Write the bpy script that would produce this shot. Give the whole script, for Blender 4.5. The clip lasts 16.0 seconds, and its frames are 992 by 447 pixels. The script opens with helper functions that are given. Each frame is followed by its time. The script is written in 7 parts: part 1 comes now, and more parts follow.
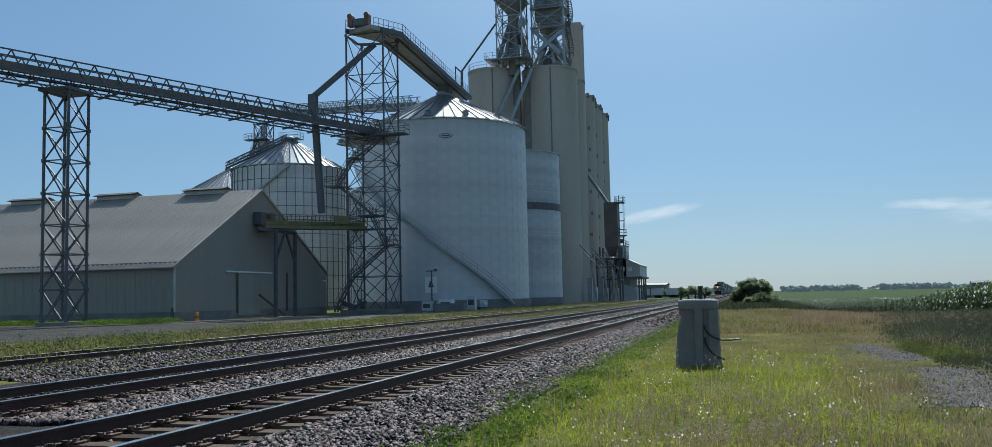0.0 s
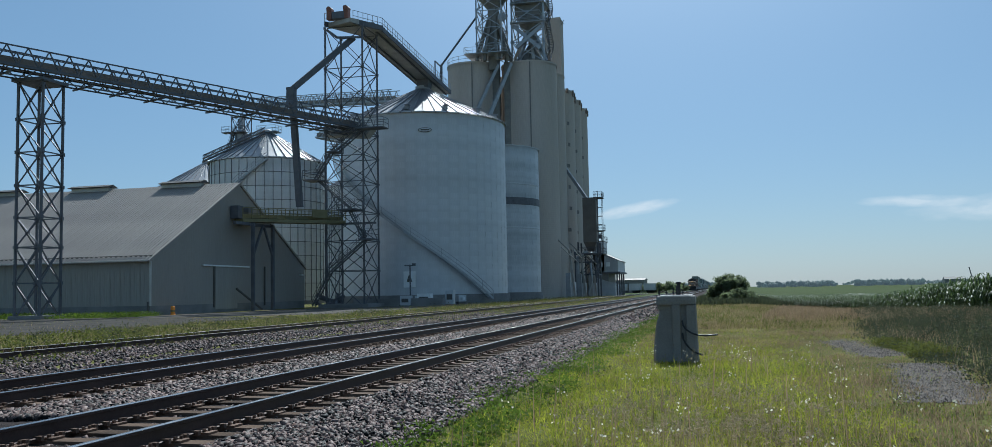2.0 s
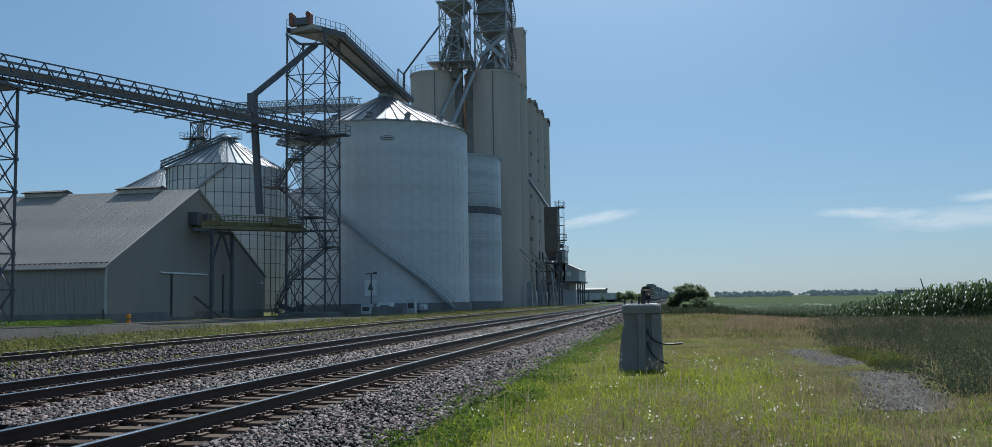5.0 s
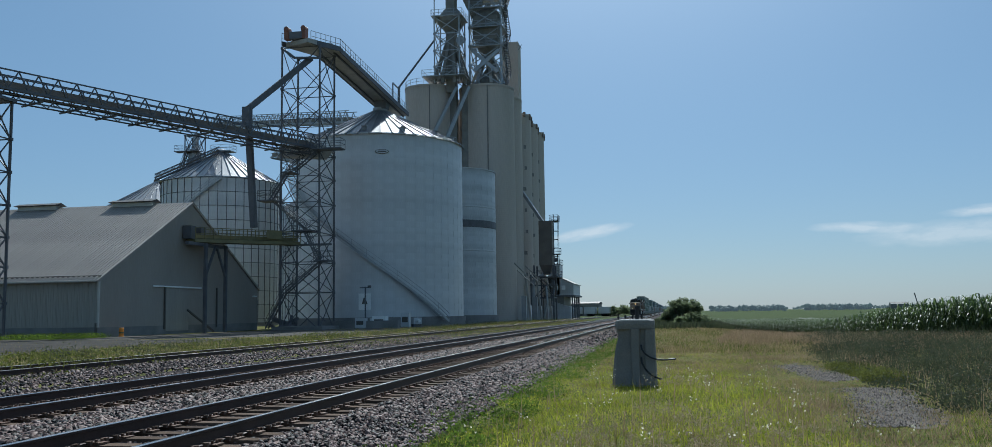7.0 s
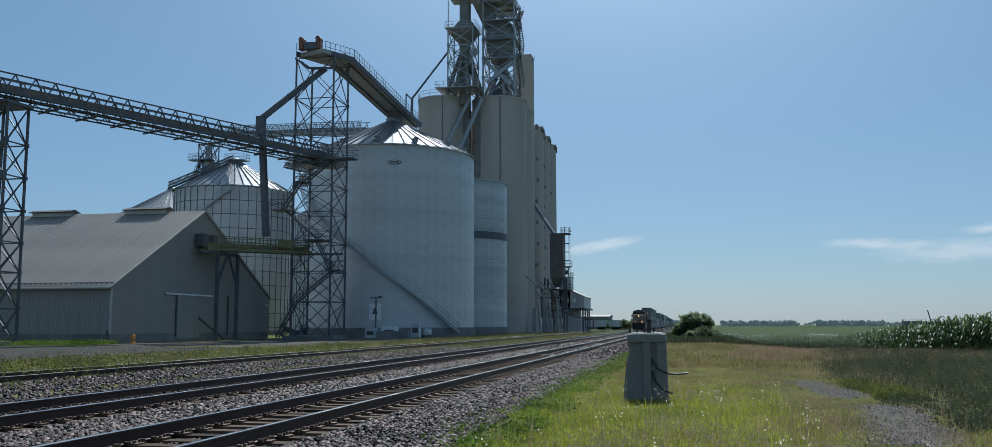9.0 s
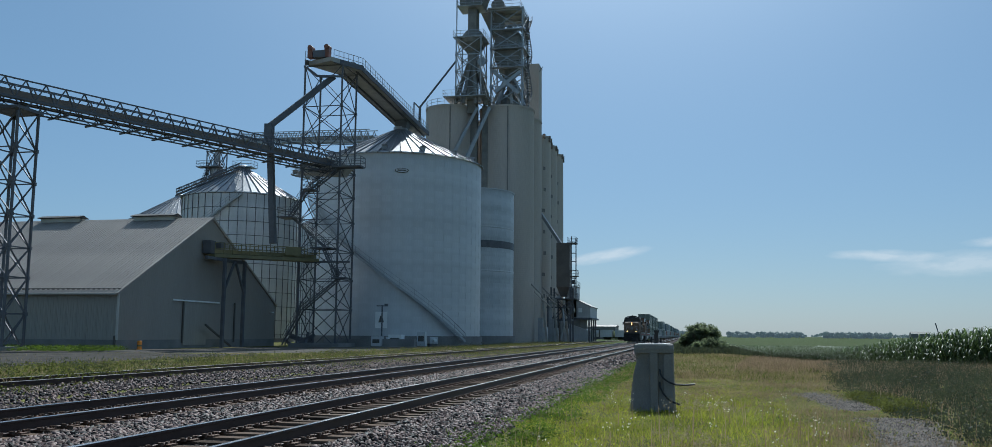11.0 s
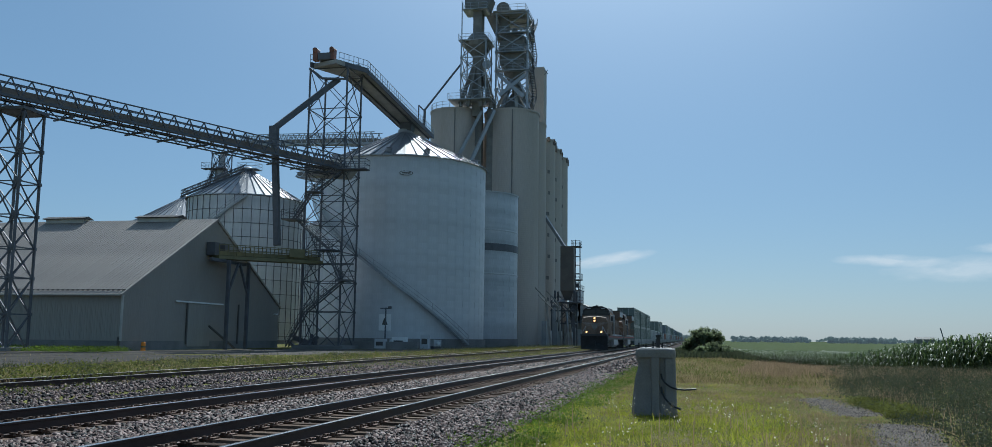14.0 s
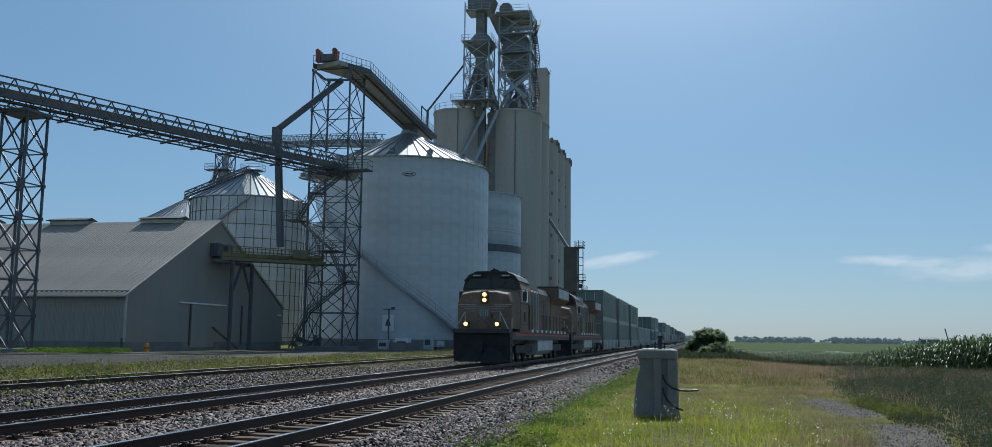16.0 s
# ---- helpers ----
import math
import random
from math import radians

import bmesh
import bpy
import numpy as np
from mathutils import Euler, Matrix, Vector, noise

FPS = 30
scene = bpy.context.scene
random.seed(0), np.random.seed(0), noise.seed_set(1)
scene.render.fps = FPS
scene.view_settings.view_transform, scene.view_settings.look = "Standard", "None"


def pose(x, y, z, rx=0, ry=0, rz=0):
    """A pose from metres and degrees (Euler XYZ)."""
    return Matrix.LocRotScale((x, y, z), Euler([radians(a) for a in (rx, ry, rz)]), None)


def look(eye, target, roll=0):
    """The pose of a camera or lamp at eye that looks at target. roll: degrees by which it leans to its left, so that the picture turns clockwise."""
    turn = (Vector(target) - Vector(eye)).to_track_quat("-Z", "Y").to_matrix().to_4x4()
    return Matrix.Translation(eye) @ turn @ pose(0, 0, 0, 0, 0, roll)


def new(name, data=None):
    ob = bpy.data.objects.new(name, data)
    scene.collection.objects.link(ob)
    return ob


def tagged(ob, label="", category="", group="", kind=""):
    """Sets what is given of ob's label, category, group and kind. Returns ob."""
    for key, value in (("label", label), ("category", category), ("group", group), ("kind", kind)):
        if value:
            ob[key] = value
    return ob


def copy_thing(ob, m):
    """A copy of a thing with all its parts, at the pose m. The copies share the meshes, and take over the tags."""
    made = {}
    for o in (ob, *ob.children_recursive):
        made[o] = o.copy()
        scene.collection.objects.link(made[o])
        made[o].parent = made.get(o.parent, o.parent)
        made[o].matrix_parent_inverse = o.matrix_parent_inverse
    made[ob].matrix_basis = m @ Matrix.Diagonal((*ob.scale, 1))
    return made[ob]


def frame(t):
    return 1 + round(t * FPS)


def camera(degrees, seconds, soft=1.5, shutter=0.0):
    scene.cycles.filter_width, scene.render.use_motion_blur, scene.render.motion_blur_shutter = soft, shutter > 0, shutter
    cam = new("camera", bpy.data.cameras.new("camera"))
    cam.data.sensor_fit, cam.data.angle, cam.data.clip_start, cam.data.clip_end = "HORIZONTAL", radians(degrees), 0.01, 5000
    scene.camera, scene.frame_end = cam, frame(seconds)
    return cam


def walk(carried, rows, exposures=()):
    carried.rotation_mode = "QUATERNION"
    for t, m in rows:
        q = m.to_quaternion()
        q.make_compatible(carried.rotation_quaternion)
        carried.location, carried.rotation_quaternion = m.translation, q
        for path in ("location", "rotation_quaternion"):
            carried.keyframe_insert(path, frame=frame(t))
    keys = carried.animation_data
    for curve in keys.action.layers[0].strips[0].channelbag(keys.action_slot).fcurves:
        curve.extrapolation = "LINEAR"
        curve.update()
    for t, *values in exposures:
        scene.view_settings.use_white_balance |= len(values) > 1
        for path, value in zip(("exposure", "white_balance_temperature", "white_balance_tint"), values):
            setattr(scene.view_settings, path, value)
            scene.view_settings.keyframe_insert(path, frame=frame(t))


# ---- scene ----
# ---- camera and its walk ----
cam = camera(57.15, 16.0, soft=0.7)
PATH = [
    (0, pose(0.114, 0, 1.73, 94.607, 1.303, 15.107)),
    (0.5, pose(0.109, 0, 1.747, 94.382, 1.452, 14.748)),
    (1, pose(0.105, 0, 1.741, 94.233, 1.424, 14.396)),
    (1.5, pose(0.11, 0, 1.74, 94.236, 1.319, 14.066)),
    (2, pose(0.099, 0, 1.742, 94.246, 1.121, 13.753)),
    (2.5, pose(0.075, 0, 1.733, 94.276, 1.036, 13.259)),
    (3, pose(0.015, 0, 1.726, 94.37, 0.982, 12.695)),
    (3.5, pose(-0.018, 0, 1.722, 94.435, 0.972, 12.2)),
    (4, pose(-0.038, 0, 1.725, 94.472, 0.924, 11.799)),
    (6.5, pose(-0.051, 0, 1.74, 95.446, 0.92, 10.981)),
    (7, pose(-0.025, 0, 1.761, 95.617, 0.842, 10.927)),
    (7.5, pose(0.036, 0, 1.747, 95.766, 0.455, 10.917)),
    (8, pose(0.004, 0, 1.751, 95.868, -0.142, 11.027)),
    (8.5, pose(-0.05, 0, 1.76, 96.082, 0.054, 11.404)),
    (9, pose(-0.056, 0, 1.758, 96.361, 0.091, 11.556)),
    (11.5, pose(-0.085, 0, 1.757, 96.946, -0.44, 11.947)),
    (12, pose(-0.08, 0, 1.751, 96.888, -0.36, 11.93)),
    (12.5, pose(-0.074, 0, 1.766, 96.991, -0.544, 11.862)),
    (13, pose(-0.121, 0, 1.764, 97.033, -0.974, 11.868)),
    (13.5, pose(-0.084, 0, 1.785, 97.1, -0.656, 11.862)),
    (14, pose(-0.027, 0, 1.774, 97.111, -0.725, 12.159)),
    (14.5, pose(0.012, 0, 1.75, 97.102, -0.791, 12.378)),
    (15, pose(0, 0, 1.778, 97.08, -0.811, 12.466)),
    (15.5, pose(0.014, 0, 1.771, 97.1, -0.823, 12.384)),
    (16, pose(0.015, 0, 1.786, 97.149, -0.661, 12.379)),
]
walk(cam, PATH, exposures=[(0.0, 0.04, 5450, 3), (4.0, 0.03, 5450, 3), (6.5, -0.07, 5450, 3), (16.0, -0.06, 5450, 3)])

# ---- world and sun ----
SUN_AZ, SUN_EL = radians(-3.5), radians(46.0)
world = bpy.data.worlds.new("sky")
scene.world = world
world.use_nodes = True
wn = world.node_tree
wn.nodes.clear()
sky = wn.nodes.new("ShaderNodeTexSky")
sky.sky_type = "NISHITA"
sky.sun_disc = False
sky.sun_elevation, sky.sun_rotation = SUN_EL, SUN_AZ
sky.air_density, sky.dust_density, sky.ozone_density = 1.0, 0.5, 2.5
back = wn.nodes.new("ShaderNodeBackground")
back.inputs["Strength"].default_value = 1.0
scaled = wn.nodes.new("ShaderNodeVectorMath")
scaled.operation = "SCALE"
scaled.inputs["Scale"].default_value = 0.068
haze = wn.nodes.new("ShaderNodeMix")
haze.data_type = "RGBA"
haze.inputs["Factor"].default_value = 0.44
haze.inputs["B"].default_value = (0.265, 0.41, 0.545, 1)
wout = wn.nodes.new("ShaderNodeOutputWorld")
wn.links.new(sky.outputs[0], scaled.inputs[0])
wn.links.new(scaled.outputs[0], haze.inputs["A"])
# bright air round the sun, falling off with the angle from it
SUN_TO = (math.sin(SUN_AZ) * math.cos(SUN_EL), math.cos(SUN_AZ) * math.cos(SUN_EL), math.sin(SUN_EL))
towards = wn.nodes.new("ShaderNodeTexCoord")
near_sun = wn.nodes.new("ShaderNodeVectorMath")
near_sun.operation = "DOT_PRODUCT"
near_sun.inputs[1].default_value = SUN_TO
wn.links.new(towards.outputs["Generated"], near_sun.inputs[0])
above = wn.nodes.new("ShaderNodeMath")
above.operation = "MAXIMUM"
above.inputs[1].default_value = 0.0
wn.links.new(near_sun.outputs["Value"], above.inputs[0])
lobe = wn.nodes.new("ShaderNodeMath")
lobe.operation = "POWER"
lobe.inputs[1].default_value = 17.0
wn.links.new(above.outputs[0], lobe.inputs[0])
aureole = wn.nodes.new("ShaderNodeVectorMath")
aureole.operation = "SCALE"
aureole.inputs[0].default_value = (0.95, 0.92, 0.84)
wn.links.new(lobe.outputs[0], aureole.inputs["Scale"])
total = wn.nodes.new("ShaderNodeVectorMath")
total.operation = "ADD"
wn.links.new(haze.outputs["Result"], total.inputs[0])
wn.links.new(aureole.outputs[0], total.inputs[1])
wn.links.new(total.outputs[0], back.inputs[0])
wn.links.new(back.outputs[0], wout.inputs[0])

sun_data = bpy.data.lights.new("sun", "SUN")
sun_data.energy, sun_data.angle, sun_data.color = 4.6, radians(0.53), (1.0, 0.94, 0.84)
sun = new("sun", sun_data)
sun.matrix_world = look((0, 0, 80), (-math.sin(SUN_AZ) * math.cos(SUN_EL), -math.cos(SUN_AZ) * math.cos(SUN_EL), 80 - math.sin(SUN_EL)))


# ---- materials ----
def mat(name, base, rough=0.7, metal=0.0, var=0.18, scale=0.6, fine=14.0, bump=0.15, dist=0.02, rand=0.0, island=0.0, tint=None, streak=False, wave=None, spec=0.35, rings=0.0):
    """Base colour varied at two scales, with fine relief. rand: by object, island: by piece, streak: drawn out downwards, wave: ribs along x or y."""
    m = bpy.data.materials.new(name)
    m.use_nodes = True
    nt = m.node_tree
    p = nt.nodes["Principled BSDF"]
    p.inputs["Roughness"].default_value, p.inputs["Metallic"].default_value = rough, metal
    p.inputs["Specular IOR Level"].default_value = spec
    tc = nt.nodes.new("ShaderNodeTexCoord")
    mp = nt.nodes.new("ShaderNodeMapping")
    nt.links.new(tc.outputs["Object"], mp.inputs[0])
    if streak:
        mp.inputs["Scale"].default_value = (1, 1, 0.12)
    n1, n2 = nt.nodes.new("ShaderNodeTexNoise"), nt.nodes.new("ShaderNodeTexNoise")
    for n, s, d in ((n1, scale, 4.0), (n2, fine, 6.0)):
        n.inputs["Scale"].default_value, n.inputs["Detail"].default_value = s, d
        nt.links.new(mp.outputs[0], n.inputs["Vector"])
    add = nt.nodes.new("ShaderNodeMath")
    add.operation = "MULTIPLY_ADD"
    nt.links.new(n2.outputs["Fac"], add.inputs[0])
    add.inputs[1].default_value = 0.6
    nt.links.new(n1.outputs["Fac"], add.inputs[2])
    last = add.outputs[0]
    for amount, kind, socket in ((rand, "ShaderNodeObjectInfo", "Random"), (island, "ShaderNodeNewGeometry", "Random Per Island")):
        if amount:
            info = nt.nodes.new(kind)
            more = nt.nodes.new("ShaderNodeMath")
            more.operation = "MULTIPLY_ADD"
            nt.links.new(info.outputs[socket], more.inputs[0])
            more.inputs[1].default_value = amount
            sub = nt.nodes.new("ShaderNodeMath")
            sub.operation = "ADD"
            nt.links.new(last, sub.inputs[0])
            sub.inputs[1].default_value = -amount / 2
            nt.links.new(sub.outputs[0], more.inputs[2])
            last = more.outputs[0]
    if rings:
        geo = nt.nodes.new("ShaderNodeNewGeometry")
        sep = nt.nodes.new("ShaderNodeSeparateXYZ")
        nt.links.new(geo.outputs["Position"], sep.inputs[0])
        lay = nt.nodes.new("ShaderNodeTexNoise")
        lay.noise_dimensions = "1D"
        lay.inputs["Scale"].default_value, lay.inputs["Detail"].default_value = 0.35, 3
        nt.links.new(sep.outputs["Z"], lay.inputs["W"])
        more = nt.nodes.new("ShaderNodeMath")
        more.operation = "MULTIPLY_ADD"
        nt.links.new(lay.outputs["Fac"], more.inputs[0])
        more.inputs[1].default_value = rings * 4
        less = nt.nodes.new("ShaderNodeMath")
        less.operation = "ADD"
        nt.links.new(last, less.inputs[0])
        less.inputs[1].default_value = -rings * 2
        nt.links.new(less.outputs[0], more.inputs[2])
        last = more.outputs[0]
    ramp = nt.nodes.new("ShaderNodeValToRGB")
    dark = [c * (1 - 1.6 * var) for c in base]
    light = [min(1.0, c * (1 + 1.3 * var)) for c in (tint or base)]
    ramp.color_ramp.elements[0].position, ramp.color_ramp.elements[1].position = 0.45, 1.0
    ramp.color_ramp.elements[0].color, ramp.color_ramp.elements[1].color = (*dark, 1), (*light, 1)
    nt.links.new(last, ramp.inputs[0])
    nt.links.new(ramp.outputs[0], p.inputs["Base Color"])
    rr = nt.nodes.new("ShaderNodeMapRange")
    rr.inputs["To Min"].default_value, rr.inputs["To Max"].default_value = max(0.03, rough - 0.12), min(1.0, rough + 0.12)
    nt.links.new(n1.outputs["Fac"], rr.inputs["Value"])
    nt.links.new(rr.outputs[0], p.inputs["Roughness"])
    if bump:
        b = nt.nodes.new("ShaderNodeBump")
        b.inputs["Strength"].default_value, b.inputs["Distance"].default_value = bump, dist
        nt.links.new(n2.outputs["Fac"], b.inputs["Height"])
        nt.links.new(b.outputs[0], p.inputs["Normal"])
        if wave:
            w = nt.nodes.new("ShaderNodeTexWave")
            w.bands_direction = wave[0]
            w.inputs["Scale"].default_value = wave[1]
            nt.links.new(tc.outputs["Object"], w.inputs["Vector"])
            b2 = nt.nodes.new("ShaderNodeBump")
            b2.inputs["Strength"].default_value, b2.inputs["Distance"].default_value = 0.5, wave[2]
            nt.links.new(w.outputs["Fac"], b2.inputs["Height"])
            nt.links.new(b2.outputs[0], b.inputs["Normal"])
    return m


def glow(name, colour, strength):
    m = bpy.data.materials.new(name)
    m.use_nodes = True
    p = m.node_tree.nodes["Principled BSDF"]
    p.inputs["Base Color"].default_value = (*colour, 1)
    p.inputs["Emission Color"].default_value = (*colour, 1)
    p.inputs["Emission Strength"].default_value = strength
    return m


GALV = mat("galvanised_sheet", (0.50, 0.505, 0.51), 0.5, 0.35, 0.09, 0.35, 6, 0.05, 0.01, rand=0.06, island=0.06, streak=True, rings=0.22)
GALV_ROOF = mat("galvanised_roof", (0.30, 0.30, 0.31), 0.5, 0.5, 0.12, 0.5, 8, 0.05, 0.01, rand=0.35)
GALV_OLD = mat("weathered_galvanised_sheet", (0.44, 0.45, 0.46), 0.5, 0.35, 0.14, 0.3, 6, 0.06, 0.01, rand=0.08, island=0.08, streak=True, rings=0.3)
STEEL = mat("dull_structural_steel", (0.13, 0.13, 0.14), 0.6, 0.5, 0.2, 1.2, 20, 0.1, 0.005)
STEEL_LIGHT = mat("galvanised_structural_steel", (0.34, 0.35, 0.36), 0.5, 0.6, 0.15, 1.0, 16, 0.08, 0.005)
DUCT_PALE = mat("pale_conveyor_sheet", (0.34, 0.32, 0.29), 0.6, 0.2, 0.2, 0.8, 12, 0.1, 0.01)
DUCT = mat("painted_conveyor_sheet", (0.20, 0.19, 0.17), 0.6, 0.2, 0.2, 0.8, 12, 0.1, 0.01)
YELLOW = mat("faded_yellow_paint", (0.17, 0.15, 0.075), 0.6, 0.0, 0.22, 0.9, 15, 0.1, 0.005)
CONCRETE = mat("slipformed_concrete", (0.45, 0.395, 0.345), 0.88, 0, 0.10, 0.25, 9, 0.25, 0.02, streak=True, wave=("Z", 0.9, 0.01))
CONC_PALE = mat("cast_concrete", (0.205, 0.19, 0.172), 0.85, 0, 0.18, 1.3, 30, 0.3, 0.01)
CONC_GREY = mat("old_foundation_concrete", (0.20, 0.19, 0.18), 0.9, 0, 0.22, 0.5, 12, 0.3, 0.02)
SHED_ROOF = mat("ribbed_tan_roof_sheet", (0.34, 0.30, 0.265), 0.6, 0.1, 0.12, 0.25, 8, 0.06, 0.01, rand=0.10)
SHED_WALL = mat("tan_wall_sheet", (0.31, 0.285, 0.25), 0.6, 0.1, 0.12, 0.3, 9, 0.06, 0.01, rand=0.06, streak=True)
DARK_TRIM = mat("dark_trim", (0.10, 0.09, 0.08), 0.6, 0.1)
DARK_BROWN = mat("dark_brown_sheet", (0.17, 0.145, 0.125), 0.6, 0.2, 0.2, 0.5, 10)
RAIL = mat("rusty_rail_steel", (0.055, 0.035, 0.03), 0.55, 0.5, 0.25, 1.5, 30, 0.15, 0.003)
RAIL_TOP = mat("polished_rail_head", (0.42, 0.39, 0.37), 0.24, 1.0, 0.08, 1.0, 30, 0.03, 0.001)
RAIL_TOP_OLD = mat("dull_rail_head", (0.42, 0.36, 0.30), 0.30, 0.9, 0.2, 1.0, 30, 0.05, 0.001)
TIE = mat("weathered_oak_tie", (0.105, 0.072, 0.052), 0.95, 0, 0.35, 2.0, 40, 0.5, 0.01, rand=0.5, island=0.5, spec=0.08)
PLATE = mat("rusted_tie_plate", (0.13, 0.08, 0.055), 0.7, 0.4, 0.3, 4, 40, 0.2, 0.003)
LOCO_YELLOW = mat("grimy_yellow_enamel", (0.20, 0.14, 0.10), 0.68, 0.0, 0.28, 0.8, 12, 0.05, 0.005, spec=0.12)
LOCO_GREY = mat("dark_grey_enamel", (0.055, 0.055, 0.055), 0.6, 0.1, 0.2, 0.8, 12, 0.05, 0.005)
LOCO_ROOF = mat("sooty_grey_roof", (0.05, 0.05, 0.048), 0.6, 0.1, 0.25, 0.8, 12)
LOCO_TANK = mat("pale_grey_tank", (0.42, 0.42, 0.42), 0.55, 0.1, 0.25, 0.9, 10)
RED = mat("dull_red_paint", (0.35, 0.05, 0.04), 0.6)
BLACK = mat("black_iron", (0.03, 0.03, 0.03), 0.65, 0.3, 0.3, 2, 20)
GLASS = mat("dark_cab_glass", (0.015, 0.018, 0.02), 0.08, 0.0, 0.1, 1, 5, 0)
RUBBER = mat("black_rubber_hose", (0.02, 0.02, 0.02), 0.5)
ORANGE = mat("orange_plastic", (0.75, 0.26, 0.03), 0.5)
WHITE = mat("white_paint", (0.75, 0.75, 0.73), 0.5, 0, 0.08)
GREEN_BOX = mat("green_container_paint", (0.13, 0.165, 0.15), 0.42, 0.1, 0.18, 0.5, 10, 0.1, 0.01, rand=0.12, spec=0.5)
GREY_BOX = mat("grey_container_paint", (0.33, 0.35, 0.36), 0.5, 0.1, 0.18, 0.5, 10, 0.1, 0.01, rand=0.3)
BLUE_BOX = mat("blue_container_paint", (0.12, 0.15, 0.18), 0.5, 0.1, 0.18, 0.5, 10, 0.1, 0.01)
RUST_BOX = mat("brown_container_paint", (0.22, 0.10, 0.07), 0.55, 0.1, 0.2, 0.5, 10, 0.1, 0.01)
WELL = mat("pale_well_car_paint", (0.36, 0.36, 0.35), 0.6, 0.1, 0.25, 0.6, 10)
LAMP = glow("lit_headlamp", (1.0, 0.52, 0.18), 2.6)


GRAVEL = mat("crushed_gravel", (0.16, 0.14, 0.12), 0.95, 0, 0.35, 1.2, 60, 0.8, 0.02, spec=0.05)
ASPHALT = mat("worn_asphalt", (0.105, 0.093, 0.08), 0.95, 0, 0.2, 0.4, 30, 0.3, 0.01, spec=0.08)
BALLAST = mat("ballast_bed_stone", (0.05, 0.04, 0.037), 0.95, 0, 0.45, 1.0, 22, 1.0, 0.05, spec=0.05)
SHED_GABLE = mat("tan_gable_sheet", (0.30, 0.27, 0.235), 0.6, 0.1, 0.10, 0.2, 9, 0.06, 0.01, streak=True, wave=("Y", 3.0, 0.03))
SHED_TRIM = mat("pale_trim", (0.46, 0.44, 0.40), 0.55, 0.1)


def ground_material():
    """Mown and rough grass, dry patches and bare soil, mixed at several scales."""
    m = mat("verge_and_field", (0.075, 0.085, 0.022), 0.95, 0, 0.35, 0.35, 9, 1.0, 0.08, tint=(0.13, 0.125, 0.04), spec=0.03)
    nt = m.node_tree
    p = nt.nodes["Principled BSDF"]
    src = p.inputs["Base Color"].links[0].from_socket
    geo = nt.nodes.new("ShaderNodeNewGeometry")
    sep = nt.nodes.new("ShaderNodeSeparateXYZ")
    nt.links.new(geo.outputs["Position"], sep.inputs[0])
    n = nt.nodes.new("ShaderNodeTexNoise")
    n.inputs["Scale"].default_value, n.inputs["Detail"].default_value = 0.16, 5
    nt.links.new(geo.outputs["Position"], n.inputs["Vector"])
    dry = nt.nodes.new("ShaderNodeMapRange")
    dry.inputs["From Min"].default_value, dry.inputs["From Max"].default_value = 0.52, 0.66
    nt.links.new(n.outputs["Fac"], dry.inputs["Value"])
    mix = nt.nodes.new("ShaderNodeMix")
    mix.data_type = "RGBA"
    nt.links.new(dry.outputs[0], mix.inputs["Factor"])
    nt.links.new(src, mix.inputs["A"])
    mix.inputs["B"].default_value = (0.20, 0.15, 0.085, 1)
    far = nt.nodes.new("ShaderNodeMapRange")
    far.inputs["From Min"].default_value, far.inputs["From Max"].default_value = 120, 180
    nt.links.new(sep.outputs["Y"], far.inputs["Value"])
    mix2 = nt.nodes.new("ShaderNodeMix")
    mix2.data_type = "RGBA"
    nt.links.new(far.outputs[0], mix2.inputs["Factor"])
    nt.links.new(mix.outputs["Result"], mix2.inputs["A"])
    mix2.inputs["B"].default_value = (0.07, 0.09, 0.035, 1)
    nt.links.new(mix2.outputs["Result"], p.inputs["Base Color"])
    return m


GROUND = ground_material()


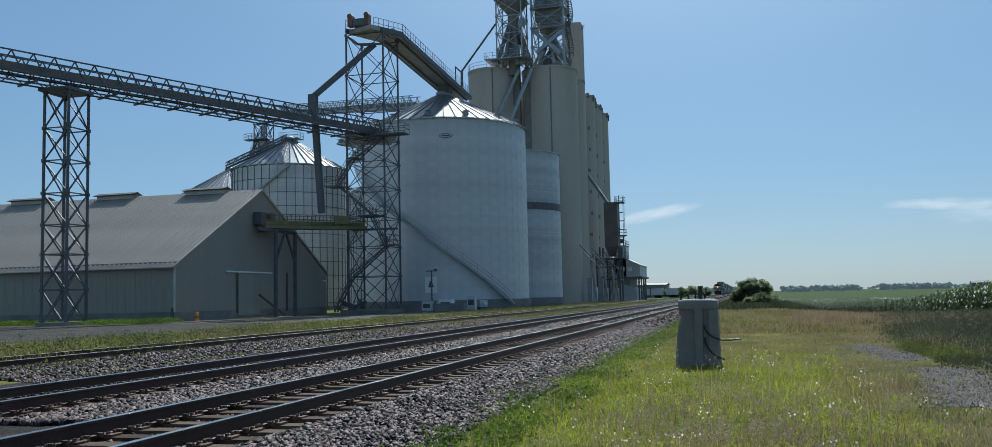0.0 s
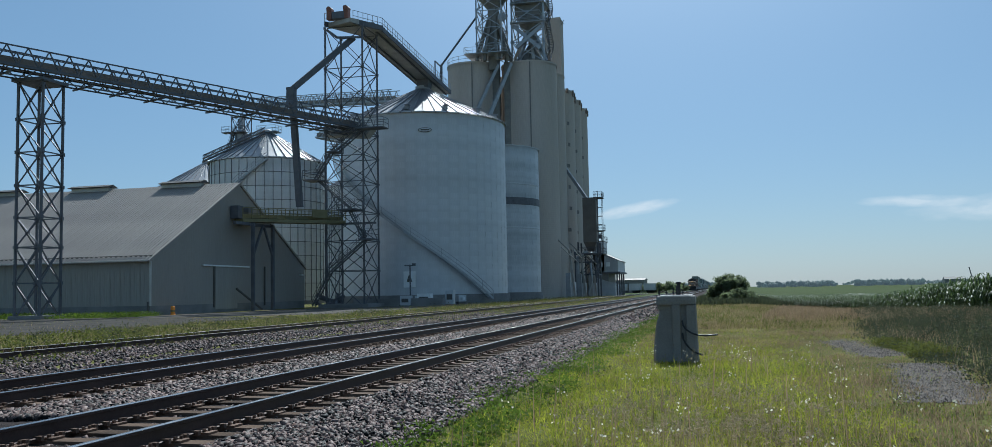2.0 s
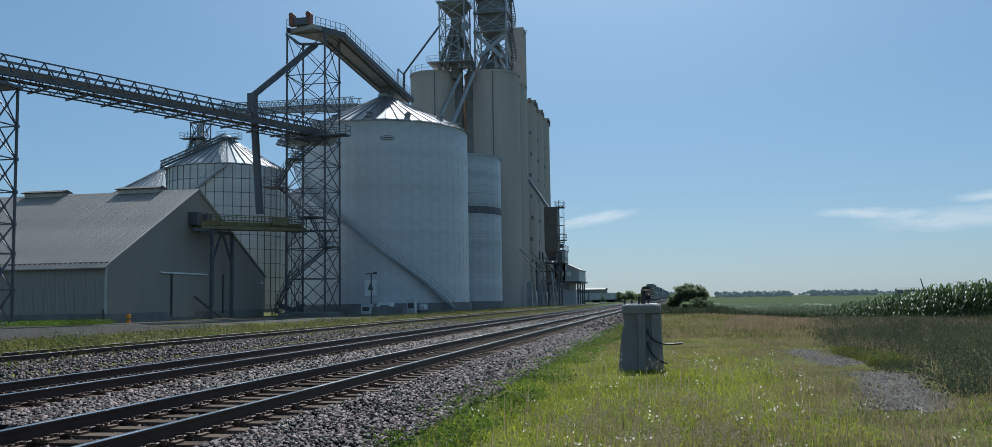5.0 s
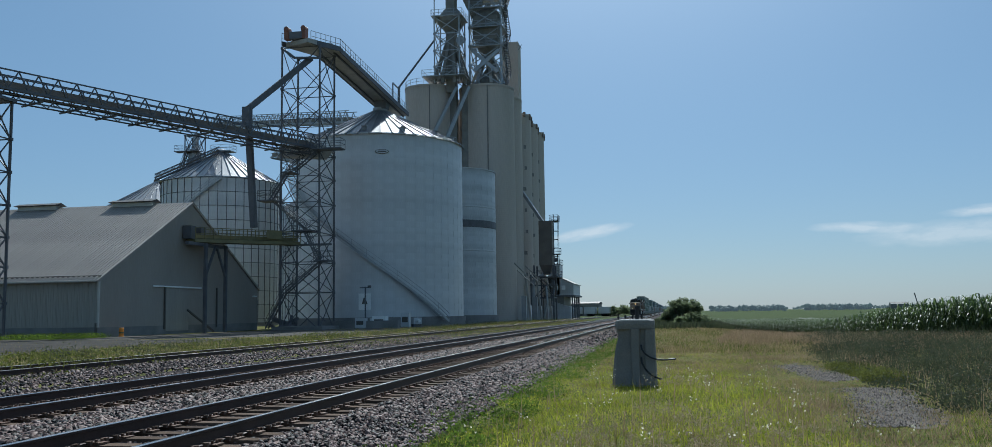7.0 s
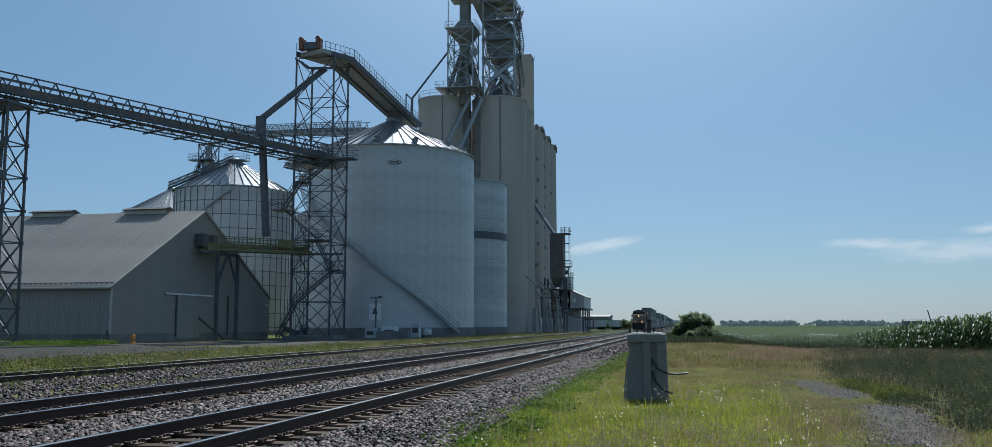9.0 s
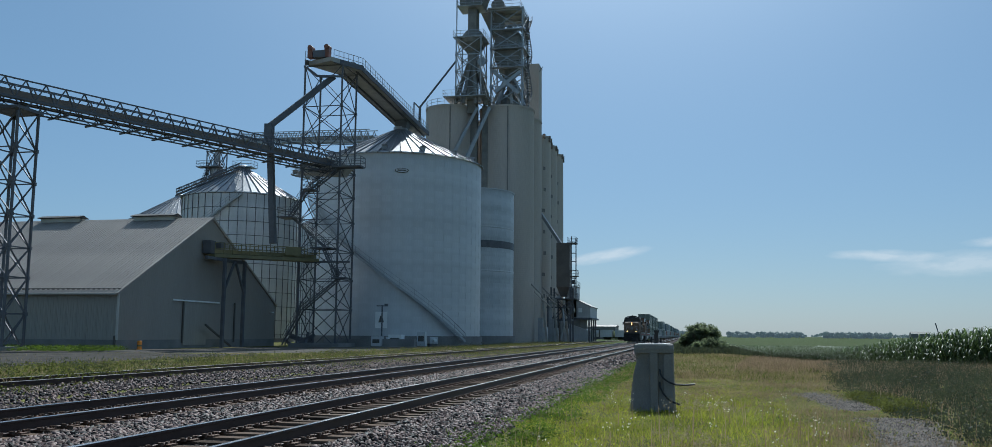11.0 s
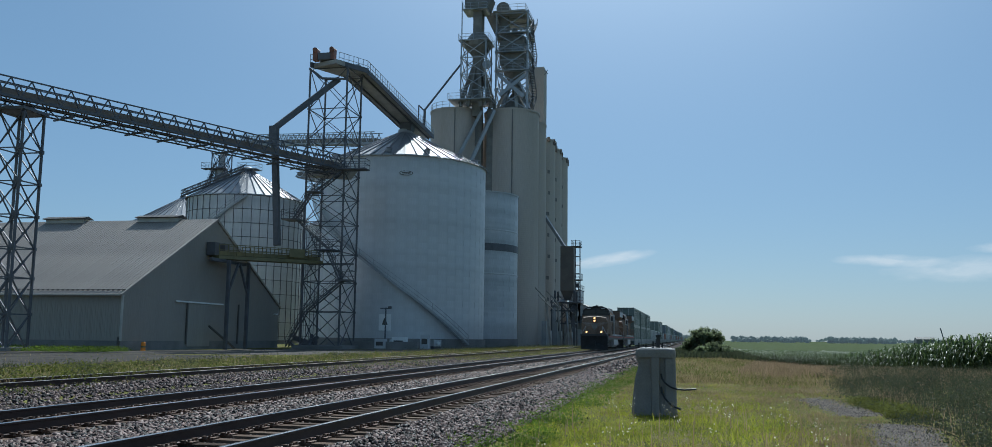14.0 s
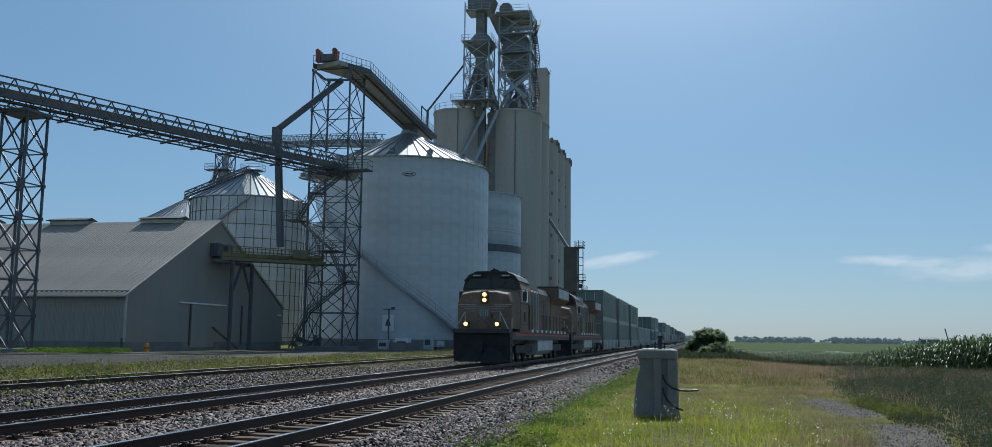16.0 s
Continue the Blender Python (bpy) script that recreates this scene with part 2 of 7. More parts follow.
# ---- mesh building ----
class Shape:
    def __init__(self):
        self.v, self.f = [], []

    def add(self, verts, faces):
        k = len(self.v)
        self.v += [tuple(p) for p in verts]
        self.f += [tuple(i + k for i in q) for q in faces]
        return self

    def box(self, c, s, m=None, taper=1.0):
        x, y, z = s[0] / 2, s[1] / 2, s[2] / 2
        vs = [Vector((a * x * (taper if d > 0 else 1), b * y * (taper if d > 0 else 1), d * z)) for d in (-1, 1) for b in (-1, 1) for a in (-1, 1)]
        if m:
            vs = [m @ p for p in vs]
        c = Vector(c)
        return self.add([p + c for p in vs], [(0, 2, 3, 1), (4, 5, 7, 6), (0, 1, 5, 4), (2, 6, 7, 3), (0, 4, 6, 2), (1, 3, 7, 5)])

    def beam(self, a, b, w, h=None):
        a, b = Vector(a), Vector(b)
        h = h or w
        d = (b - a).normalized()
        up = Vector((0, 0, 1)) if abs(d.z) < 0.95 else Vector((0, 1, 0))
        s = d.cross(up).normalized() * (w / 2)
        u = s.normalized().cross(d) * (h / 2)
        vs = [p + i * s + j * u for p in (a, b) for i, j in ((-1, -1), (1, -1), (1, 1), (-1, 1))]
        return self.add(vs, [(3, 2, 1, 0), (4, 5, 6, 7), (0, 1, 5, 4), (1, 2, 6, 5), (2, 3, 7, 6), (3, 0, 4, 7)])

    def tube(self, a, b, r, n=10, r2=None):
        a, b = Vector(a), Vector(b)
        r2 = r if r2 is None else r2
        d = (b - a).normalized()
        up = Vector((0, 0, 1)) if abs(d.z) < 0.95 else Vector((0, 1, 0))
        s = d.cross(up).normalized()
        u = s.cross(d)
        vs = [p + q * (math.cos(t) * s + math.sin(t) * u) for p, q in ((a, r), (b, r2)) for t in (2 * math.pi * i / n for i in range(n))]
        fs = [(i, (i + 1) % n, n + (i + 1) % n, n + i) for i in range(n)]
        return self.add(vs, fs + [tuple(range(n - 1, -1, -1)), tuple(range(n, 2 * n))])

    def lathe(self, prof, n, c=(0, 0, 0)):
        vs, k = [], len(prof)
        for i in range(n):
            t = 2 * math.pi * i / n
            vs += [(c[0] + r * math.cos(t), c[1] + r * math.sin(t), c[2] + z) for r, z in prof]
        fs = [(i * k + j, ((i + 1) % n) * k + j, ((i + 1) % n) * k + j + 1, i * k + j + 1) for i in range(n) for j in range(k - 1)]
        return self.add(vs, fs)

    def prism(self, poly, a, b, axis="x"):
        """A closed outline swept from a to b along the axis; the outline is (y, z) for x, (x, z) for y, (x, y) for z."""
        put = {"x": lambda p, s: (s, p[0], p[1]), "y": lambda p, s: (p[0], s, p[1]), "z": lambda p, s: (p[0], p[1], s)}[axis]
        n = len(poly)
        vs = [put(p, a) for p in poly] + [put(p, b) for p in poly]
        return self.add(vs, [(i, (i + 1) % n, n + (i + 1) % n, n + i) for i in range(n)] + [tuple(range(n - 1, -1, -1)), tuple(range(n, 2 * n))])

    def mesh(self, name, material, smooth=False):
        me = bpy.data.meshes.new(name)
        me.from_pydata(self.v, [], self.f)
        me.update()
        b = bmesh.new()
        b.from_mesh(me)
        bmesh.ops.recalc_face_normals(b, faces=b.faces)
        b.to_mesh(me)
        b.free()
        if smooth:
            me.polygons.foreach_set("use_smooth", [True] * len(me.polygons))
            me.set_sharp_from_angle(angle=radians(38))
        me.materials.append(material)
        return me


def part(name, shape, material, parent=None, label="", smooth=False, at=None):
    me = shape if isinstance(shape, bpy.types.Mesh) else shape.mesh(name, material, smooth)
    ob = new(name, me)
    ob.parent = parent
    if at is not None:
        ob.matrix_basis = at
    if label:
        tagged(ob, label)
    return ob


def thing(name, label, category, at=(0, 0, 0), rz=0.0, group="", kind=""):
    ob = new(name)
    ob.empty_display_size = 0.3
    ob.matrix_basis = pose(*at, 0, 0, rz)
    return tagged(ob, label, category, group, kind)


RAIL_Z = 0.462
NEAR_X, FAR_X, SIDE_X = -6.22, -10.53, -18.75
YARD_Z = 0.2

# ---- ground ----
def ss(a, b, x):
    t = np.clip((x - a) / (b - a), 0, 1)
    return t * t * (3 - 2 * t)


def ground_z(x, y):
    """The lie of the land: level by the track, the yard slightly raised, the field dipping away."""
    x, y = np.asarray(x, float), np.asarray(y, float)
    return YARD_Z * ss(-12.5, -15.0, x) - 1.0 * ss(3.5, 10, x) * ss(50, 105, y) + 0.04 * np.sin(x * 1.3 + 0.4 * y) * np.sin(0.7 * y) * ss(-4, -2, x) - 0.06 * ss(-15, -12, x)


xs = np.unique(np.concatenate([np.linspace(-3500, -130, 14), np.linspace(-130, -20, 23), np.linspace(-20, 24, 89), np.linspace(24, 130, 20), np.linspace(130, 3500, 14)]))
ys = np.unique(np.concatenate([np.linspace(-400, -20, 8), np.linspace(-20, 60, 121), np.linspace(60, 200, 71), np.linspace(200, 600, 20), np.linspace(600, 4200, 16)]))
gx, gy = np.meshgrid(xs, ys)
gz = ground_z(gx, gy)
nx = len(xs)
gs = Shape()
gs.v = list(zip(gx.ravel().tolist(), gy.ravel().tolist(), gz.ravel().tolist()))
gs.f = [(j * nx + i, j * nx + i + 1, (j + 1) * nx + i + 1, (j + 1) * nx + i) for j in range(len(ys) - 1) for i in range(nx - 1)]
ground = tagged(part("ground", gs, GROUND, smooth=True), "grassy verge and flat green farmland", "ground", kind="structure")


def strip(name, label, material, xa, xb, ya, yb, lift, seed, rag=0.4, taper=False):
    """A ragged-edged patch that lies on the ground."""
    rng = random.Random(seed)
    s, n = Shape(), 40
    for i in range(n + 1):
        y = ya + (yb - ya) * i / n
        f = i / n
        a, b = xa[0] + (xa[1] - xa[0]) * f + rng.uniform(-rag, rag), xb[0] + (xb[1] - xb[0]) * f + rng.uniform(-rag, rag)
        if taper:
            m, g = (a + b) / 2, max(0.03, math.sin(math.pi * f)) ** 0.6
            a, b = m + (a - m) * g, m + (b - m) * g
        s.v += [(a + (b - a) * k / 4, y, float(ground_z(a + (b - a) * k / 4, y)) + lift) for k in range(5)]
    s.f = [(i * 5 + k, i * 5 + k + 1, i * 5 + k + 6, i * 5 + k + 5) for i in range(n) for k in range(4)]
    return tagged(part(name, s, material), label, "ground", kind="structure")


strip("gravel_path", "pale crushed gravel wheel track through the grass", GRAVEL, (2.7, 3.8), (4.5, 4.5), 14.6, 22.0, 0.006, 3, 0.22, True)
strip("gravel_path", "faint gravel wheel track further along", GRAVEL, (3.7, 3.4), (4.4, 4.1), 24.2, 32, 0.006, 4, 0.25, True)
strip("yard_road", "grey asphalt yard road in front of the shed", ASPHALT, (-75, -46), (-40.0, -25.0), 61, 69, 0.015, 5, 0.5)
strip("yard_road", "grey asphalt yard road beside the bins", ASPHALT, (-47.0, -30), (-23.5, -20.5), 69.2, 200, 0.015, 6, 0.5)

YARD_SOIL = mat("dark_yard_soil", (0.062, 0.056, 0.05), 0.95, 0, 0.4, 0.5, 30, 0.6, 0.02, spec=0.05)
strip("yard_gravel", "dark stony ground between main line and siding", BALLAST, (-18.0, -17.6), (-13.3, -13.3), 4, 160, 0.008, 12, 0.25)
strip("yard_gravel", "dark compacted gravel of the open yard", YARD_SOIL, (-60, -80), (-30, -29), 27, 60.5, 0.012, 9, 0.8)

# ---- tracks ----
def ballast_bed():
    s = Shape()
    s.prism([(-3.6, -0.2), (-3.75, -0.02), (-4.85, 0.22), (-8.2, 0.225), (-8.7, 0.2), (-12.0, 0.225), (-12.9, 0.15), (-13.4, 0.0), (-13.4, -0.2)], -40, 1500, "y")
    tagged(part("ballast_bed", s, BALLAST), "bed of crushed grey-pink stone under two tracks", "ballast", kind="structure")


RAIL_OUT = [(-0.07, 0), (0.07, 0), (0.07, 0.012), (0.012, 0.03), (0.012, 0.135), (0.037, 0.145), (0.037, 0.172), (-0.037, 0.172), (-0.037, 0.145), (-0.012, 0.135), (-0.012, 0.03), (-0.07, 0.012)]
HEAD_OUT = [(-0.036, 0.1725), (0.036, 0.1725)] + [(0.036 * math.cos(i * math.pi / 8), 0.1725 + 0.0095 * math.sin(i * math.pi / 8) ** 0.6) for i in range(1, 8)]
tie_mesh = Shape().box((0, 0, 0), (2.6, 0.23, 0.18)).mesh("tie", TIE)


def track(x, top, label, first, last, head, y0, y1):
    tr = thing("railway_track", label, "track", (x, 0, top - 0.182), kind="structure")
    for sx in (-0.755, 0.755):
        r = part("rail", Shape().prism([(a + sx, b) for a, b in RAIL_OUT], y0, y1, "y"), RAIL, tr)
        part("rail_head", Shape().prism([(a + sx, b) for a, b in HEAD_OUT], y0, y1, "y"), head, r, "polished running surface", smooth=True)
    rng = random.Random(int(-x * 10))
    rest, plates = Shape(), Shape()
    y = -12.0
    while y < 420:
        m = pose(rng.uniform(-0.06, 0.06), y, -0.105 + rng.uniform(-0.012, 0.006), 0, 0, rng.uniform(-1.2, 1.2))
        if first <= y < last:
            part("tie", tie_mesh, None, tr, at=m)
        else:
            rest.add([m @ Vector(p) for p in ((-1.3, -0.115, -0.09), (1.3, -0.115, -0.09), (1.3, 0.115, -0.09), (-1.3, 0.115, -0.09), (-1.3, -0.115, 0.09), (1.3, -0.115, 0.09), (1.3, 0.115, 0.09), (-1.3, 0.115, 0.09))],
                     [(4, 5, 6, 7), (0, 1, 5, 4), (1, 2, 6, 5), (2, 3, 7, 6), (3, 0, 4, 7)])
        if y < 110:
            for sx in (-0.755, 0.755):
                plates.box((sx, y, -0.006), (0.36, 0.19, 0.02))
                for a, b in ((-0.1, 0.05), (0.1, -0.05), (-0.1, -0.06), (0.1, 0.06)):
                    plates.box((sx + a, y + b, 0.02), (0.03, 0.03, 0.035))
                for b in (-0.16, 0.16):
                    plates.box((sx + 0.05, y + b, 0.01), (0.12, 0.05, 0.05))
        y += 0.55 + rng.uniform(-0.03, 0.03)
    tagged(part("ties_beyond", rest, TIE, tr), kind="stuff")
    tagged(part("tie_plates", plates, PLATE, tr, "rusty tie plates, spikes and anchors"), kind="stuff")
    return tr


ballast_bed()
track(NEAR_X, RAIL_Z, "main line track of worn rails on weathered timber ties", 4, 165, RAIL_TOP, -40, 1500)
track(FAR_X, RAIL_Z, "second main line track the train runs on", 14, 120, RAIL_TOP, -40, 1500)
track(SIDE_X, 0.40, "weedy dull siding track sunk in grass", 20, 60, RAIL_TOP_OLD, -40, 240)

# ---- concrete signal base ----
def signal_base():
    b = thing("signal_foundation", "grey precast concrete signal foundation with black cables", "foundation", (-1.0, 23.0, -0.06))
    def ring(a, b, d, z, c):
        """Outline of a chamfered block from x = a to b and y = -d to d."""
        a, b = -0.515 + (a + 0.64) * 0.832 + 0.02 * z, -0.515 + (b + 0.64) * 0.832
        return [(a + c, -d, z), (b - c * 1.6, -d, z), (b, -d + c * 1.2, z), (b, d - c, z), (b - c, d, z), (a + c, d, z), (a, d - c, z), (a, -d + c, z)]

    def loft(rings):
        q = Shape()
        k = len(rings[0])
        for r_ in rings:
            q.v += r_
        q.f = [(j * k + i, j * k + (i + 1) % k, (j + 1) * k + (i + 1) % k, (j + 1) * k + i) for j in range(len(rings) - 1) for i in range(k)]
        q.f += [tuple(range(k - 1, -1, -1)), tuple(range((len(rings) - 1) * k, len(rings) * k))]
        return q

    part("body", loft([ring(-0.64, 0.58, 0.56, 0, 0.05), ring(-0.62, 0.575, 0.54, 0.4, 0.05), ring(-0.565, 0.565, 0.52, 0.85, 0.05), ring(-0.525, 0.555, 0.5, 1.02, 0.05), ring(-0.485, 0.55, 0.49, 1.12, 0.06), ring(-0.475, 0.55, 0.49, 1.24, 0.06), ring(-0.52, 0.55, 0.5, 1.35, 0.04), ring(-0.53, 0.55, 0.5, 1.4, 0.04)]), CONC_PALE, b)
    part("pilaster", Shape().prism([(-0.02, -0.60), (0.15, -0.60), (0.19, -0.48), (-0.07, -0.48)], 0, 1.39, "z"), CONC_PALE, b, "raised concrete pilaster")
    part("side_block", loft([ring(0.29, 0.64, 0.62, 0, 0.03), ring(0.29, 0.615, 0.58, 0.7, 0.03), ring(0.29, 0.6, 0.55, 1.38, 0.03)]), CONC_PALE, b)
    part("cap", loft([ring(-0.545, 0.605, 0.58, 1.395, 0.05), ring(-0.55, 0.61, 0.585, 1.5, 0.05), ring(-0.535, 0.60, 0.575, 1.58, 0.06), ring(-0.49, 0.57, 0.54, 1.61, 0.08)]), CONC_PALE, b, "rounded concrete cap with a chipped edge")
    part("cap_wash", loft([ring(-0.44, 0.52, 0.5, 1.606, 0.08), ring(-0.42, 0.5, 0.48, 1.622, 0.08)]), SHED_TRIM, b, "thin pale layer on top")
    for x, y, h in ((-0.36, 0, 0.12), (-0.2, 0.3, 0.1), (0.0, -0.2, 0.16), (0.06, 0.2, 0.22), (0.22, 0.0, 0.12)):
        part("anchor_bolt", Shape().tube((x, y, 1.6), (x, y, 1.62 + h), 0.018, 8).tube((x, y, 1.66), (x, y, 1.69), 0.035, 6), BLACK, b)
    part("conduit_stub", Shape().tube((0.12, -0.1, 1.6), (0.12, -0.1, 1.9), 0.045, 10).tube((0.12, -0.1, 1.88), (0.12, -0.1, 1.94), 0.065, 10), BLACK, b)
    for z0, pts in ((0.0, ((0.2, -0.56, 1.0), (0.22, -0.64, 0.9), (0.29, -0.68, 0.8), (0.42, -0.68, 0.71), (0.58, -0.68, 0.66), (0.75, -0.66, 0.65), (1.02, -0.64, 0.67))), (0.0, ((0.2, -0.56, 0.7), (0.21, -0.64, 0.58), (0.28, -0.68, 0.45), (0.38, -0.68, 0.33), (0.5, -0.67, 0.25), (0.66, -0.66, 0.19)))):
        c = Shape()
        for p, q in zip(pts, pts[1:]):
            c.tube(p, q, 0.022, 8)
        part("cable", c, RUBBER, b)
    return b


signal_base()


# ---- flat storage shed ----
def shed():
    x1, x0, y0, y1, eave, peak = -48.0, -112.0, 70.0, 100.4, 4.85, 13.2
    ym = (y0 + y1) / 2
    w = thing("storage_shed", "long tan ribbed-metal grain storage shed with ridge vents", "building", (x1, y0, YARD_Z))
    L, D, hm = x1 - x0, y1 - y0, ym - y0
    slope = math.atan2(peak - eave, hm)
    part("foundation", Shape().box((-L / 2, D / 2, 0.42), (L, D, 0.84)), CONC_GREY, w)
    part("gable_wall", Shape().prism([(0.1, 0.84), (D - 0.1, 0.84), (D - 0.1, eave - 0.1), (hm, peak - 0.15), (0.1, eave - 0.1)], -0.14, -0.02), SHED_GABLE, w)
    part("end_wall", Shape().prism([(0.1, 0.84), (D - 0.1, 0.84), (D - 0.1, eave - 0.1), (hm, peak - 0.15), (0.1, eave - 0.1)], -L + 0.02, -L + 0.14), SHED_WALL, w)
    part("back_wall", Shape().box((-L / 2, D - 0.08, (eave + 0.84) / 2), (L, 0.12, eave - 0.84)), SHED_WALL, w)
    out = [(0.49, 0.075), (-0.49, 0.075), (-0.49, 0.025)]
    for k in (-0.37, -0.12, 0.12, 0.37):
        out += [(k - 0.03, 0.025), (k - 0.02, 0.008), (k + 0.02, 0.008), (k + 0.03, 0.025)]
    wp = Shape().prism(out + [(0.49, 0.025)], -(eave - 0.86) / 2, (eave - 0.86) / 2, "z").mesh("wall_panel", SHED_WALL)
    length = hm / math.cos(slope) + 0.45
    rp = Shape().box((0, 0, 0), (0.998, length, 0.04))
    for k in (-0.45, -0.15, 0.15, 0.45):
        rp.box((k, 0, 0.04), (0.07, length, 0.045))
    rp = rp.mesh("roof_panel", SHED_ROOF)
    for i in range(int(L)):
        part("wall_panel", wp, None, w, at=pose(-i - 0.5, 0.03, (eave + 0.84) / 2))
        for side in (0, 1):
            a = slope if side == 0 else -slope
            yc = hm / 2 - 0.2 if side == 0 else D - hm / 2 + 0.2
            part("roof_panel", rp, None, w, at=pose(-i - 0.5, yc, (eave + peak) / 2 - 0.05, math.degrees(a)))
    part("ridge_cap", Shape().prism([(hm - 0.5, peak - 0.2), (hm, peak + 0.12), (hm + 0.5, peak - 0.2)], -L, 0.1), SHED_ROOF, w)
    part("corner_trim", Shape().box((0.02, -0.02, (eave + 0.84) / 2), (0.16, 0.16, eave - 0.84)), SHED_TRIM, w, "pale corner trim")
    part("downspout", Shape().box((-0.12, -0.12, 0.6), (0.14, 0.12, 1.2)), DARK_TRIM, w)
    for s, (ya, yb) in ((0, (-0.3, hm)), (1, (D + 0.3, hm))):
        part("rake_trim", Shape().beam((0.06, ya, eave - 0.12), (0.06, yb, peak), 0.12, 0.22), SHED_ROOF, w)
    part("gutter", Shape().box((-L / 2, -0.3, eave - 0.06), (L, 0.14, 0.1)), SHED_TRIM, w)
    snow = Shape()
    for i in range(int(L * 2)):
        snow.box((-i * 0.5 - 0.2, 0.35, eave + 0.36), (0.2, 0.08, 0.1))
    part("snow_guard", snow.box((-L / 2, 0.35, eave + 0.42), (L, 0.05, 0.05)), DARK_TRIM, w)
    for x in (-6.5, -17.6, -29, -40, -51):
        v = part("ridge_vent", Shape().box((x, hm, peak + 0.12), (4.6, 1.0, 0.5)), SHED_TRIM, w, "raised ridge ventilator")
        part("vent_cap", Shape().prism([(hm - 0.9, peak + 0.34), (hm, peak + 0.62), (hm + 0.9, peak + 0.34), (hm + 0.8, peak + 0.28), (hm - 0.8, peak + 0.28)], x - 2.5, x + 2.5), DARK_TRIM, v)
    part("door", Shape().box((0.03, 12.6, 2.4), (0.08, 4.2, 4.2)), SHED_WALL, w, "sliding wall door")
    part("door_rail", Shape().box((0.12, 12.6, 4.58), (0.14, 8.8, 0.14)), WHITE, w, "pale horizontal pipe on the wall")
    for y in (10.3, 20.5):
        part("wall_post", Shape().box((0.06, y, 2.6), (0.1, 0.2, 4.2)), DARK_TRIM, w)
    part("wall_light", Shape().box((0.2, 29.2, 3.9), (0.3, 0.5, 0.15)), WHITE, w)
    part("wall_brace", Shape().beam((0.8, 13.2, 2.3), (0.8, 18.5, 0.1), 0.16), DARK_TRIM, w)


shed()
b = thing("barrel", "orange plastic traffic barrel on the yard road", "barrel", (-47.0, 71.9, YARD_Z))
part("drum", Shape().lathe([(0, 0), (0.24, 0), (0.24, 0.06), (0.2, 0.08), (0.19, 0.72), (0.14, 0.78), (0, 0.78)], 16), ORANGE, b)
part("band", Shape().lathe([(0.21, 0.28), (0.21, 0.42)], 16), YELLOW, b)


# ---- round bins ----
def roof_set(w, R, H, rise, n, rtop=0.9):
    """A cone of ribbed wedge panels with a collar, over eaves at height H."""
    a = math.pi / n
    s = Shape()
    e, t = R + 0.3, rtop
    lo, hi = H - 0.3 * rise / R, H + rise * (1 - rtop / R)
    s.add([(e * math.cos(-a), e * math.sin(-a), lo), (e * math.cos(a), e * math.sin(a), lo), (t * math.cos(a), t * math.sin(a), hi), (t * math.cos(-a), t * math.sin(-a), hi)], [(0, 1, 2, 3)])
    p0, p1 = Vector((e * math.cos(a), e * math.sin(a), lo + 0.04)), Vector((t * math.cos(a), t * math.sin(a), hi + 0.03))
    s.beam(p0, p1, 0.15, 0.24)
    me = s.mesh("roof_panel", GALV_ROOF)
    for i in range(n):
        part("roof_panel", me, None, w, at=pose(0, 0, 0, 0, 0, 360.0 * i / n))
    part("roof_cap", Shape().lathe([(rtop + 0.1, hi - 0.05), (rtop + 0.1, hi + 0.5), (0.3, hi + 0.8), (0, hi + 0.8)], 20), GALV_ROOF, w)
    part("eave_ring", Shape().lathe([(R + 0.02, H - 0.12), (R + 0.14, H - 0.12), (R + 0.14, H + 0.03), (R + 0.02, H + 0.03)], 64), GALV, w)


def sheet_wall(w, R, z0, z1, rings, per, near, material, front):
    """Overlapping curved wall sheets in staggered rings; those towards the tracks are pieces of their own."""
    h = (z1 - z0) / rings
    a, k = math.pi / per, 4
    s = Shape()
    for j, (r, z) in enumerate(((R + 0.006, -h / 2 + 0.0), (R + 0.004, h / 2 - 0.03), (R + 0.001, h / 2 + 0.005))):
        s.v += [(r * math.cos(-a + 2 * a * i / k), r * math.sin(-a + 2 * a * i / k), z) for i in range(k + 1)]
    s.f = [(j * (k + 1) + i, j * (k + 1) + i + 1, (j + 1) * (k + 1) + i + 1, (j + 1) * (k + 1) + i) for j in range(2) for i in range(k)]
    seam = Vector((math.cos(a), math.sin(a), 0)) * (R + 0.01)
    s.box(seam, (0.02, 0.06, h - 0.02), Matrix.Rotation(a, 3, "Z"))
    me = s.mesh("wall_sheet", material, True)
    order = []
    for r in range(rings):
        for i in range(per):
            ang = (2 * math.pi * (i + (0.5 if r % 2 else 0)) / per)
            off = abs((ang - front + math.pi) % (2 * math.pi) - math.pi)
            order.append((off, r, ang))
    order.sort()
    rest = Shape()
    for n, (off, r, ang) in enumerate(order):
        m = pose(0, 0, z0 + h * (r + 0.5), 0, 0, math.degrees(ang))
        if n < near:
            part("wall_sheet", me, None, w, at=m)
        else:
            rest.add([m @ Vector(p) for p in s.v], s.f)
    if rest.v:
        tagged(part("wall_sheets_beyond", rest, material, w, smooth=True), kind="stuff")


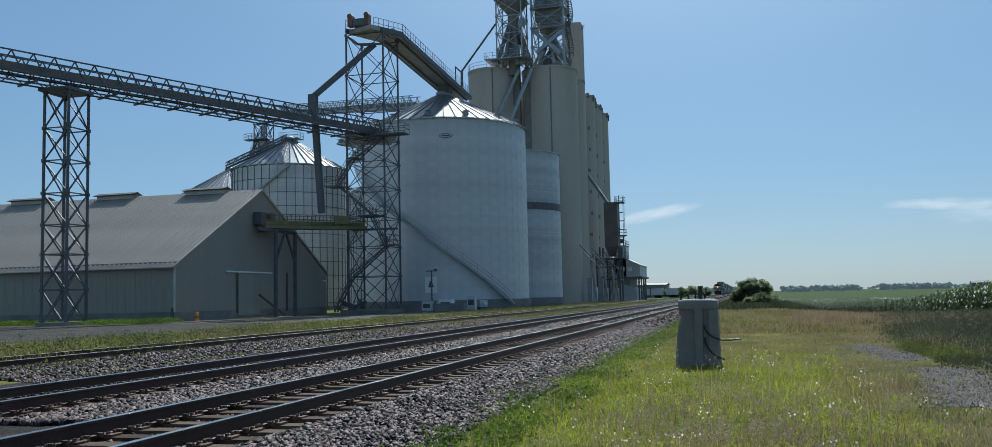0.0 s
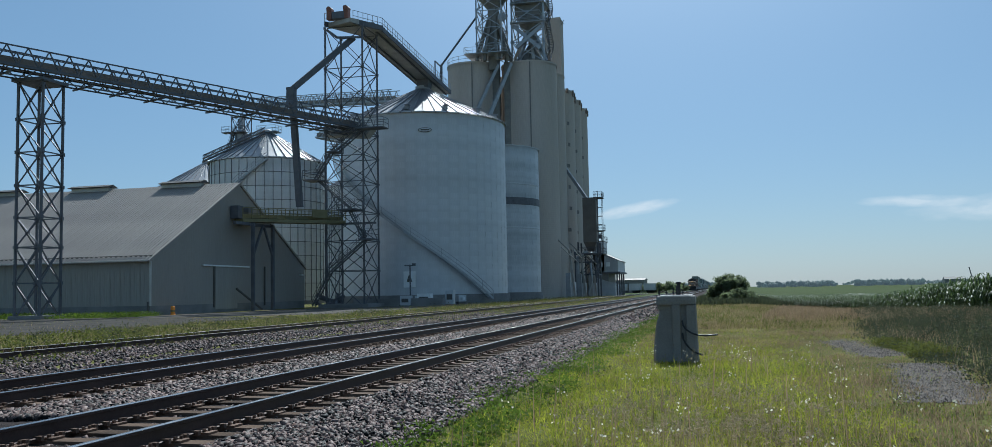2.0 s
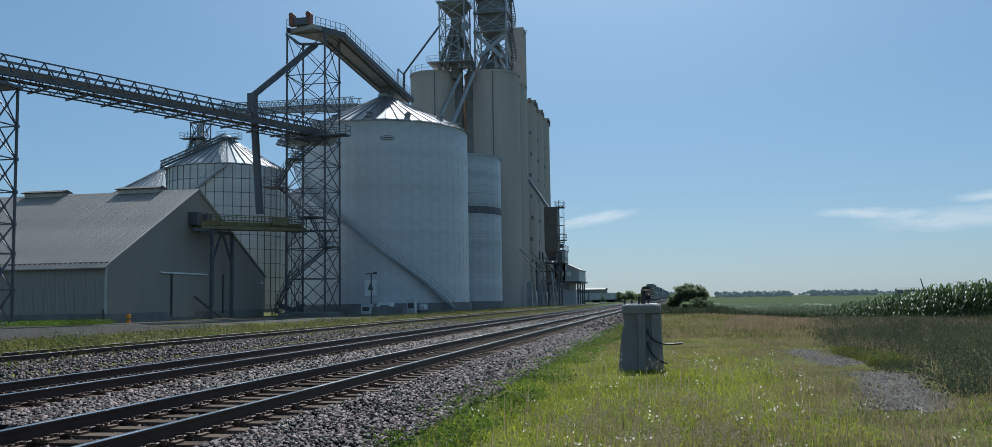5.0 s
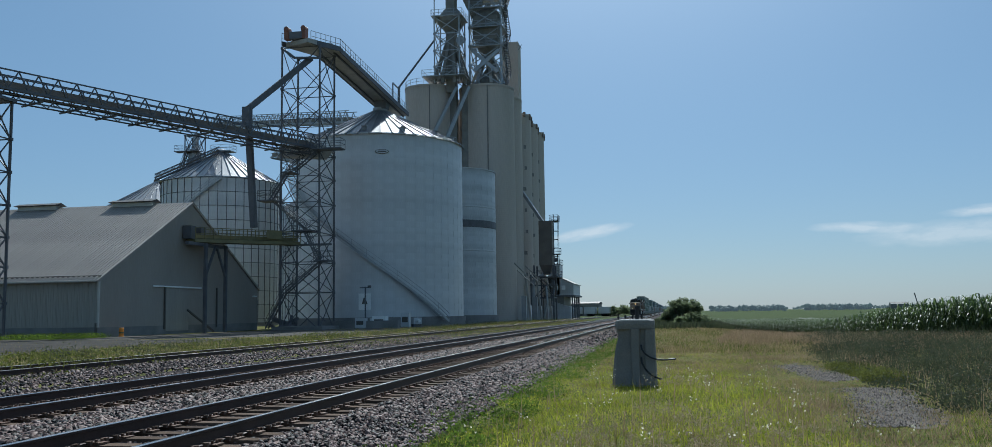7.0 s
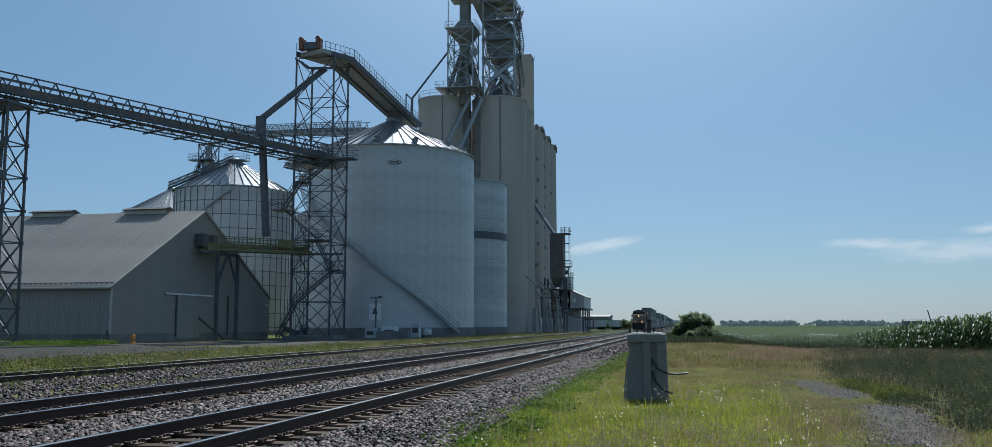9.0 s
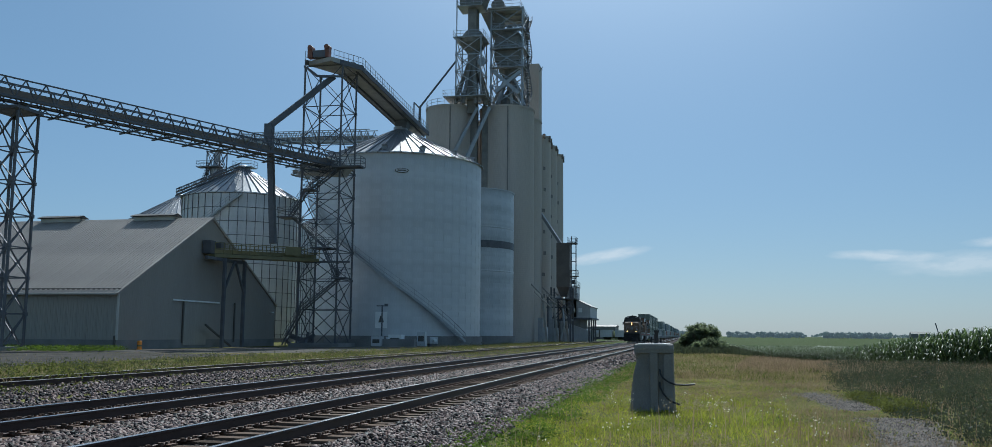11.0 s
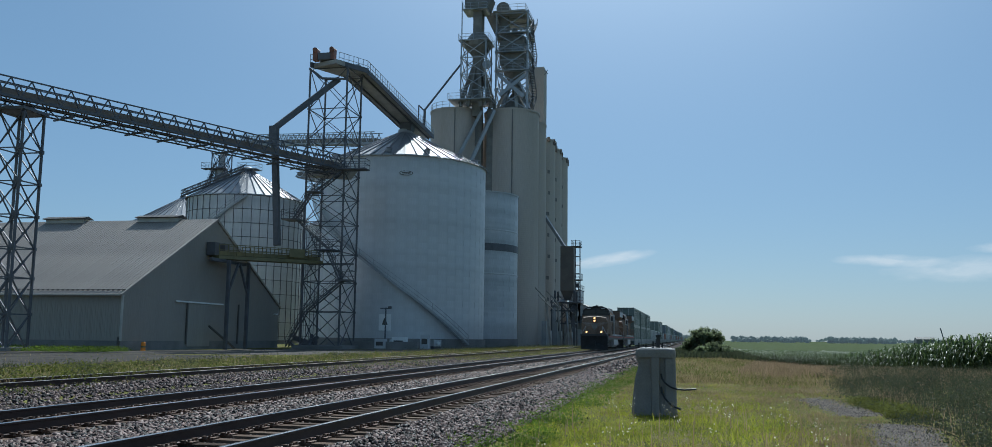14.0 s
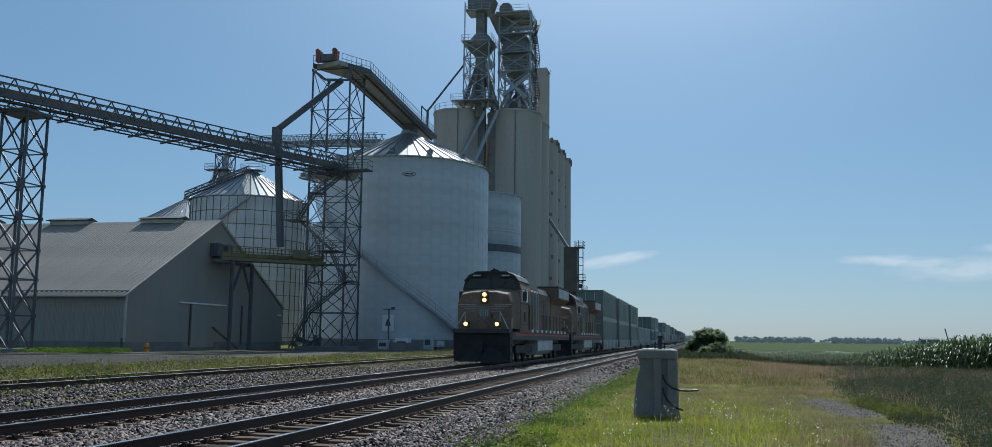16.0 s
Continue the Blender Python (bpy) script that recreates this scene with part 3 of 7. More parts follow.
def stair_round(w, R, a0, a1, z0, z1, front):
    """A stair that climbs round the wall, angles measured from the front."""
    n = int((z1 - z0) / 0.22)
    treads, inner, outer, railing = Shape(), Shape(), Shape(), Shape()
    pin = pout = None
    for i in range(n + 1):
        f = i / n
        t = front + a0 + (a1 - a0) * f
        c, s_, z = math.cos(t), math.sin(t), z0 + (z1 - z0) * f
        pi, po = Vector(((R + 0.25) * c, (R + 0.25) * s_, z)), Vector(((R + 1.05) * c, (R + 1.05) * s_, z))
        treads.beam(pi, po, 0.24, 0.04)
        if pin:
            inner.beam(pin, pi, 0.06, 0.25)
            outer.beam(pout, po, 0.06, 0.25)
            for h in (0.55, 1.05):
                railing.beam(pout + Vector((0, 0, h)), po + Vector((0, 0, h)), 0.05)
        if i % 6 == 0:
            railing.beam(po, po + Vector((0, 0, 1.05)), 0.05)
        pin, pout = pi, po
    st = part("stair", treads, STEEL_LIGHT, w, "galvanised stair winding up the wall")
    part("stringer", inner, STEEL_LIGHT, st)
    part("stringer", outer, STEEL_LIGHT, st)
    part("handrail", railing, STEEL_LIGHT, st)


def big_bin():
    x, y, R, H = -38.9, 118.8, 11.26, 24.35
    front = math.atan2(-y, -x)
    w = thing("grain_bin", "huge galvanised corrugated grain bin with conical ribbed roof", "grain bin", (x, y, YARD_Z))
    part("foundation", Shape().lathe([(R + 0.3, 0), (R + 0.3, 1.25), (R - 0.2, 1.25)], 72), CONC_GREY, w, smooth=True)
    sheet_wall(w, R, 1.25, H, 29, 26, 300, GALV, front)
    roof_set(w, R, H, 5.6, 48)
    stair_round(w, R, 0.78, -1.9, 0.6, H - 0.6, front)
    badge = part("badge", Shape().prism([(0.9 * math.cos(i * 0.628), 0.30 * math.sin(i * 0.628)) for i in range(10)], -0.03, 0.03, "y"), DARK_TRIM, w, "dark oval maker's plate", at=pose((R + 0.1) * math.cos(front + 0.02), (R + 0.1) * math.sin(front + 0.02), H - 2.4, 0, 0, math.degrees(front) + 90))
    part("badge_face", Shape().prism([(0.8 * math.cos(i * 0.628), 0.23 * math.sin(i * 0.628)) for i in range(10)], -0.05, 0.05, "y"), GALV_OLD, badge, "pale plate with a dark bar")
    part("badge_bar", Shape().box((0, 0, 0), (1.1, 0.13, 0.16)), DARK_TRIM, badge)
    for k in range(26):
        t = 2 * math.pi * k / 26
        m = pose((R - 1.2) * math.cos(t), (R - 1.2) * math.sin(t), H + 0.75, 0, 0, math.degrees(t))
        if k % 2 == 0:
            part("roof_vent", Shape().box((0, 0, 0), (0.7, 0.55, 0.5)).box((0.15, 0, 0.3), (0.9, 0.7, 0.08)), GALV_ROOF, w, at=m)
    d = Vector((math.cos(front + 0.17), math.sin(front + 0.17), 0))
    part("access_door", Shape().box((0, 0, 0), (1.5, 0.12, 2.0)), WHITE, w, "pale access hatch with a dark notice", at=Matrix.Translation(Vector((math.cos(front - 0.17), math.sin(front - 0.17), 0)) * (R + 0.12) + Vector((0, 0, 3.2))) @ pose(0, 0, 0, 0, 0, math.degrees(front - 0.17) + 90))
    part("hatch_notice", Shape().box((0, -0.1, 0.1), (0.7, 0.05, 0.8), None, 0.3), DARK_TRIM, w, at=Matrix.Translation(Vector((math.cos(front - 0.17), math.sin(front - 0.17), 0)) * (R + 0.12) + Vector((0, 0, 3.2))) @ pose(0, 0, 0, 0, 0, math.degrees(front - 0.17) + 90))
    for off, sz in ((-0.06, 1.3), (0.36, 1.4)):
        u = Vector((math.cos(front + off), math.sin(front + off), 0)) * (R + 1.2)
        f = thing("aeration_fan", "small pale aeration fan unit beside the bin", "fan", (x + u.x, y + u.y, YARD_Z), math.degrees(front + off))
        part("housing", Shape().box((0, 0, 0.75), (1.1, 1.0, 0.8)).tube((-0.7, 0, 0.75), (-0.5, 0, 0.75), 0.35, 12), GALV, f)
        part("stand", Shape().box((0, 0, 0.18), (1.0, 0.9, 0.36)), STEEL, f)
        part("motor", Shape().tube((0.55, 0, 0.75), (0.95, 0, 0.75), 0.2, 12), WHITE, f)


big_bin()


def second_bin():
    x, y, R, H = -33.65, 138.0, 7.0, 23.35
    front = math.atan2(-y, -x)
    w = thing("grain_bin", "narrower tall galvanised steel bin with dark stiffening bands", "grain bin", (x, y, YARD_Z))
    part("foundation", Shape().lathe([(R + 0.25, 0), (R + 0.25, 1.3), (R - 0.2, 1.3)], 56), CONC_GREY, w, smooth=True)
    sheet_wall(w, R, 1.3, H, 28, 16, 200, GALV_OLD, front)
    part("roof", Shape().lathe([(R + 0.15, H - 0.05), (R + 0.15, H + 0.1), (0, H + 0.5)], 56), GALV, w)
    for z in (10.9, 17.5):
        part("band", Shape().lathe([(R + 0.03, z), (R + 0.07, z + 0.03), (R + 0.07, z + 0.17), (R + 0.03, z + 0.2)], 56), GALV_OLD, w)
    part("band", Shape().lathe([(R + 0.05, 14.45), (R + 0.07, 14.5), (R + 0.07, 15.5), (R + 0.05, 15.55)], 56), STEEL, w, "dark band")


second_bin()


def ribbed_bin(x, y, R, H, rise, label):
    w = thing("grain_bin", label, "grain bin", (x, y, YARD_Z), group="ribbed bins behind the shed")
    part("foundation", Shape().lathe([(R + 0.25, 0), (R + 0.25, 0.6), (R - 0.2, 0.6)], 56), CONC_GREY, w, smooth=True)
    part("wall", Shape().lathe([(R, 0.6), (R, H)], 80), GALV, w, smooth=True)
    rib = Shape().box((R + 0.05, 0, (H + 0.6) / 2), (0.08, 0.075, H - 0.6)).mesh("stiffener", STEEL)
    n = 44
    for i in range(n):
        part("stiffener", rib, None, w, at=pose(0, 0, 0, 0, 0, 360.0 * i / n))
    for k in range(11):
        z = 1.2 + (H - 1.4) * k / 10
        part("wind_ring", Shape().lathe([(R + 0.02, z - 0.045), (R + 0.10, z - 0.035), (R + 0.10, z + 0.035), (R + 0.02, z + 0.035)], 60), STEEL, w)
    roof_set(w, R, H, rise, 44)
    stair_round(w, R, -2.6, 0.0, 2.5, H - 0.4, math.atan2(-y, -x))
    return w


ribbed_bin(-76.8, 146.0, 9.95, 24.7, 6.0, "ribbed galvanised grain bin with a shiny conical roof")
ribbed_bin(-106.5, 175.0, 10.0, 24.7, 6.0, "ribbed grain bin half hidden behind the shed roof")
ribbed_bin(-73.5, 188.0, 9.9, 24.7, 6.0, "ribbed grain bin in the gap between larger bins")


# ---- concrete elevator ----
def silo(x, y, R, H, label):
    w = thing("concrete_silo", label, "silo", (x, y, YARD_Z), group="concrete elevator silos")
    part("shell", Shape().lathe([(R, 0), (R, H)], 72), CONCRETE, w, smooth=True)
    part("top_slab", Shape().lathe([(R + 0.12, H - 0.05), (R + 0.12, H + 0.3), (0, H + 0.35)], 72), CONCRETE, w)
    rl = Shape()
    for i in range(20 if x < -40 else 0):
        t = 2 * math.pi * i / 20
        u = 2 * math.pi * (i + 1) / 20
        p, q = Vector((R * math.cos(t), R * math.sin(t), H + 0.3)), Vector((R * math.cos(u), R * math.sin(u), H + 0.3))
        rl.beam(p, p + Vector((0, 0, 1.1)), 0.05)
        for h in (0.55, 1.1):
            rl.beam(p + Vector((0, 0, h)), q + Vector((0, 0, h)), 0.05)
    if rl.v:
        part("railing", rl, STEEL_LIGHT, w)
    if y > 175 and x > -35:
        for k in range(7):
            a = -1.9 + 0.42 * k + 0.1 * math.sin(k * 3.3 + y)
            part("parapet_block", Shape().box((R * math.cos(a), R * math.sin(a), H + 0.1 - 0.25 * (k % 3)), (0.5, 0.6, 1.1 + 0.3 * math.sin(k + y))), DARK_BROWN, w, "dark broken parapet edge")
    if y > 170:
        t = math.atan2(-y, -x)
        for k in range(14):
            a = t + (0.25 if k % 2 else 0.75) + 0.05 * math.sin(k * 2.1)
            part("wall_patch", Shape().box((0, 0, 0), (0.06, 0.5 + 0.3 * math.sin(k) ** 2, 0.7)), CONC_GREY, w, "darker repair patch", at=pose(R * math.cos(a), R * math.sin(a), 9 + k * 2.1, 0, 0, math.degrees(a)))
    part("conduit", Shape().tube(((R + 0.12) * math.cos(-1.35), (R + 0.12) * math.sin(-1.35), 0), ((R + 0.12) * math.cos(-1.35), (R + 0.12) * math.sin(-1.35), H), 0.09, 6), CONC_GREY, w)


for sx, sy, sr, sh, lab in ((-40.7, 152.7, 4.41, 40.6, "tall tan concrete silo behind the steel bins"), (-31.1, 155.2, 4.82, 40.6, "tall tan concrete silo beside the tracks"), (-31.0, 165.1, 4.41, 40.9, "tall tan concrete silo in the row"),
                            (-40.9, 164.0, 4.41, 40.6, "tall tan concrete silo in the rear row"), (-31.2, 178.5, 4.41, 40.6, "older grey concrete silo of the far block"), (-31.2, 187.8, 4.41, 40.6, "older grey concrete silo of the far block"),
                            (-31.2, 197.1, 4.41, 40.6, "older grey concrete silo at the end of the block"), (-40.5, 178.5, 4.41, 40.6, "grey concrete silo of the rear row")):
    silo(sx, sy, sr, sh, lab)
b = thing("stair_shaft", "tall narrow concrete stair shaft between the silos", "shaft", (-29.6, 171.8, YARD_Z))
part("shaft", Shape().box((0, 0, 26.95), (3.6, 3.4, 53.9)), CONCRETE, b)
part("antenna", Shape().beam((0.2, -1, 53.9), (0.2, -1, 56.2), 0.08).beam((1.8, -1.2, 52.4), (2.5, -1.2, 53.4), 0.09).beam((1.8, -1.2, 53.4), (2.5, -1.2, 52.6), 0.07), STEEL, b)
b = thing("gallery", "low metal-clad conveyor gallery on the silo tops", "gallery", (-31.5, 178, YARD_Z + 40.9))
part("cabin", Shape().box((0, 0, 1.0), (4.0, 5.0, 2.0)), DUCT, b)


# ---- lattice towers ----
def lattice(w, a, b, z0, levels, leg, brace, steel, skip=()):
    """Four legs, rings and crossed braces between the levels, as pieces under w."""
    c = [(-a / 2, -b / 2), (a / 2, -b / 2), (a / 2, b / 2), (-a / 2, b / 2)]
    for x, y in c:
        part("leg", Shape().beam((x, y, z0), (x, y, levels[-1]), leg), steel, w)
    low = z0
    for z in levels:
        for i in range(4):
            (ax, ay), (bx, by) = c[i], c[(i + 1) % 4]
            part("girt", Shape().beam((ax, ay, z), (bx, by, z), brace * 1.1), steel, w)
            part("cross_brace", Shape().beam((ax, ay, low), (bx, by, z), brace).beam((bx, by, low), (ax, ay, z), brace).box(((ax + bx) / 2, (ay + by) / 2, (low + z) / 2), (brace * 2, brace * 2, brace * 2.4)), steel, w)
            part("gusset", Shape().box((ax, ay, z), (leg * 1.7, leg * 1.7, leg * 1.6)), steel, w)
        low = z


def rails(s, pts, h=1.1, post=1.5, t=0.05, mid=True):
    """Posts and rails above a run of points."""
    for p, q in zip(pts, pts[1:]):
        p, q = Vector(p), Vector(q)
        n = max(1, round((q - p).length / post))
        for i in range(n + 1):
            r = p.lerp(q, i / n)
            s.beam(r, r + Vector((0, 0, h)), t)
        for k in ((0.5, 1.0) if mid else (1.0,)):
            s.beam(p + Vector((0, 0, h * k)), q + Vector((0, 0, h * k)), t)


T1 = thing("conveyor_tower", "dark steel lattice tower carrying the overhead conveyor", "tower", (-53.6, 63.1, YARD_Z), group="steel towers")
lattice(T1, 2.35, 2.35, 0.0, [2.9, 5.8, 8.2, 10.8, 13.5, 16.2, 19.3], 0.17, 0.085, STEEL)
part("base_plate", Shape().box((0, 0, 0.15), (3.0, 3.0, 0.3)), CONC_GREY, T1)
part("saddle", Shape().box((-0.1, 0, 19.4), (3.0, 3.0, 0.25)), STEEL, T1)

T2 = thing("conveyor_tower", "tall square steel lattice tower with zigzag stairs", "tower", (-41.1, 98.8, YARD_Z), group="steel towers")
lattice(T2, 4.6, 4.6, 0.0, [4.2, 7.6, 10.9, 14.4, 17.4, 20.2, 24.0, 27.6, 32.4], 0.17, 0.08, STEEL)
part("pad", Shape().box((0, 0, 0.2), (6.0, 6.0, 0.4)), CONC_GREY, T2)


def flight(w, p, q, width=0.8):
    p, q = Vector(p), Vector(q)
    s, r = Shape(), Shape()
    side = Vector((0, width / 2, 0)) if abs((q - p).x) > abs((q - p).y) else Vector((width / 2, 0, 0))
    n = int(abs(q.z - p.z) / 0.22)
    for e in (-1, 1):
        s.beam(p + e * side, q + e * side, 0.05, 0.16)
        rails(r, [p + e * side, q + e * side], 1.0, 1.6, 0.04)
    for i in range(n):
        m = p.lerp(q, (i + 0.5) / n)
        s.beam(m - side, m + side, 0.22, 0.04)
    st = part("stair_flight", s, STEEL, w)
    part("handrail", r, STEEL, st)


def deck(w, c, sx, sy, steel=None):
    """A platform with posts and two rails round it."""
    steel = steel or STEEL
    d = part("platform", Shape().box(c, (sx, sy, 0.14)), steel, w)
    x, y, z = c
    ring = [Vector((x + a * sx / 2, y + b * sy / 2, z)) for a, b in ((-1, -1), (1, -1), (1, 1), (-1, 1))]
    for p, q in zip(ring, ring[1:] + ring[:1]):
        n = max(1, round((q - p).length / 1.5))
        for i in range(n):
            r = p.lerp(q, i / n)
            part("post", Shape().beam(r, r + Vector((0, 0, 1.1)), 0.05), steel, d)
        for h in (0.55, 1.1):
            part("rail", Shape().beam(p + Vector((0, 0, h)), q + Vector((0, 0, h)), 0.05), steel, d)


FY = -2.9
for p, q in (((-3.6, FY, 0.2), (-1.5, FY, 4.0)), ((-1.5, FY, 4.0), (2.9, FY, 7.6)), ((2.9, FY - 0.9, 7.6), (1.2, FY - 0.9, 11.0)), ((1.2, FY, 11.0), (-2.9, FY, 14.5)), ((-2.9, FY - 0.9, 14.5), (-0.8, FY - 0.9, 17.6)), ((-0.8, FY, 17.6), (2.6, FY, 20.2))):
    flight(T2, p, q)
for c, sx, sy in (((3.3, FY - 0.4, 7.6), 1.6, 2.2), ((1.0, FY - 0.4, 11.0), 2.2, 2.2), ((-3.3, FY - 0.4, 14.5), 1.8, 2.2), ((-0.8, FY - 0.4, 17.6), 1.4, 2.0), ((3.6, FY, 20.2), 3.4, 1.6)):
    deck(T2, c, sx, sy)


# ---- conveyors ----
def truss_conveyor(name, label, p, q, width, bays, duct, deep=1.0, high=1.35, steel=STEEL, brackets=True):
    """An overhead conveyor: a duct between two walkways in an open truss."""
    p, q = Vector(p), Vector(q)
    w = thing(name, label, "conveyor", p)
    d = q - p
    u = Vector((d.x, d.y, 0)).normalized()
    s = Vector((u.y, -u.x, 0)) * (width / 2)
    part("duct", Shape().beam(Vector((0, 0, 0.45)), d + Vector((0, 0, 0.45)), width * 0.45, duct), DUCT if steel is not STEEL else DARK_BROWN, w)
    part("walkway", Shape().beam(s * 0.72, d + s * 0.72, width * 0.3, 0.08).beam(-s * 0.72, d - s * 0.72, width * 0.3, 0.08), steel, w)
    for e in (-1, 1):
        for h, t in ((0.0, 0.22), (high + 0.5, 0.12), (high * 0.5 + 0.4, 0.07)):
            part("chord", Shape().beam(e * s + Vector((0, 0, h)), d + e * s + Vector((0, 0, h)), t * 0.6, t), steel, w)
        low = part("lower_chord", Shape().beam(e * s * 0.6 + Vector((0, 0, -deep)), d + e * s * 0.6 + Vector((0, 0, -deep)), 0.1, 0.12), steel, w)
        for i in range(bays):
            a, m, b_ = d * (i / bays), d * ((i + 0.5) / bays), d * ((i + 1) / bays)
            part("web", Shape().beam(a + e * s, m + e * s + Vector((0, 0, high + 0.5)), 0.09).beam(m + e * s + Vector((0, 0, high + 0.5)), b_ + e * s, 0.09), steel, w)
            part("under_web", Shape().beam(a + e * s, m + e * s * 0.6 + Vector((0, 0, -deep)), 0.07).beam(m + e * s * 0.6 + Vector((0, 0, -deep)), b_ + e * s, 0.07), steel, low)
    if brackets:
        for i in range(0, bays, 2):
            m = d * ((i + 0.5) / bays)
            part("cross_beam", Shape().beam(m - s * 1.5 + Vector((0, 0, -deep)), m + s * 1.7 + Vector((0, 0, -deep)), 0.14), steel, w)
    return w


A0, A1 = Vector((-53.9, 63.1, 20.55)), Vector((-40.3, 98.2, 20.9))
u = (A1 - A0)
truss_conveyor("overhead_conveyor", "dark trussed overhead conveyor running between steel towers", A0 - u * 0.75, A1, 1.9, 38, 0.6, 0.75, 1.05)
end = thing("discharge_housing", "dark sheet-metal conveyor discharge housing on the tower", "conveyor", (-39.6, 98.4, 20.7))
part("housing", Shape().prism([(-4.2, 0.7), (-4.2, -0.5), (0.6, -0.9), (1.4, 0.1), (0.4, 0.8)], -0.8, 0.8, "y"), DUCT_PALE, end)

# inclined conveyor to the roof of the big bin
INC = thing("inclined_conveyor", "sloping roof conveyor with walkway over the big bin", "conveyor", (-41.1, 98.8, YARD_Z))
i0, i1, i2 = Vector((-0.2, -3.2, 32.7)), Vector((1.7, 1.4, 32.95)), Vector((2.8, 26.4, 30.4))
dn = (i2 - i1)
sd = Vector((dn.y, -dn.x, 0)).normalized()
part("head_deck", Shape().beam(i0, i1 + dn * 0.02, 3.6, 0.5), DUCT_PALE, INC)
part("trough", Shape().beam(i1, i2, 3.2, 0.45), DUCT_PALE, INC)
part("cover", Shape().beam(i1 + Vector((0, 0, 0.6)), i2 + Vector((0, 0, 0.6)), 1.1, 0.7), STEEL_LIGHT, INC)
for e in (-1, 1):
    part("side_channel", Shape().beam(i0 + e * sd * 1.8, i1 + e * sd * 1.8, 0.12, 0.6).beam(i1 + e * sd * 1.62, i2 + e * sd * 1.62, 0.12, 0.6), STEEL, INC)
    r = Shape()
    rails(r, [i0 + e * sd * 1.8, i1 + e * sd * 1.7, i2 + e * sd * 1.6], 1.25, 0.8)
    part("railing", r, STEEL_LIGHT, INC)
mo = part("drive_unit", Shape().box(i0 + Vector((0.1, 0.1, 0.75)), (1.5, 1.1, 0.8)), STEEL, INC, "drive motor and gearbox")
for off in (-1.05, 1.0):
    part("motor", Shape().box(i0 + Vector((off, 0, 0.95)), (0.55, 0.8, 1.2)).tube(i0 + Vector((off, -0.5, 1.55)), i0 + Vector((off, 0.5, 1.55)), 0.28, 12), RUST_BOX, mo, "red-brown drive motor")
part("joist", Shape().beam(i1 + sd * 0.9 - Vector((0, 0, 0.32)), i2 + sd * 0.9 - Vector((0, 0, 0.32)), 0.16, 0.2).beam(i1 - sd * 0.9 - Vector((0, 0, 0.32)), i2 - sd * 0.9 - Vector((0, 0, 0.32)), 0.16, 0.2), STEEL, INC)
part("end_chute", Shape().box(i1.lerp(i2, 0.74) + Vector((0, 0, -0.7)), (1.5, 1.5, 1.1), None, 1.2), STEEL, INC)
part("bracket", Shape().beam((-2.3, -2.3, 32.4), (-0.5, -3.0, 31.0), 0.25).beam((-0.5, -3.0, 31.0), (2.3, -2.3, 31.0), 0.22), STEEL, INC)
for e in (-1, 1):
    fr = Shape()
    for k in (0, 0.10):
        c = i1.lerp(i2, 0.74 + k) + e * sd * 1.6
        fr.beam(c, c + Vector((0, 0, 2.4)), 0.14)
    fr.beam(i1.lerp(i2, 0.74) + e * sd * 1.6 + Vector((0, 0, 2.4)), i1.lerp(i2, 0.84) + e * sd * 1.6 + Vector((0, 0, 2.4)), 0.14)
    part("lift_frame", fr, STEEL, INC)

# transfer spout
SP = thing("spout", "square steel grain spout bending down from the tower", "spout", (-41.1, 98.8, YARD_Z))
e0, e1, e2 = Vector((0.9, -1.6, 31.2)), Vector((-4.1, -7.2, 24.3)), Vector((-3.3, -7.0, 11.2))
part("sloping_spout", Shape().beam(e0, e1, 0.65, 0.65), STEEL, SP)
part("elbow", Shape().box(e1 + Vector((-0.05, 0, -0.9)), (0.85, 0.85, 2.2)), STEEL, SP)
part("drop_spout", Shape().beam(e1, e2, 0.62, 0.62), STEEL, SP)

# yellow transfer bridge
BR = thing("transfer_bridge", "yellow railed conveyor bridge from shed gable to tower", "conveyor", (-47.6, 84.0, YARD_Z))
bq = Vector((5.6, 13.2, 0.5))
sd2 = Vector((bq.y, -bq.x, 0)).normalized()
part("girder", Shape().beam((0, 0, 9.25), bq + Vector((0, 0, 9.25)), 1.9, 0.35), YELLOW, BR)
part("duct", Shape().beam((0, 0, 9.7), bq + Vector((0, 0, 9.7)), 0.9, 0.4), YELLOW, BR)
for e in (-1, 1):
    r = Shape()
    rails(r, [Vector((0, 0, 9.4)) + e * sd2 * 0.95, bq + Vector((0, 0, 9.4)) + e * sd2 * 0.95], 1.15, 1.1, 0.07)
    part("railing", r, YELLOW, BR)
part("sign_panel", Shape().box(bq * 0.72 + Vector((0.98, -0.42, 10.1)), (0.06, 2.2, 0.9), Matrix.Rotation(-0.40, 3, "Z")), YELLOW, BR)
part("drive_box", Shape().box((0.1, -0.2, 10.1), (0.9, 1.0, 1.3)), STEEL, BR)
part("motor", Shape().box((0.2, 1.9, 10.4), (0.6, 1.0, 0.8)), STEEL, BR)
part("end_frame", Shape().beam(bq + Vector((-1.2, 0, 9.1)), bq + Vector((3.8, 1.6, 9.2)), 0.8, 0.2), STEEL, BR)
for e, y in ((1, 0.4), (1, 4.6)):
    x = 1.6
    part("leg", Shape().beam((x, y, 0), (x, y, 9.0), 0.3), STEEL, BR)
part("head_beam", Shape().beam((1.0, -2.2, 8.9), (1.0, 5.0, 8.9), 0.35, 0.3), STEEL, BR)
part("knee_brace", Shape().beam((1.6, 0.5, 5.8), (1.6, 2.4, 8.8), 0.2).beam((1.6, 4.5, 5.8), (1.6, 2.6, 8.8), 0.2), STEEL, BR)

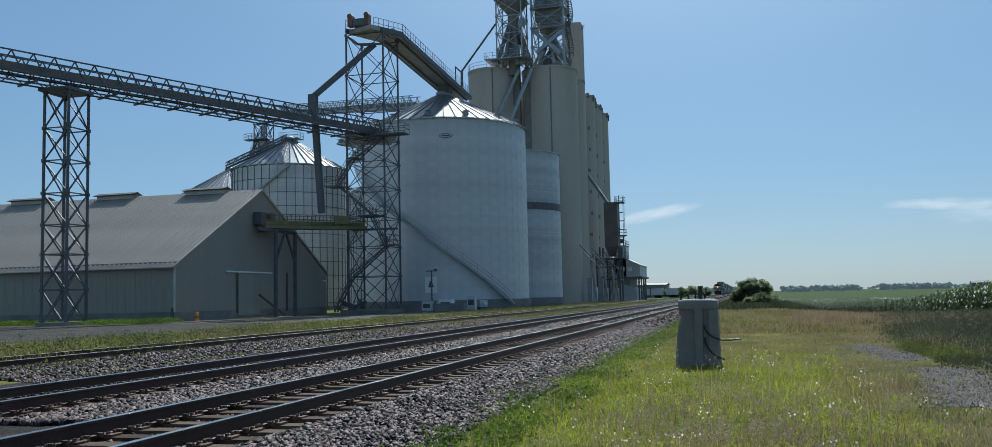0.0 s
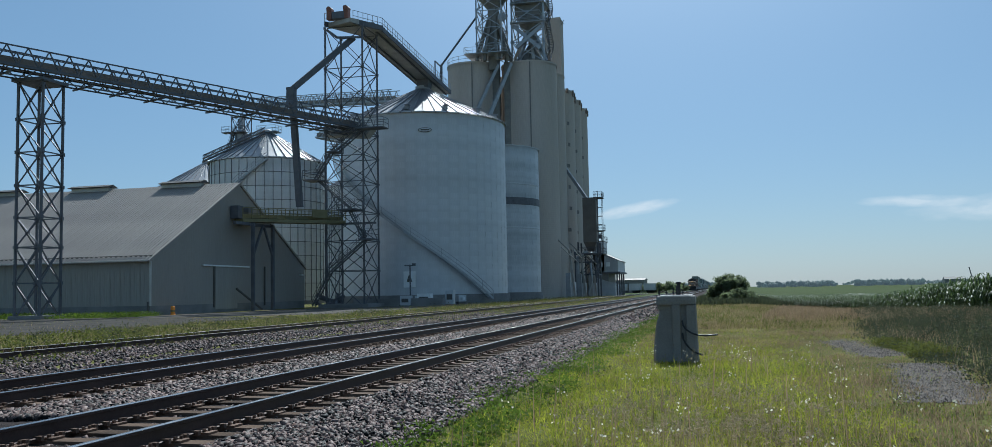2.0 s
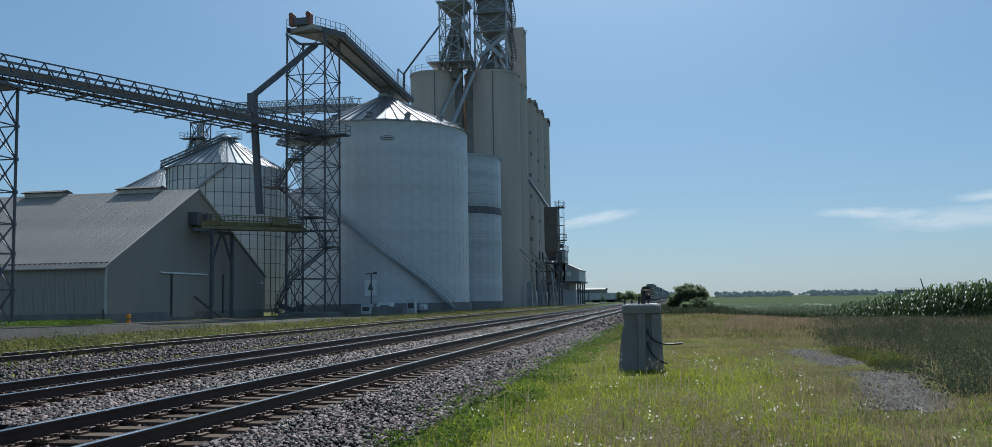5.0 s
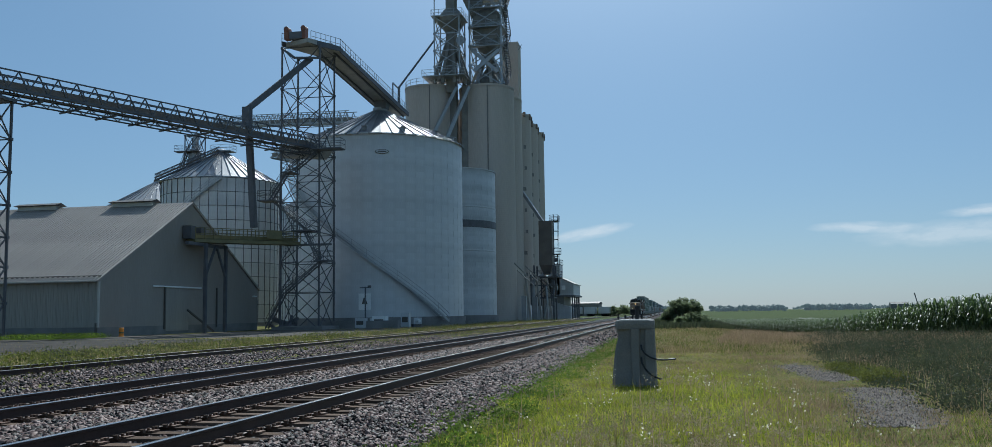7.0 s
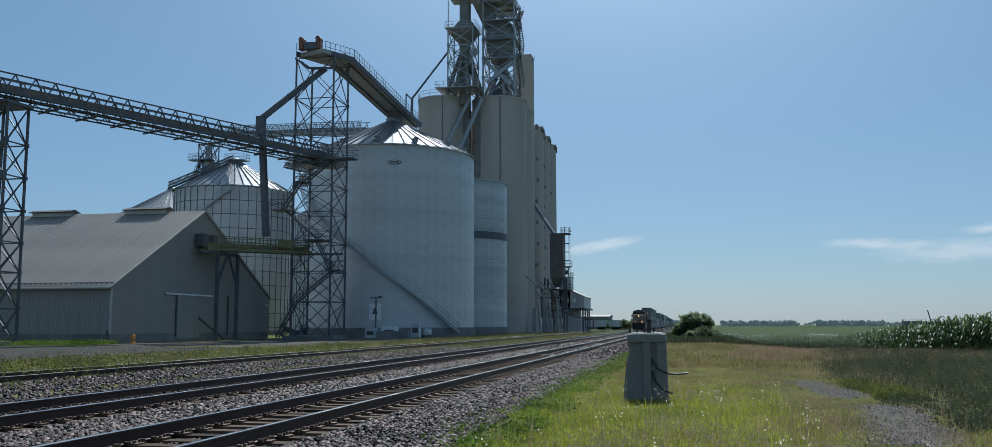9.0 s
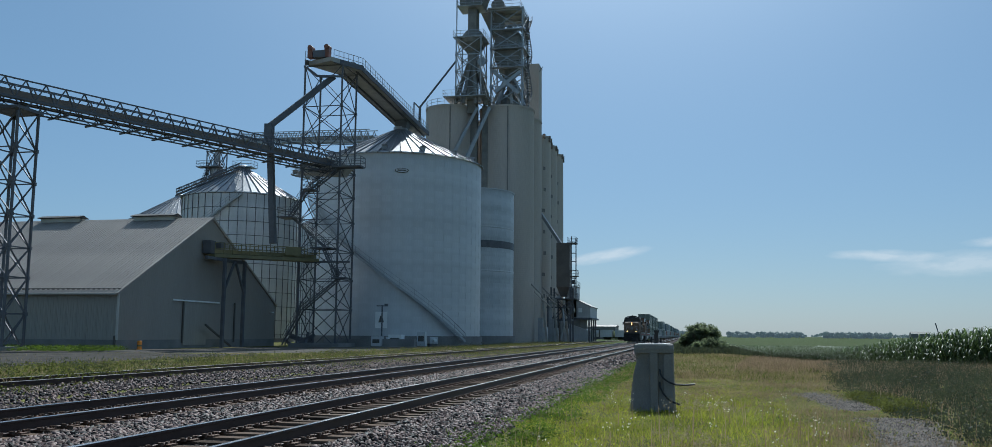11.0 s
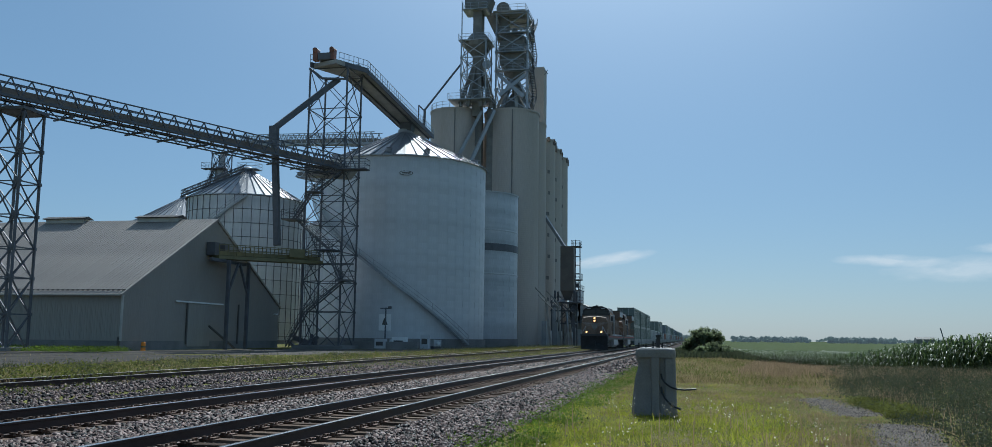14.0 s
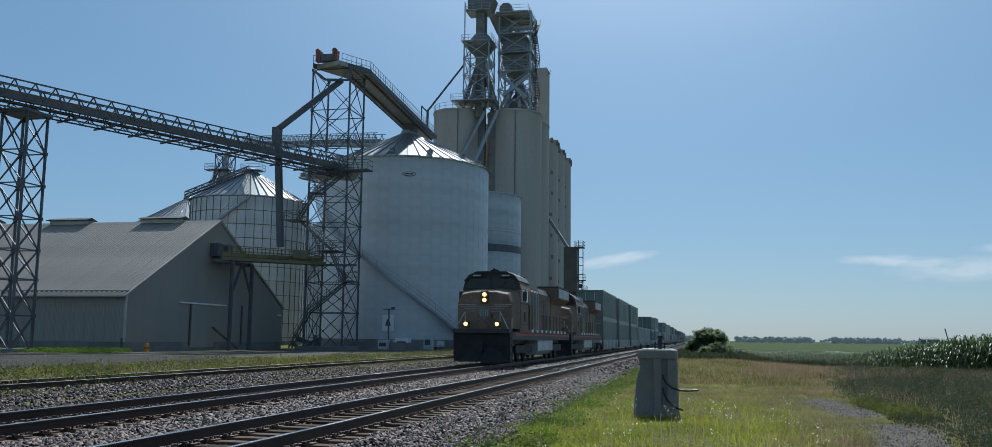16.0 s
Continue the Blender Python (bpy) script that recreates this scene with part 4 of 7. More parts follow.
# receiving tower and roof walkways on the ribbed bins
HT = thing("distributor_tower", "small steel distributor tower on the bin roof", "tower", (-85.3, 152.0, YARD_Z + 25.5))
lattice(HT, 2.6, 2.6, 0.0, [3.0, 6.0, 9.2], 0.16, 0.1, STEEL)
part("hopper", Shape().lathe([(0.3, 1.2), (1.2, 4.2), (1.2, 6.2), (0.4, 7.4), (0.4, 9.5)], 14), STEEL_LIGHT, HT)
deck(HT, (-0.6, -1.4, 6.2), 4.6, 1.6)
deck(HT, (-1.6, -1.4, 2.0), 2.6, 1.6)
flight(HT, (-2.2, -1.6, 2.0), (-0.6, -1.6, 6.2))
part("spout", Shape().beam((0, 0, 1.6), (4.5, -3.0, -1.2), 0.7), STEEL_LIGHT, HT)
truss_conveyor("roof_walkway", "railed walkway climbing the bin roof to its peak", (-84.9, 138.2, 24.8), (-76.3, 144.0, 30.1), 1.2, 9, 0.2, 0.1, 0.5, STEEL, False)
truss_conveyor("catwalk", "galvanised trussed catwalk high between the bins", (-82.0, 151.0, 36.3), (-46.0, 127.5, 30.4), 1.5, 26, 0.6, 0.2, 1.2, STEEL_LIGHT, False)
truss_conveyor("catwalk", "galvanised catwalk joining two ribbed bins", (-68.5, 149.0, 29.8), (-62.0, 168.0, 29.6), 1.4, 8, 0.7, 0.2, 0.8, STEEL_LIGHT, False)
b = thing("peak_platform", "railed steel platform on the bin roof peak", "platform", (-76.8, 146.0, YARD_Z + 29.9))
deck(b, (0.3, 0, 0.5), 3.6, 2.4, STEEL_LIGHT)
part("bracing", Shape().beam((-1, -0.8, -1.0), (-1, -0.8, 0.5), 0.15).beam((1.4, -0.8, -1.4), (1.4, -0.8, 0.5), 0.15).box((0.3, 0, 0.1), (1.2, 1.2, 0.9)), STEEL_LIGHT, b)

# ---- elevator head towers ----
LT = thing("leg_tower", "slim steel lattice tower round a bucket elevator leg", "tower", (-36.6, 150.6, YARD_Z + 41.0))
lattice(LT, 4.4, 4.4, 0.0, [2.8, 5.6, 8.6, 11.6], 0.2, 0.12, STEEL_LIGHT)
part("elevator_leg", Shape().box((0.3, -0.4, 9.0), (1.5, 1.2, 21.0)), DUCT, LT)
part("elevator_leg", Shape().box((0.3, 1.2, 9.0), (1.3, 1.0, 21.0)), DUCT, LT)
part("head", Shape().prism([(-1.8, 17.6), (2.2, 17.6), (2.9, 19.6), (1.4, 21.4), (-0.8, 21.8), (-2.0, 20.2)], -1.4, 1.6, "y"), DUCT, LT)
part("hopper", Shape().lathe([(0.9, 9.2), (2.3, 10.9), (2.5, 11.7), (1.4, 13.2), (0.8, 13.6)], 18), DUCT, LT, "wide sheet-metal hopper collar", at=pose(0.3, 0, 0))
for k in range(9):
    t = 0.25 + 2 * math.pi * k / 9
    part("distributor_spout", Shape().beam((0.3 + 0.7 * math.cos(t), 0.7 * math.sin(t), 7.9), (0.2 + 2.9 * math.cos(t), 2.7 * math.sin(t), 1.3), 0.5).beam((0.2 + 2.9 * math.cos(t), 2.7 * math.sin(t), 1.4), (0.2 + 3.1 * math.cos(t), 2.9 * math.sin(t), -0.3), 0.5), DUCT, LT)
deck(LT, (0, 0, 11.7), 5.4, 5.0, STEEL_LIGHT)
deck(LT, (0, 0, 17.4), 4.4, 4.2, STEEL_LIGHT)
deck(LT, (-0.4, -0.6, 0.9), 7.4, 6.0, STEEL_LIGHT)
part("cable_drum", Shape().tube((2.2, -1.6, 7.4), (2.2, -1.2, 7.4), 0.75, 16), STEEL_LIGHT, LT, "round pale hatch")
part("ladder", Shape().beam((-2.3, -1.9, 11), (-2.3, -1.9, 19), 0.07).beam((-2.3, -1.4, 11), (-2.3, -1.4, 19), 0.07), STEEL_LIGHT, LT)
for k in range(18):
    part("ladder_rung", Shape().beam((-2.3, -1.9, 11.2 + 0.42 * k), (-2.3, -1.4, 11.2 + 0.42 * k), 0.05), STEEL_LIGHT, LT)
part("guy_spout", Shape().beam((-2.2, -2.0, 7.6), (-7.4, -6.0, -1.4), 0.3).beam((-7.4, -6.0, -1.3), (-7.4, -6.2, -4.6), 0.34), STEEL, LT, "long thin down spout")

RT = thing("head_house", "open steel head tower with a roof deck over dryers and spouts", "tower", (-30.6, 154.8, YARD_Z + 41.0))
lattice(RT, 5.6, 5.4, 0.0, [3.6, 7.0, 10.4, 13.8, 17.6], 0.26, 0.14, STEEL_LIGHT)
part("roof_deck", Shape().box((-0.5, 1.6, 17.75), (5.9, 9.4, 0.3)), DUCT_PALE, RT, "broad sheet-metal roof deck")
for y in (-2.6, 0.4, 3.4, 6.0):
    part("deck_joist", Shape().box((-0.5, y, 17.48), (5.8, 0.18, 0.26)), STEEL_LIGHT, RT)
r = Shape()
rails(r, [(-3.4, -3.0, 17.9), (2.4, -3.0, 17.9), (2.4, 6.2, 17.9), (-3.4, 6.2, 17.9)])
part("railing", r, STEEL_LIGHT, RT)
part("dryer_dome", Shape().lathe([(2.2, 12.6), (2.15, 13.4), (1.5, 14.3), (0.7, 14.8), (0.3, 15.6)], 20), DUCT, RT, smooth=True)
part("dryer", Shape().box((-0.2, 0, 10.6), (4.3, 4.0, 4.2)), DUCT, RT, "large clad equipment casing")
for z in (9.2, 11.2):
    part("casing_rib", Shape().box((-0.2, 0, z), (4.45, 4.15, 0.18)), STEEL_LIGHT, RT)
part("garner", Shape().lathe([(0.5, 5.0), (2.0, 7.2), (2.0, 8.5)], 16), DUCT, RT)
for z in (7.0, 10.4, 13.8):
    deck(RT, (0.2, -2.6, z), 5.8, 1.1, STEEL_LIGHT)
    deck(RT, (2.7, 0.4, z), 0.9, 4.8, STEEL_LIGHT)
part("distributor", Shape().lathe([(2.4, 0.4), (1.5, 2.0), (0.6, 3.4)], 16), DUCT, RT)
for k in range(8):
    t = 0.785 * k + 0.3
    part("spout", Shape().beam((0.5 * math.cos(t), 0.5 * math.sin(t), 6.2), (3.3 * math.cos(t), 3.0 * math.sin(t), 0.3), 0.5), STEEL_LIGHT if k % 2 else DUCT_PALE, RT)
for a_, b_ in (((-2.6, -2.4, 6.6), (2.2, -2.6, 2.2)), ((2.4, -2.4, 6.2), (-2.0, -2.7, 2.6))):
    part("cross_spout", Shape().beam(a_, b_, 0.6), STEEL_LIGHT, RT)
part("transfer_hopper", Shape().add([(-5.4, -1.0, 18.4), (-5.4, 1.0, 18.4), (-1.0, 1.0, 18.2), (-1.0, -1.0, 18.2), (-3.0, -0.8, 13.2), (-3.0, 0.8, 13.2), (-1.2, 0.8, 13.2), (-1.2, -0.8, 13.2)], [(0, 1, 2, 3), (4, 7, 6, 5), (0, 4, 5, 1), (1, 5, 6, 2), (2, 6, 7, 3), (3, 7, 4, 0)]), DUCT, RT, "tapered transfer hopper")
part("head_drum", Shape().tube((-2.0, -1.2, 19.0), (-2.0, 1.2, 19.0), 1.2, 18), DUCT, RT)
fl = [(3.3, -1.5), (3.3, 2.5)]
for k in range(5):
    (xa_, ya_), (xb_, yb_) = (fl[0], fl[1]) if k % 2 == 0 else (fl[1], fl[0])
    flight(RT, (xa_, ya_, 3.4 * k), (xb_, yb_, 3.4 * (k + 1)), 0.7)

# tall leg casings between the silos
b = thing("elevator_legs", "pair of tall dark elevator leg casings between silos", "elevator leg", (-35.6, 151.4, YARD_Z))
part("casing", Shape().box((-0.6, 0, 20.5), (1.3, 1.2, 41)), DUCT, b)
part("casing", Shape().box((1.5, 0.3, 20.5), (1.2, 1.2, 41)), DUCT, b)
part("sloping_spout", Shape().beam((0.2, -1.4, 40.4), (-4.0, -4.6, 30.0), 0.5).beam((2.4, -1.4, 40.4), (-2.0, -5.5, 27.5), 0.55), STEEL_LIGHT, b, "pale sloping spouts")

# ---- trackside loading works beyond the silos ----
LD = thing("loading_spout_house", "dark steel rail loading bin with ladders and platforms", "loading bin", (-23.8, 172.0, YARD_Z))
part("bin", Shape().box((0.6, 0, 14.6), (2.5, 3.4, 8.4)), DARK_BROWN, LD)
part("cone", Shape().box((0.6, 0, 9.6), (2.5, 3.4, 1.8), pose(0, 0, 0, 180).to_3x3(), 0.45), DARK_BROWN, LD)
for x, y in ((-1.6, -2.0), (2.0, -2.0), (-1.6, 2.0), (2.0, 2.0)):
    part("leg", Shape().beam((x, y, 0), (x, y, 10.4), 0.3), STEEL, LD)
deck(LD, (0.4, 0, 8.2), 5.4, 6.0)
deck(LD, (2.2, 0, 18.8), 1.6, 3.0)
deck(LD, (2.6, -0.4, 12.5), 1.4, 1.6)
part("ladder", Shape().beam((2.2, -1.9, 8), (2.2, -1.9, 20), 0.08).beam((2.2, -1.4, 8), (2.2, -1.4, 20), 0.08), STEEL, LD)
for a_, b_ in (((-1.6, -2.0), (2.0, -2.0)), ((2.0, -2.0), (2.0, 2.0)), ((-1.6, 2.0), (2.0, 2.0))):
    for z_ in (4.4,):
        part("cross_brace", Shape().beam((*a_, z_), (*b_, z_ + 3.8), 0.16).beam((*b_, z_), (*a_, z_ + 3.8), 0.16), STEEL, LD)
    part("girt", Shape().beam((*a_, 4.3), (*b_, 4.3), 0.22), STEEL, LD)
part("duct_stack", Shape().tube((-1.8, -2.6, 0), (-1.8, -2.6, 7.4), 0.4, 12).tube((-1.8, -2.6, 7.3), (0.2, -2.2, 8.6), 0.4, 12), STEEL_LIGHT, LD, "pale round duct")
part("truss_box", Shape().beam((-2.4, -2.6, 6.6), (2.9, -2.6, 6.6), 0.25).beam((-2.4, -2.6, 8.1), (2.9, -2.6, 8.1), 0.25).beam((-2.4, -2.6, 6.6), (-0.6, -2.6, 8.1), 0.16).beam((-0.6, -2.6, 8.1), (1.2, -2.6, 6.6), 0.16).beam((1.2, -2.6, 6.6), (2.9, -2.6, 8.1), 0.16), STEEL, LD, "dark trussed beam under the bin")
for z in (10.5, 12.0, 13.6, 15.2, 16.8):
    part("ladder_cage", Shape().box((2.6, -1.65, z), (0.8, 0.8, 0.1)), STEEL, LD)
for y in (-1.0, 0.6):
    part("cage_bar", Shape().beam((3.0, y - 1.0, 8.2), (3.0, y - 1.0, 19.6), 0.07), STEEL, LD)
part("hose", Shape().tube((0.6, -2.4, 6.6), (0.9, -2.5, 3.4), 0.22, 8).tube((0.9, -2.5, 3.4), (0.2, -2.5, 0.6), 0.22, 8), STEEL_LIGHT, LD, "pale flexible loading hose")
part("feed_spout", Shape().beam((-4.6, 2.0, 25.5), (0, 0.5, 18.6), 0.55), STEEL_LIGHT, LD)

def pipe_rack(y):
    p = thing("pipe_rack", "trackside frame carrying pale pipes and ducts", "pipe rack", (-25.2, y, YARD_Z), group="trackside pipe racks")
    part("pipe", Shape().tube((0.3, -2, 8.5), (0.3, 12, 7.0), 0.11, 8), DUCT_PALE, p, "pale tan pipe")
    part("pipe", Shape().tube((0.9, -2, 7.9), (0.9, 12, 6.4), 0.09, 8), DUCT_PALE, p)
    part("post", Shape().beam((1.5, 4, 0), (0.6, 4, 8.2), 0.34).beam((0.6, 4, 8.2), (-1.4, 4, 10.2), 0.24), DUCT_PALE, p, "pale leaning post with a bent arm")
    part("post", Shape().beam((0.7, 10, 0), (0.7, 10, 8.2), 0.25), STEEL, p)
    part("duct", Shape().beam((0.2, 5, 0), (0.2, 5, 4.4), 0.8), STEEL_LIGHT, p)
    part("cabinet", Shape().box((0.2, 8, 1.4), (1.4, 2.2, 2.8)), GALV_OLD, p)


pipe_rack(150)
pipe_rack(163)
pipe_rack(178)
LH = thing("track_shed", "grey metal-clad rail shed with a pitched roof on posts", "building", (-23.8, 192.0, YARD_Z))
part("upper_house", Shape().prism([(-2.2, 5.1), (3.4, 5.1), (3.4, 7.5), (0.4, 8.9), (-2.2, 8.9)], 0, 14, "y"), GALV_OLD, LH)
part("roof", Shape().add([(3.6, -0.2, 7.5), (3.6, 14.2, 7.5), (0.3, 14.2, 9.05), (0.3, -0.2, 9.05), (3.6, -0.2, 7.35), (3.6, 14.2, 7.35), (0.3, 14.2, 8.9), (0.3, -0.2, 8.9)], [(0, 1, 2, 3), (7, 6, 5, 4), (0, 3, 7, 4), (1, 5, 6, 2), (0, 4, 5, 1), (3, 2, 6, 7)]), DUCT_PALE, LH)
part("head_house", Shape().box((-0.7, 3.0, 8.4), (2.4, 6.0, 6.4)), GALV, LH, "taller pale clad head house")
part("floor_beam", Shape().box((0.5, 7, 4.95), (6.6, 14.4, 0.35)), STEEL, LH)
part("lower_wall", Shape().box((-0.9, 7, 2.4), (4.4, 13.6, 4.8)), DUCT, LH)
part("lean_to", Shape().prism([(-1.2, 0), (2.7, 0), (2.7, 2.4), (-1.2, 3.8)], 0, 13, "y"), GALV_OLD, LH)
part("lean_to_roof", Shape().beam((-1.3, -0.05, 3.92), (2.9, -0.05, 2.46), 0.16, 0.12), GALV, LH, "bright roof edge")
for y in (0.3, 5, 9.5, 13.7):
    part("post", Shape().beam((3.1, y, 0), (3.1, y, 5.0), 0.34), STEEL, LH)
for x in (-0.2, 1.3):
    part("window", Shape().box((x, -0.02, 6.7), (0.8, 0.06, 0.9)), WHITE, LH)
part("vent_frame", Shape().beam((-1.2, 3, 11.6), (-1.2, 3, 13.9), 0.14).beam((-0.2, 3, 11.6), (-0.2, 3, 13.9), 0.14).box((-0.7, 3, 13.9), (1.5, 1.2, 0.2)).box((-0.7, 3, 12.8), (0.8, 0.8, 0.9)), STEEL, LH)
deck(LH, (-0.7, 3.0, 11.65), 2.6, 6.2)

# ---- train ----
def locomotive(label):
    """Front at y = 0, running towards -y; rail tops at z = 0."""
    w = thing("locomotive", label, "locomotive", group="locomotives")
    part("frame", Shape().box((0, 11.3, 1.42), (3.0, 20.6, 0.42)).box((0, 11.3, 1.15), (1.6, 19.0, 0.3)), LOCO_GREY, w)
    part("pilot", Shape().prism([(0.55, 0.25), (0.95, 0.25), (1.1, 1.6), (0.45, 1.6)], -1.45, 1.45), BLACK, w, "dark grey pilot plate")
    part("plow", Shape().add([(-1.45, 0.6, 0.12), (0, 0.15, 0.12), (1.45, 0.6, 0.12), (-1.45, 0.7, 0.85), (0, 0.4, 0.85), (1.45, 0.7, 0.85), (0, 0.9, 0.12), (0, 0.9, 0.85)], [(0, 1, 4, 3), (1, 2, 5, 4), (0, 6, 1), (1, 6, 2), (3, 4, 7), (4, 5, 7), (2, 6, 7, 5), (6, 0, 3, 7)]), BLACK, w)
    part("coupler", Shape().box((0, 0.2, 0.86), (0.32, 0.9, 0.34)).box((0, -0.15, 0.86), (0.42, 0.3, 0.45)), BLACK, w)
    part("anticlimber", Shape().box((0, 0.62, 1.66), (2.9, 0.75, 0.2)), LOCO_GREY, w)
    for e in (-1, 1):
        st = part("front_steps", Shape().box((e * 1.36, 0.9, 0.55), (0.3, 0.5, 0.06)).box((e * 1.36, 0.9, 0.95), (0.3, 0.5, 0.06)).box((e * 1.36, 0.9, 1.3), (0.3, 0.5, 0.06)), LOCO_GREY, w)
        part("grab_rail", Shape().tube((e * 1.45, 0.95, 0.6), (e * 1.45, 0.95, 2.3), 0.025, 6), LOCO_TANK, w)
    # nose
    n0, n1 = 1.05, 2.7
    face = [(-1.36, 1.76), (1.36, 1.76), (1.42, 2.2), (1.42, 3.05), (1.2, 3.5), (0.6, 3.62), (-0.6, 3.62), (-1.2, 3.5), (-1.42, 3.05), (-1.42, 2.2)]
    rear = [(-1.5, 1.76), (1.5, 1.76), (1.53, 2.2), (1.53, 3.3), (1.38, 3.78), (0.7, 3.9), (-0.7, 3.9), (-1.38, 3.78), (-1.53, 3.3), (-1.53, 2.2)]
    ns = Shape().add([(px_ * 0.985, n0, pz_) for px_, pz_ in face] + [(px_, n0 + 0.12, pz_ + 0.05) for px_, pz_ in face] + [(px_, n1, pz_) for px_, pz_ in rear],
                     [(i + 10 * j, (i + 1) % 10 + 10 * j, (i + 1) % 10 + 10 * (j + 1), i + 10 * (j + 1)) for j in range(2) for i in range(10)] + [tuple(range(9, -1, -1)), tuple(range(20, 30))])
    nose = part("nose", ns, LOCO_YELLOW, w, "grimy yellow nose")
    part("nose_door", Shape().box((0.62, n0 - 0.01, 2.5), (0.6, 0.05, 1.45)), LOCO_YELLOW, nose)
    part("door_handle", Shape().box((0.4, n0 - 0.05, 2.4), (0.05, 0.06, 0.22)), BLACK, nose)
    part("headlight_housing", Shape().box((0, n0 + 0.12, 3.36), (0.4, 0.34, 0.62)), LOCO_GREY, nose)
    for z in (3.5, 3.22):
        part("headlamp", Shape().tube((0, n0 - 0.09, z), (0, n0 - 0.05, z), 0.105, 14), LAMP, nose, "lit headlamp")
    part("nose_emblem", Shape().prism([(-0.3, 2.92), (0.3, 2.92), (0.3, 2.5), (0, 2.2), (-0.3, 2.5)], n0 - 0.03, n0 + 0.0, "y"), DUCT, nose, "dull winged shield emblem")
    for k_ in (-0.18, -0.06, 0.06, 0.18):
        part("emblem_bar", Shape().box((k_, n0 - 0.035, 2.58), (0.04, 0.02, 0.34)), DUCT_PALE, nose)
    for e in (-1, 1):
        wing = part("emblem_wing", Shape().prism([(e * 0.36, 2.92), (e * 1.3, 2.92), (e * 1.18, 2.76), (e * 0.9, 2.62), (e * 0.36, 2.5)], n0 - 0.025, n0 + 0.02, "y"), LOCO_YELLOW, nose)
        for k_ in range(3):
            part("feather_line", Shape().box((e * (0.78 - 0.1 * k_), n0 - 0.035, 2.9 - 0.12 * k_), (0.95 - 0.2 * k_, 0.02, 0.025)), DUCT_PALE, wing)
        part("nose_line", Shape().beam((e * 0.45, n0 - 0.03, 2.97), (e * 1.4, n0 - 0.03, 2.99), 0.025, 0.03), LOCO_TANK, nose)
        part("front_handrail", Shape().tube((e * 0.9, 0.62, 2.62), (e * 1.36, 0.5, 1.76), 0.028, 6).tube((e * 1.36, 0.5, 1.76), (e * 1.4, 0.55, 0.6), 0.028, 6).tube((e * 0.9, 0.62, 2.62), (e * 0.9, 0.66, 1.7), 0.025, 6), LOCO_TANK, w, "pale front handrail")
        part("ditch_light", Shape().tube((e * 0.8, 0.32, 2.0), (e * 0.8, 0.36, 2.0), 0.1, 14), LAMP, w, "lit ditch light")
        part("ditch_light_housing", Shape().box((e * 0.8, 0.5, 1.98), (0.28, 0.28, 0.3)), LOCO_GREY, w)
    # cab
    arch = [(-1.55, 3.9), (-1.46, 4.25), (-1.2, 4.56), (-0.78, 4.75), (0.78, 4.75), (1.2, 4.56), (1.46, 4.25), (1.55, 3.9)]
    cab = part("cab", Shape().prism([(-1.55, 1.62)] + arch + [(1.55, 1.62)], n1, 5.7, "y"), LOCO_YELLOW, w, "yellow crew cab")
    part("cab_roof", Shape().prism([(px_ * 1.02, pz_ + 0.05) for px_, pz_ in arch[1:-1]] + [(px_ * 0.98, pz_ - 0.02) for px_, pz_ in arch[-2:0:-1]], n1 - 0.16, 5.75, "y"), LOCO_ROOF, cab, "dark grey rounded cab roof")
    part("front_mask", Shape().prism(arch[:1] + [(-1.55, 3.84), (1.55, 3.84)] + arch[:0:-1], n1 - 0.035, n1 - 0.003, "y"), LOCO_ROOF, cab, "dark surround of the windshields")
    for e in (-1, 1):
        part("windshield", Shape().prism([(e * 0.07, 3.92), (e * 1.4, 3.92), (e * 1.3, 4.26), (e * 1.12, 4.4), (e * 0.07, 4.44)], n1 - 0.06, n1 - 0.03, "y"), GLASS, cab, "dark windshield pane")
        part("wiper", Shape().beam((e * 0.5, n1 - 0.08, 3.92), (e * 0.8, n1 - 0.08, 4.3), 0.02), BLACK, cab)
        part("number_board", Shape().box((e * 0.78, n1 - 0.14, 4.57), (0.6, 0.1, 0.17)), GLASS, cab)
        part("number_bar", Shape().box((e * 0.78, n1 - 0.2, 4.57), (0.4, 0.02, 0.07)), LOCO_TANK, cab)
        for y in (3.35, 4.45):
            part("side_window", Shape().box((e * 1.555, y, 3.55), (0.04, 0.75, 0.62)), GLASS, cab)
            part("window_frame", Shape().box((e * 1.57, y - 0.42, 3.55), (0.05, 0.06, 0.74)).box((e * 1.57, y + 0.42, 3.55), (0.05, 0.06, 0.74)).box((e * 1.57, y, 3.9), (0.05, 0.84, 0.05)), LOCO_TANK, cab)
        part("mirror", Shape().box((e * 1.72, 2.95, 3.5), (0.22, 0.05, 0.5)), LOCO_GREY, cab)
        part("cab_door", Shape().box((e * 1.56, 5.25, 2.75), (0.03, 0.62, 1.95)), LOCO_YELLOW, cab)
        part("grab_bar", Shape().tube((e * 1.63, 4.9, 1.8), (e * 1.63, 4.9, 3.1), 0.022, 6).tube((e * 1.63, 5.62, 1.8), (e * 1.63, 5.62, 3.1), 0.022, 6), BLACK, cab)
        part("side_slot", Shape().box((e * 1.56, 3.9, 2.45), (0.03, 0.28, 0.5)), BLACK, cab)
        part("panel_seam", Shape().box((e * 1.555, 4.1, 2.05), (0.02, 2.9, 0.04)).box((e * 1.555, 4.1, 3.12), (0.02, 2.9, 0.04)), LOCO_GREY, cab)
    part("horn", Shape().tube((0, 3.2, 4.95), (0, 3.7, 4.95), 0.06, 8).box((0, 3.4, 4.88), (0.4, 0.2, 0.1)), BLACK, cab)
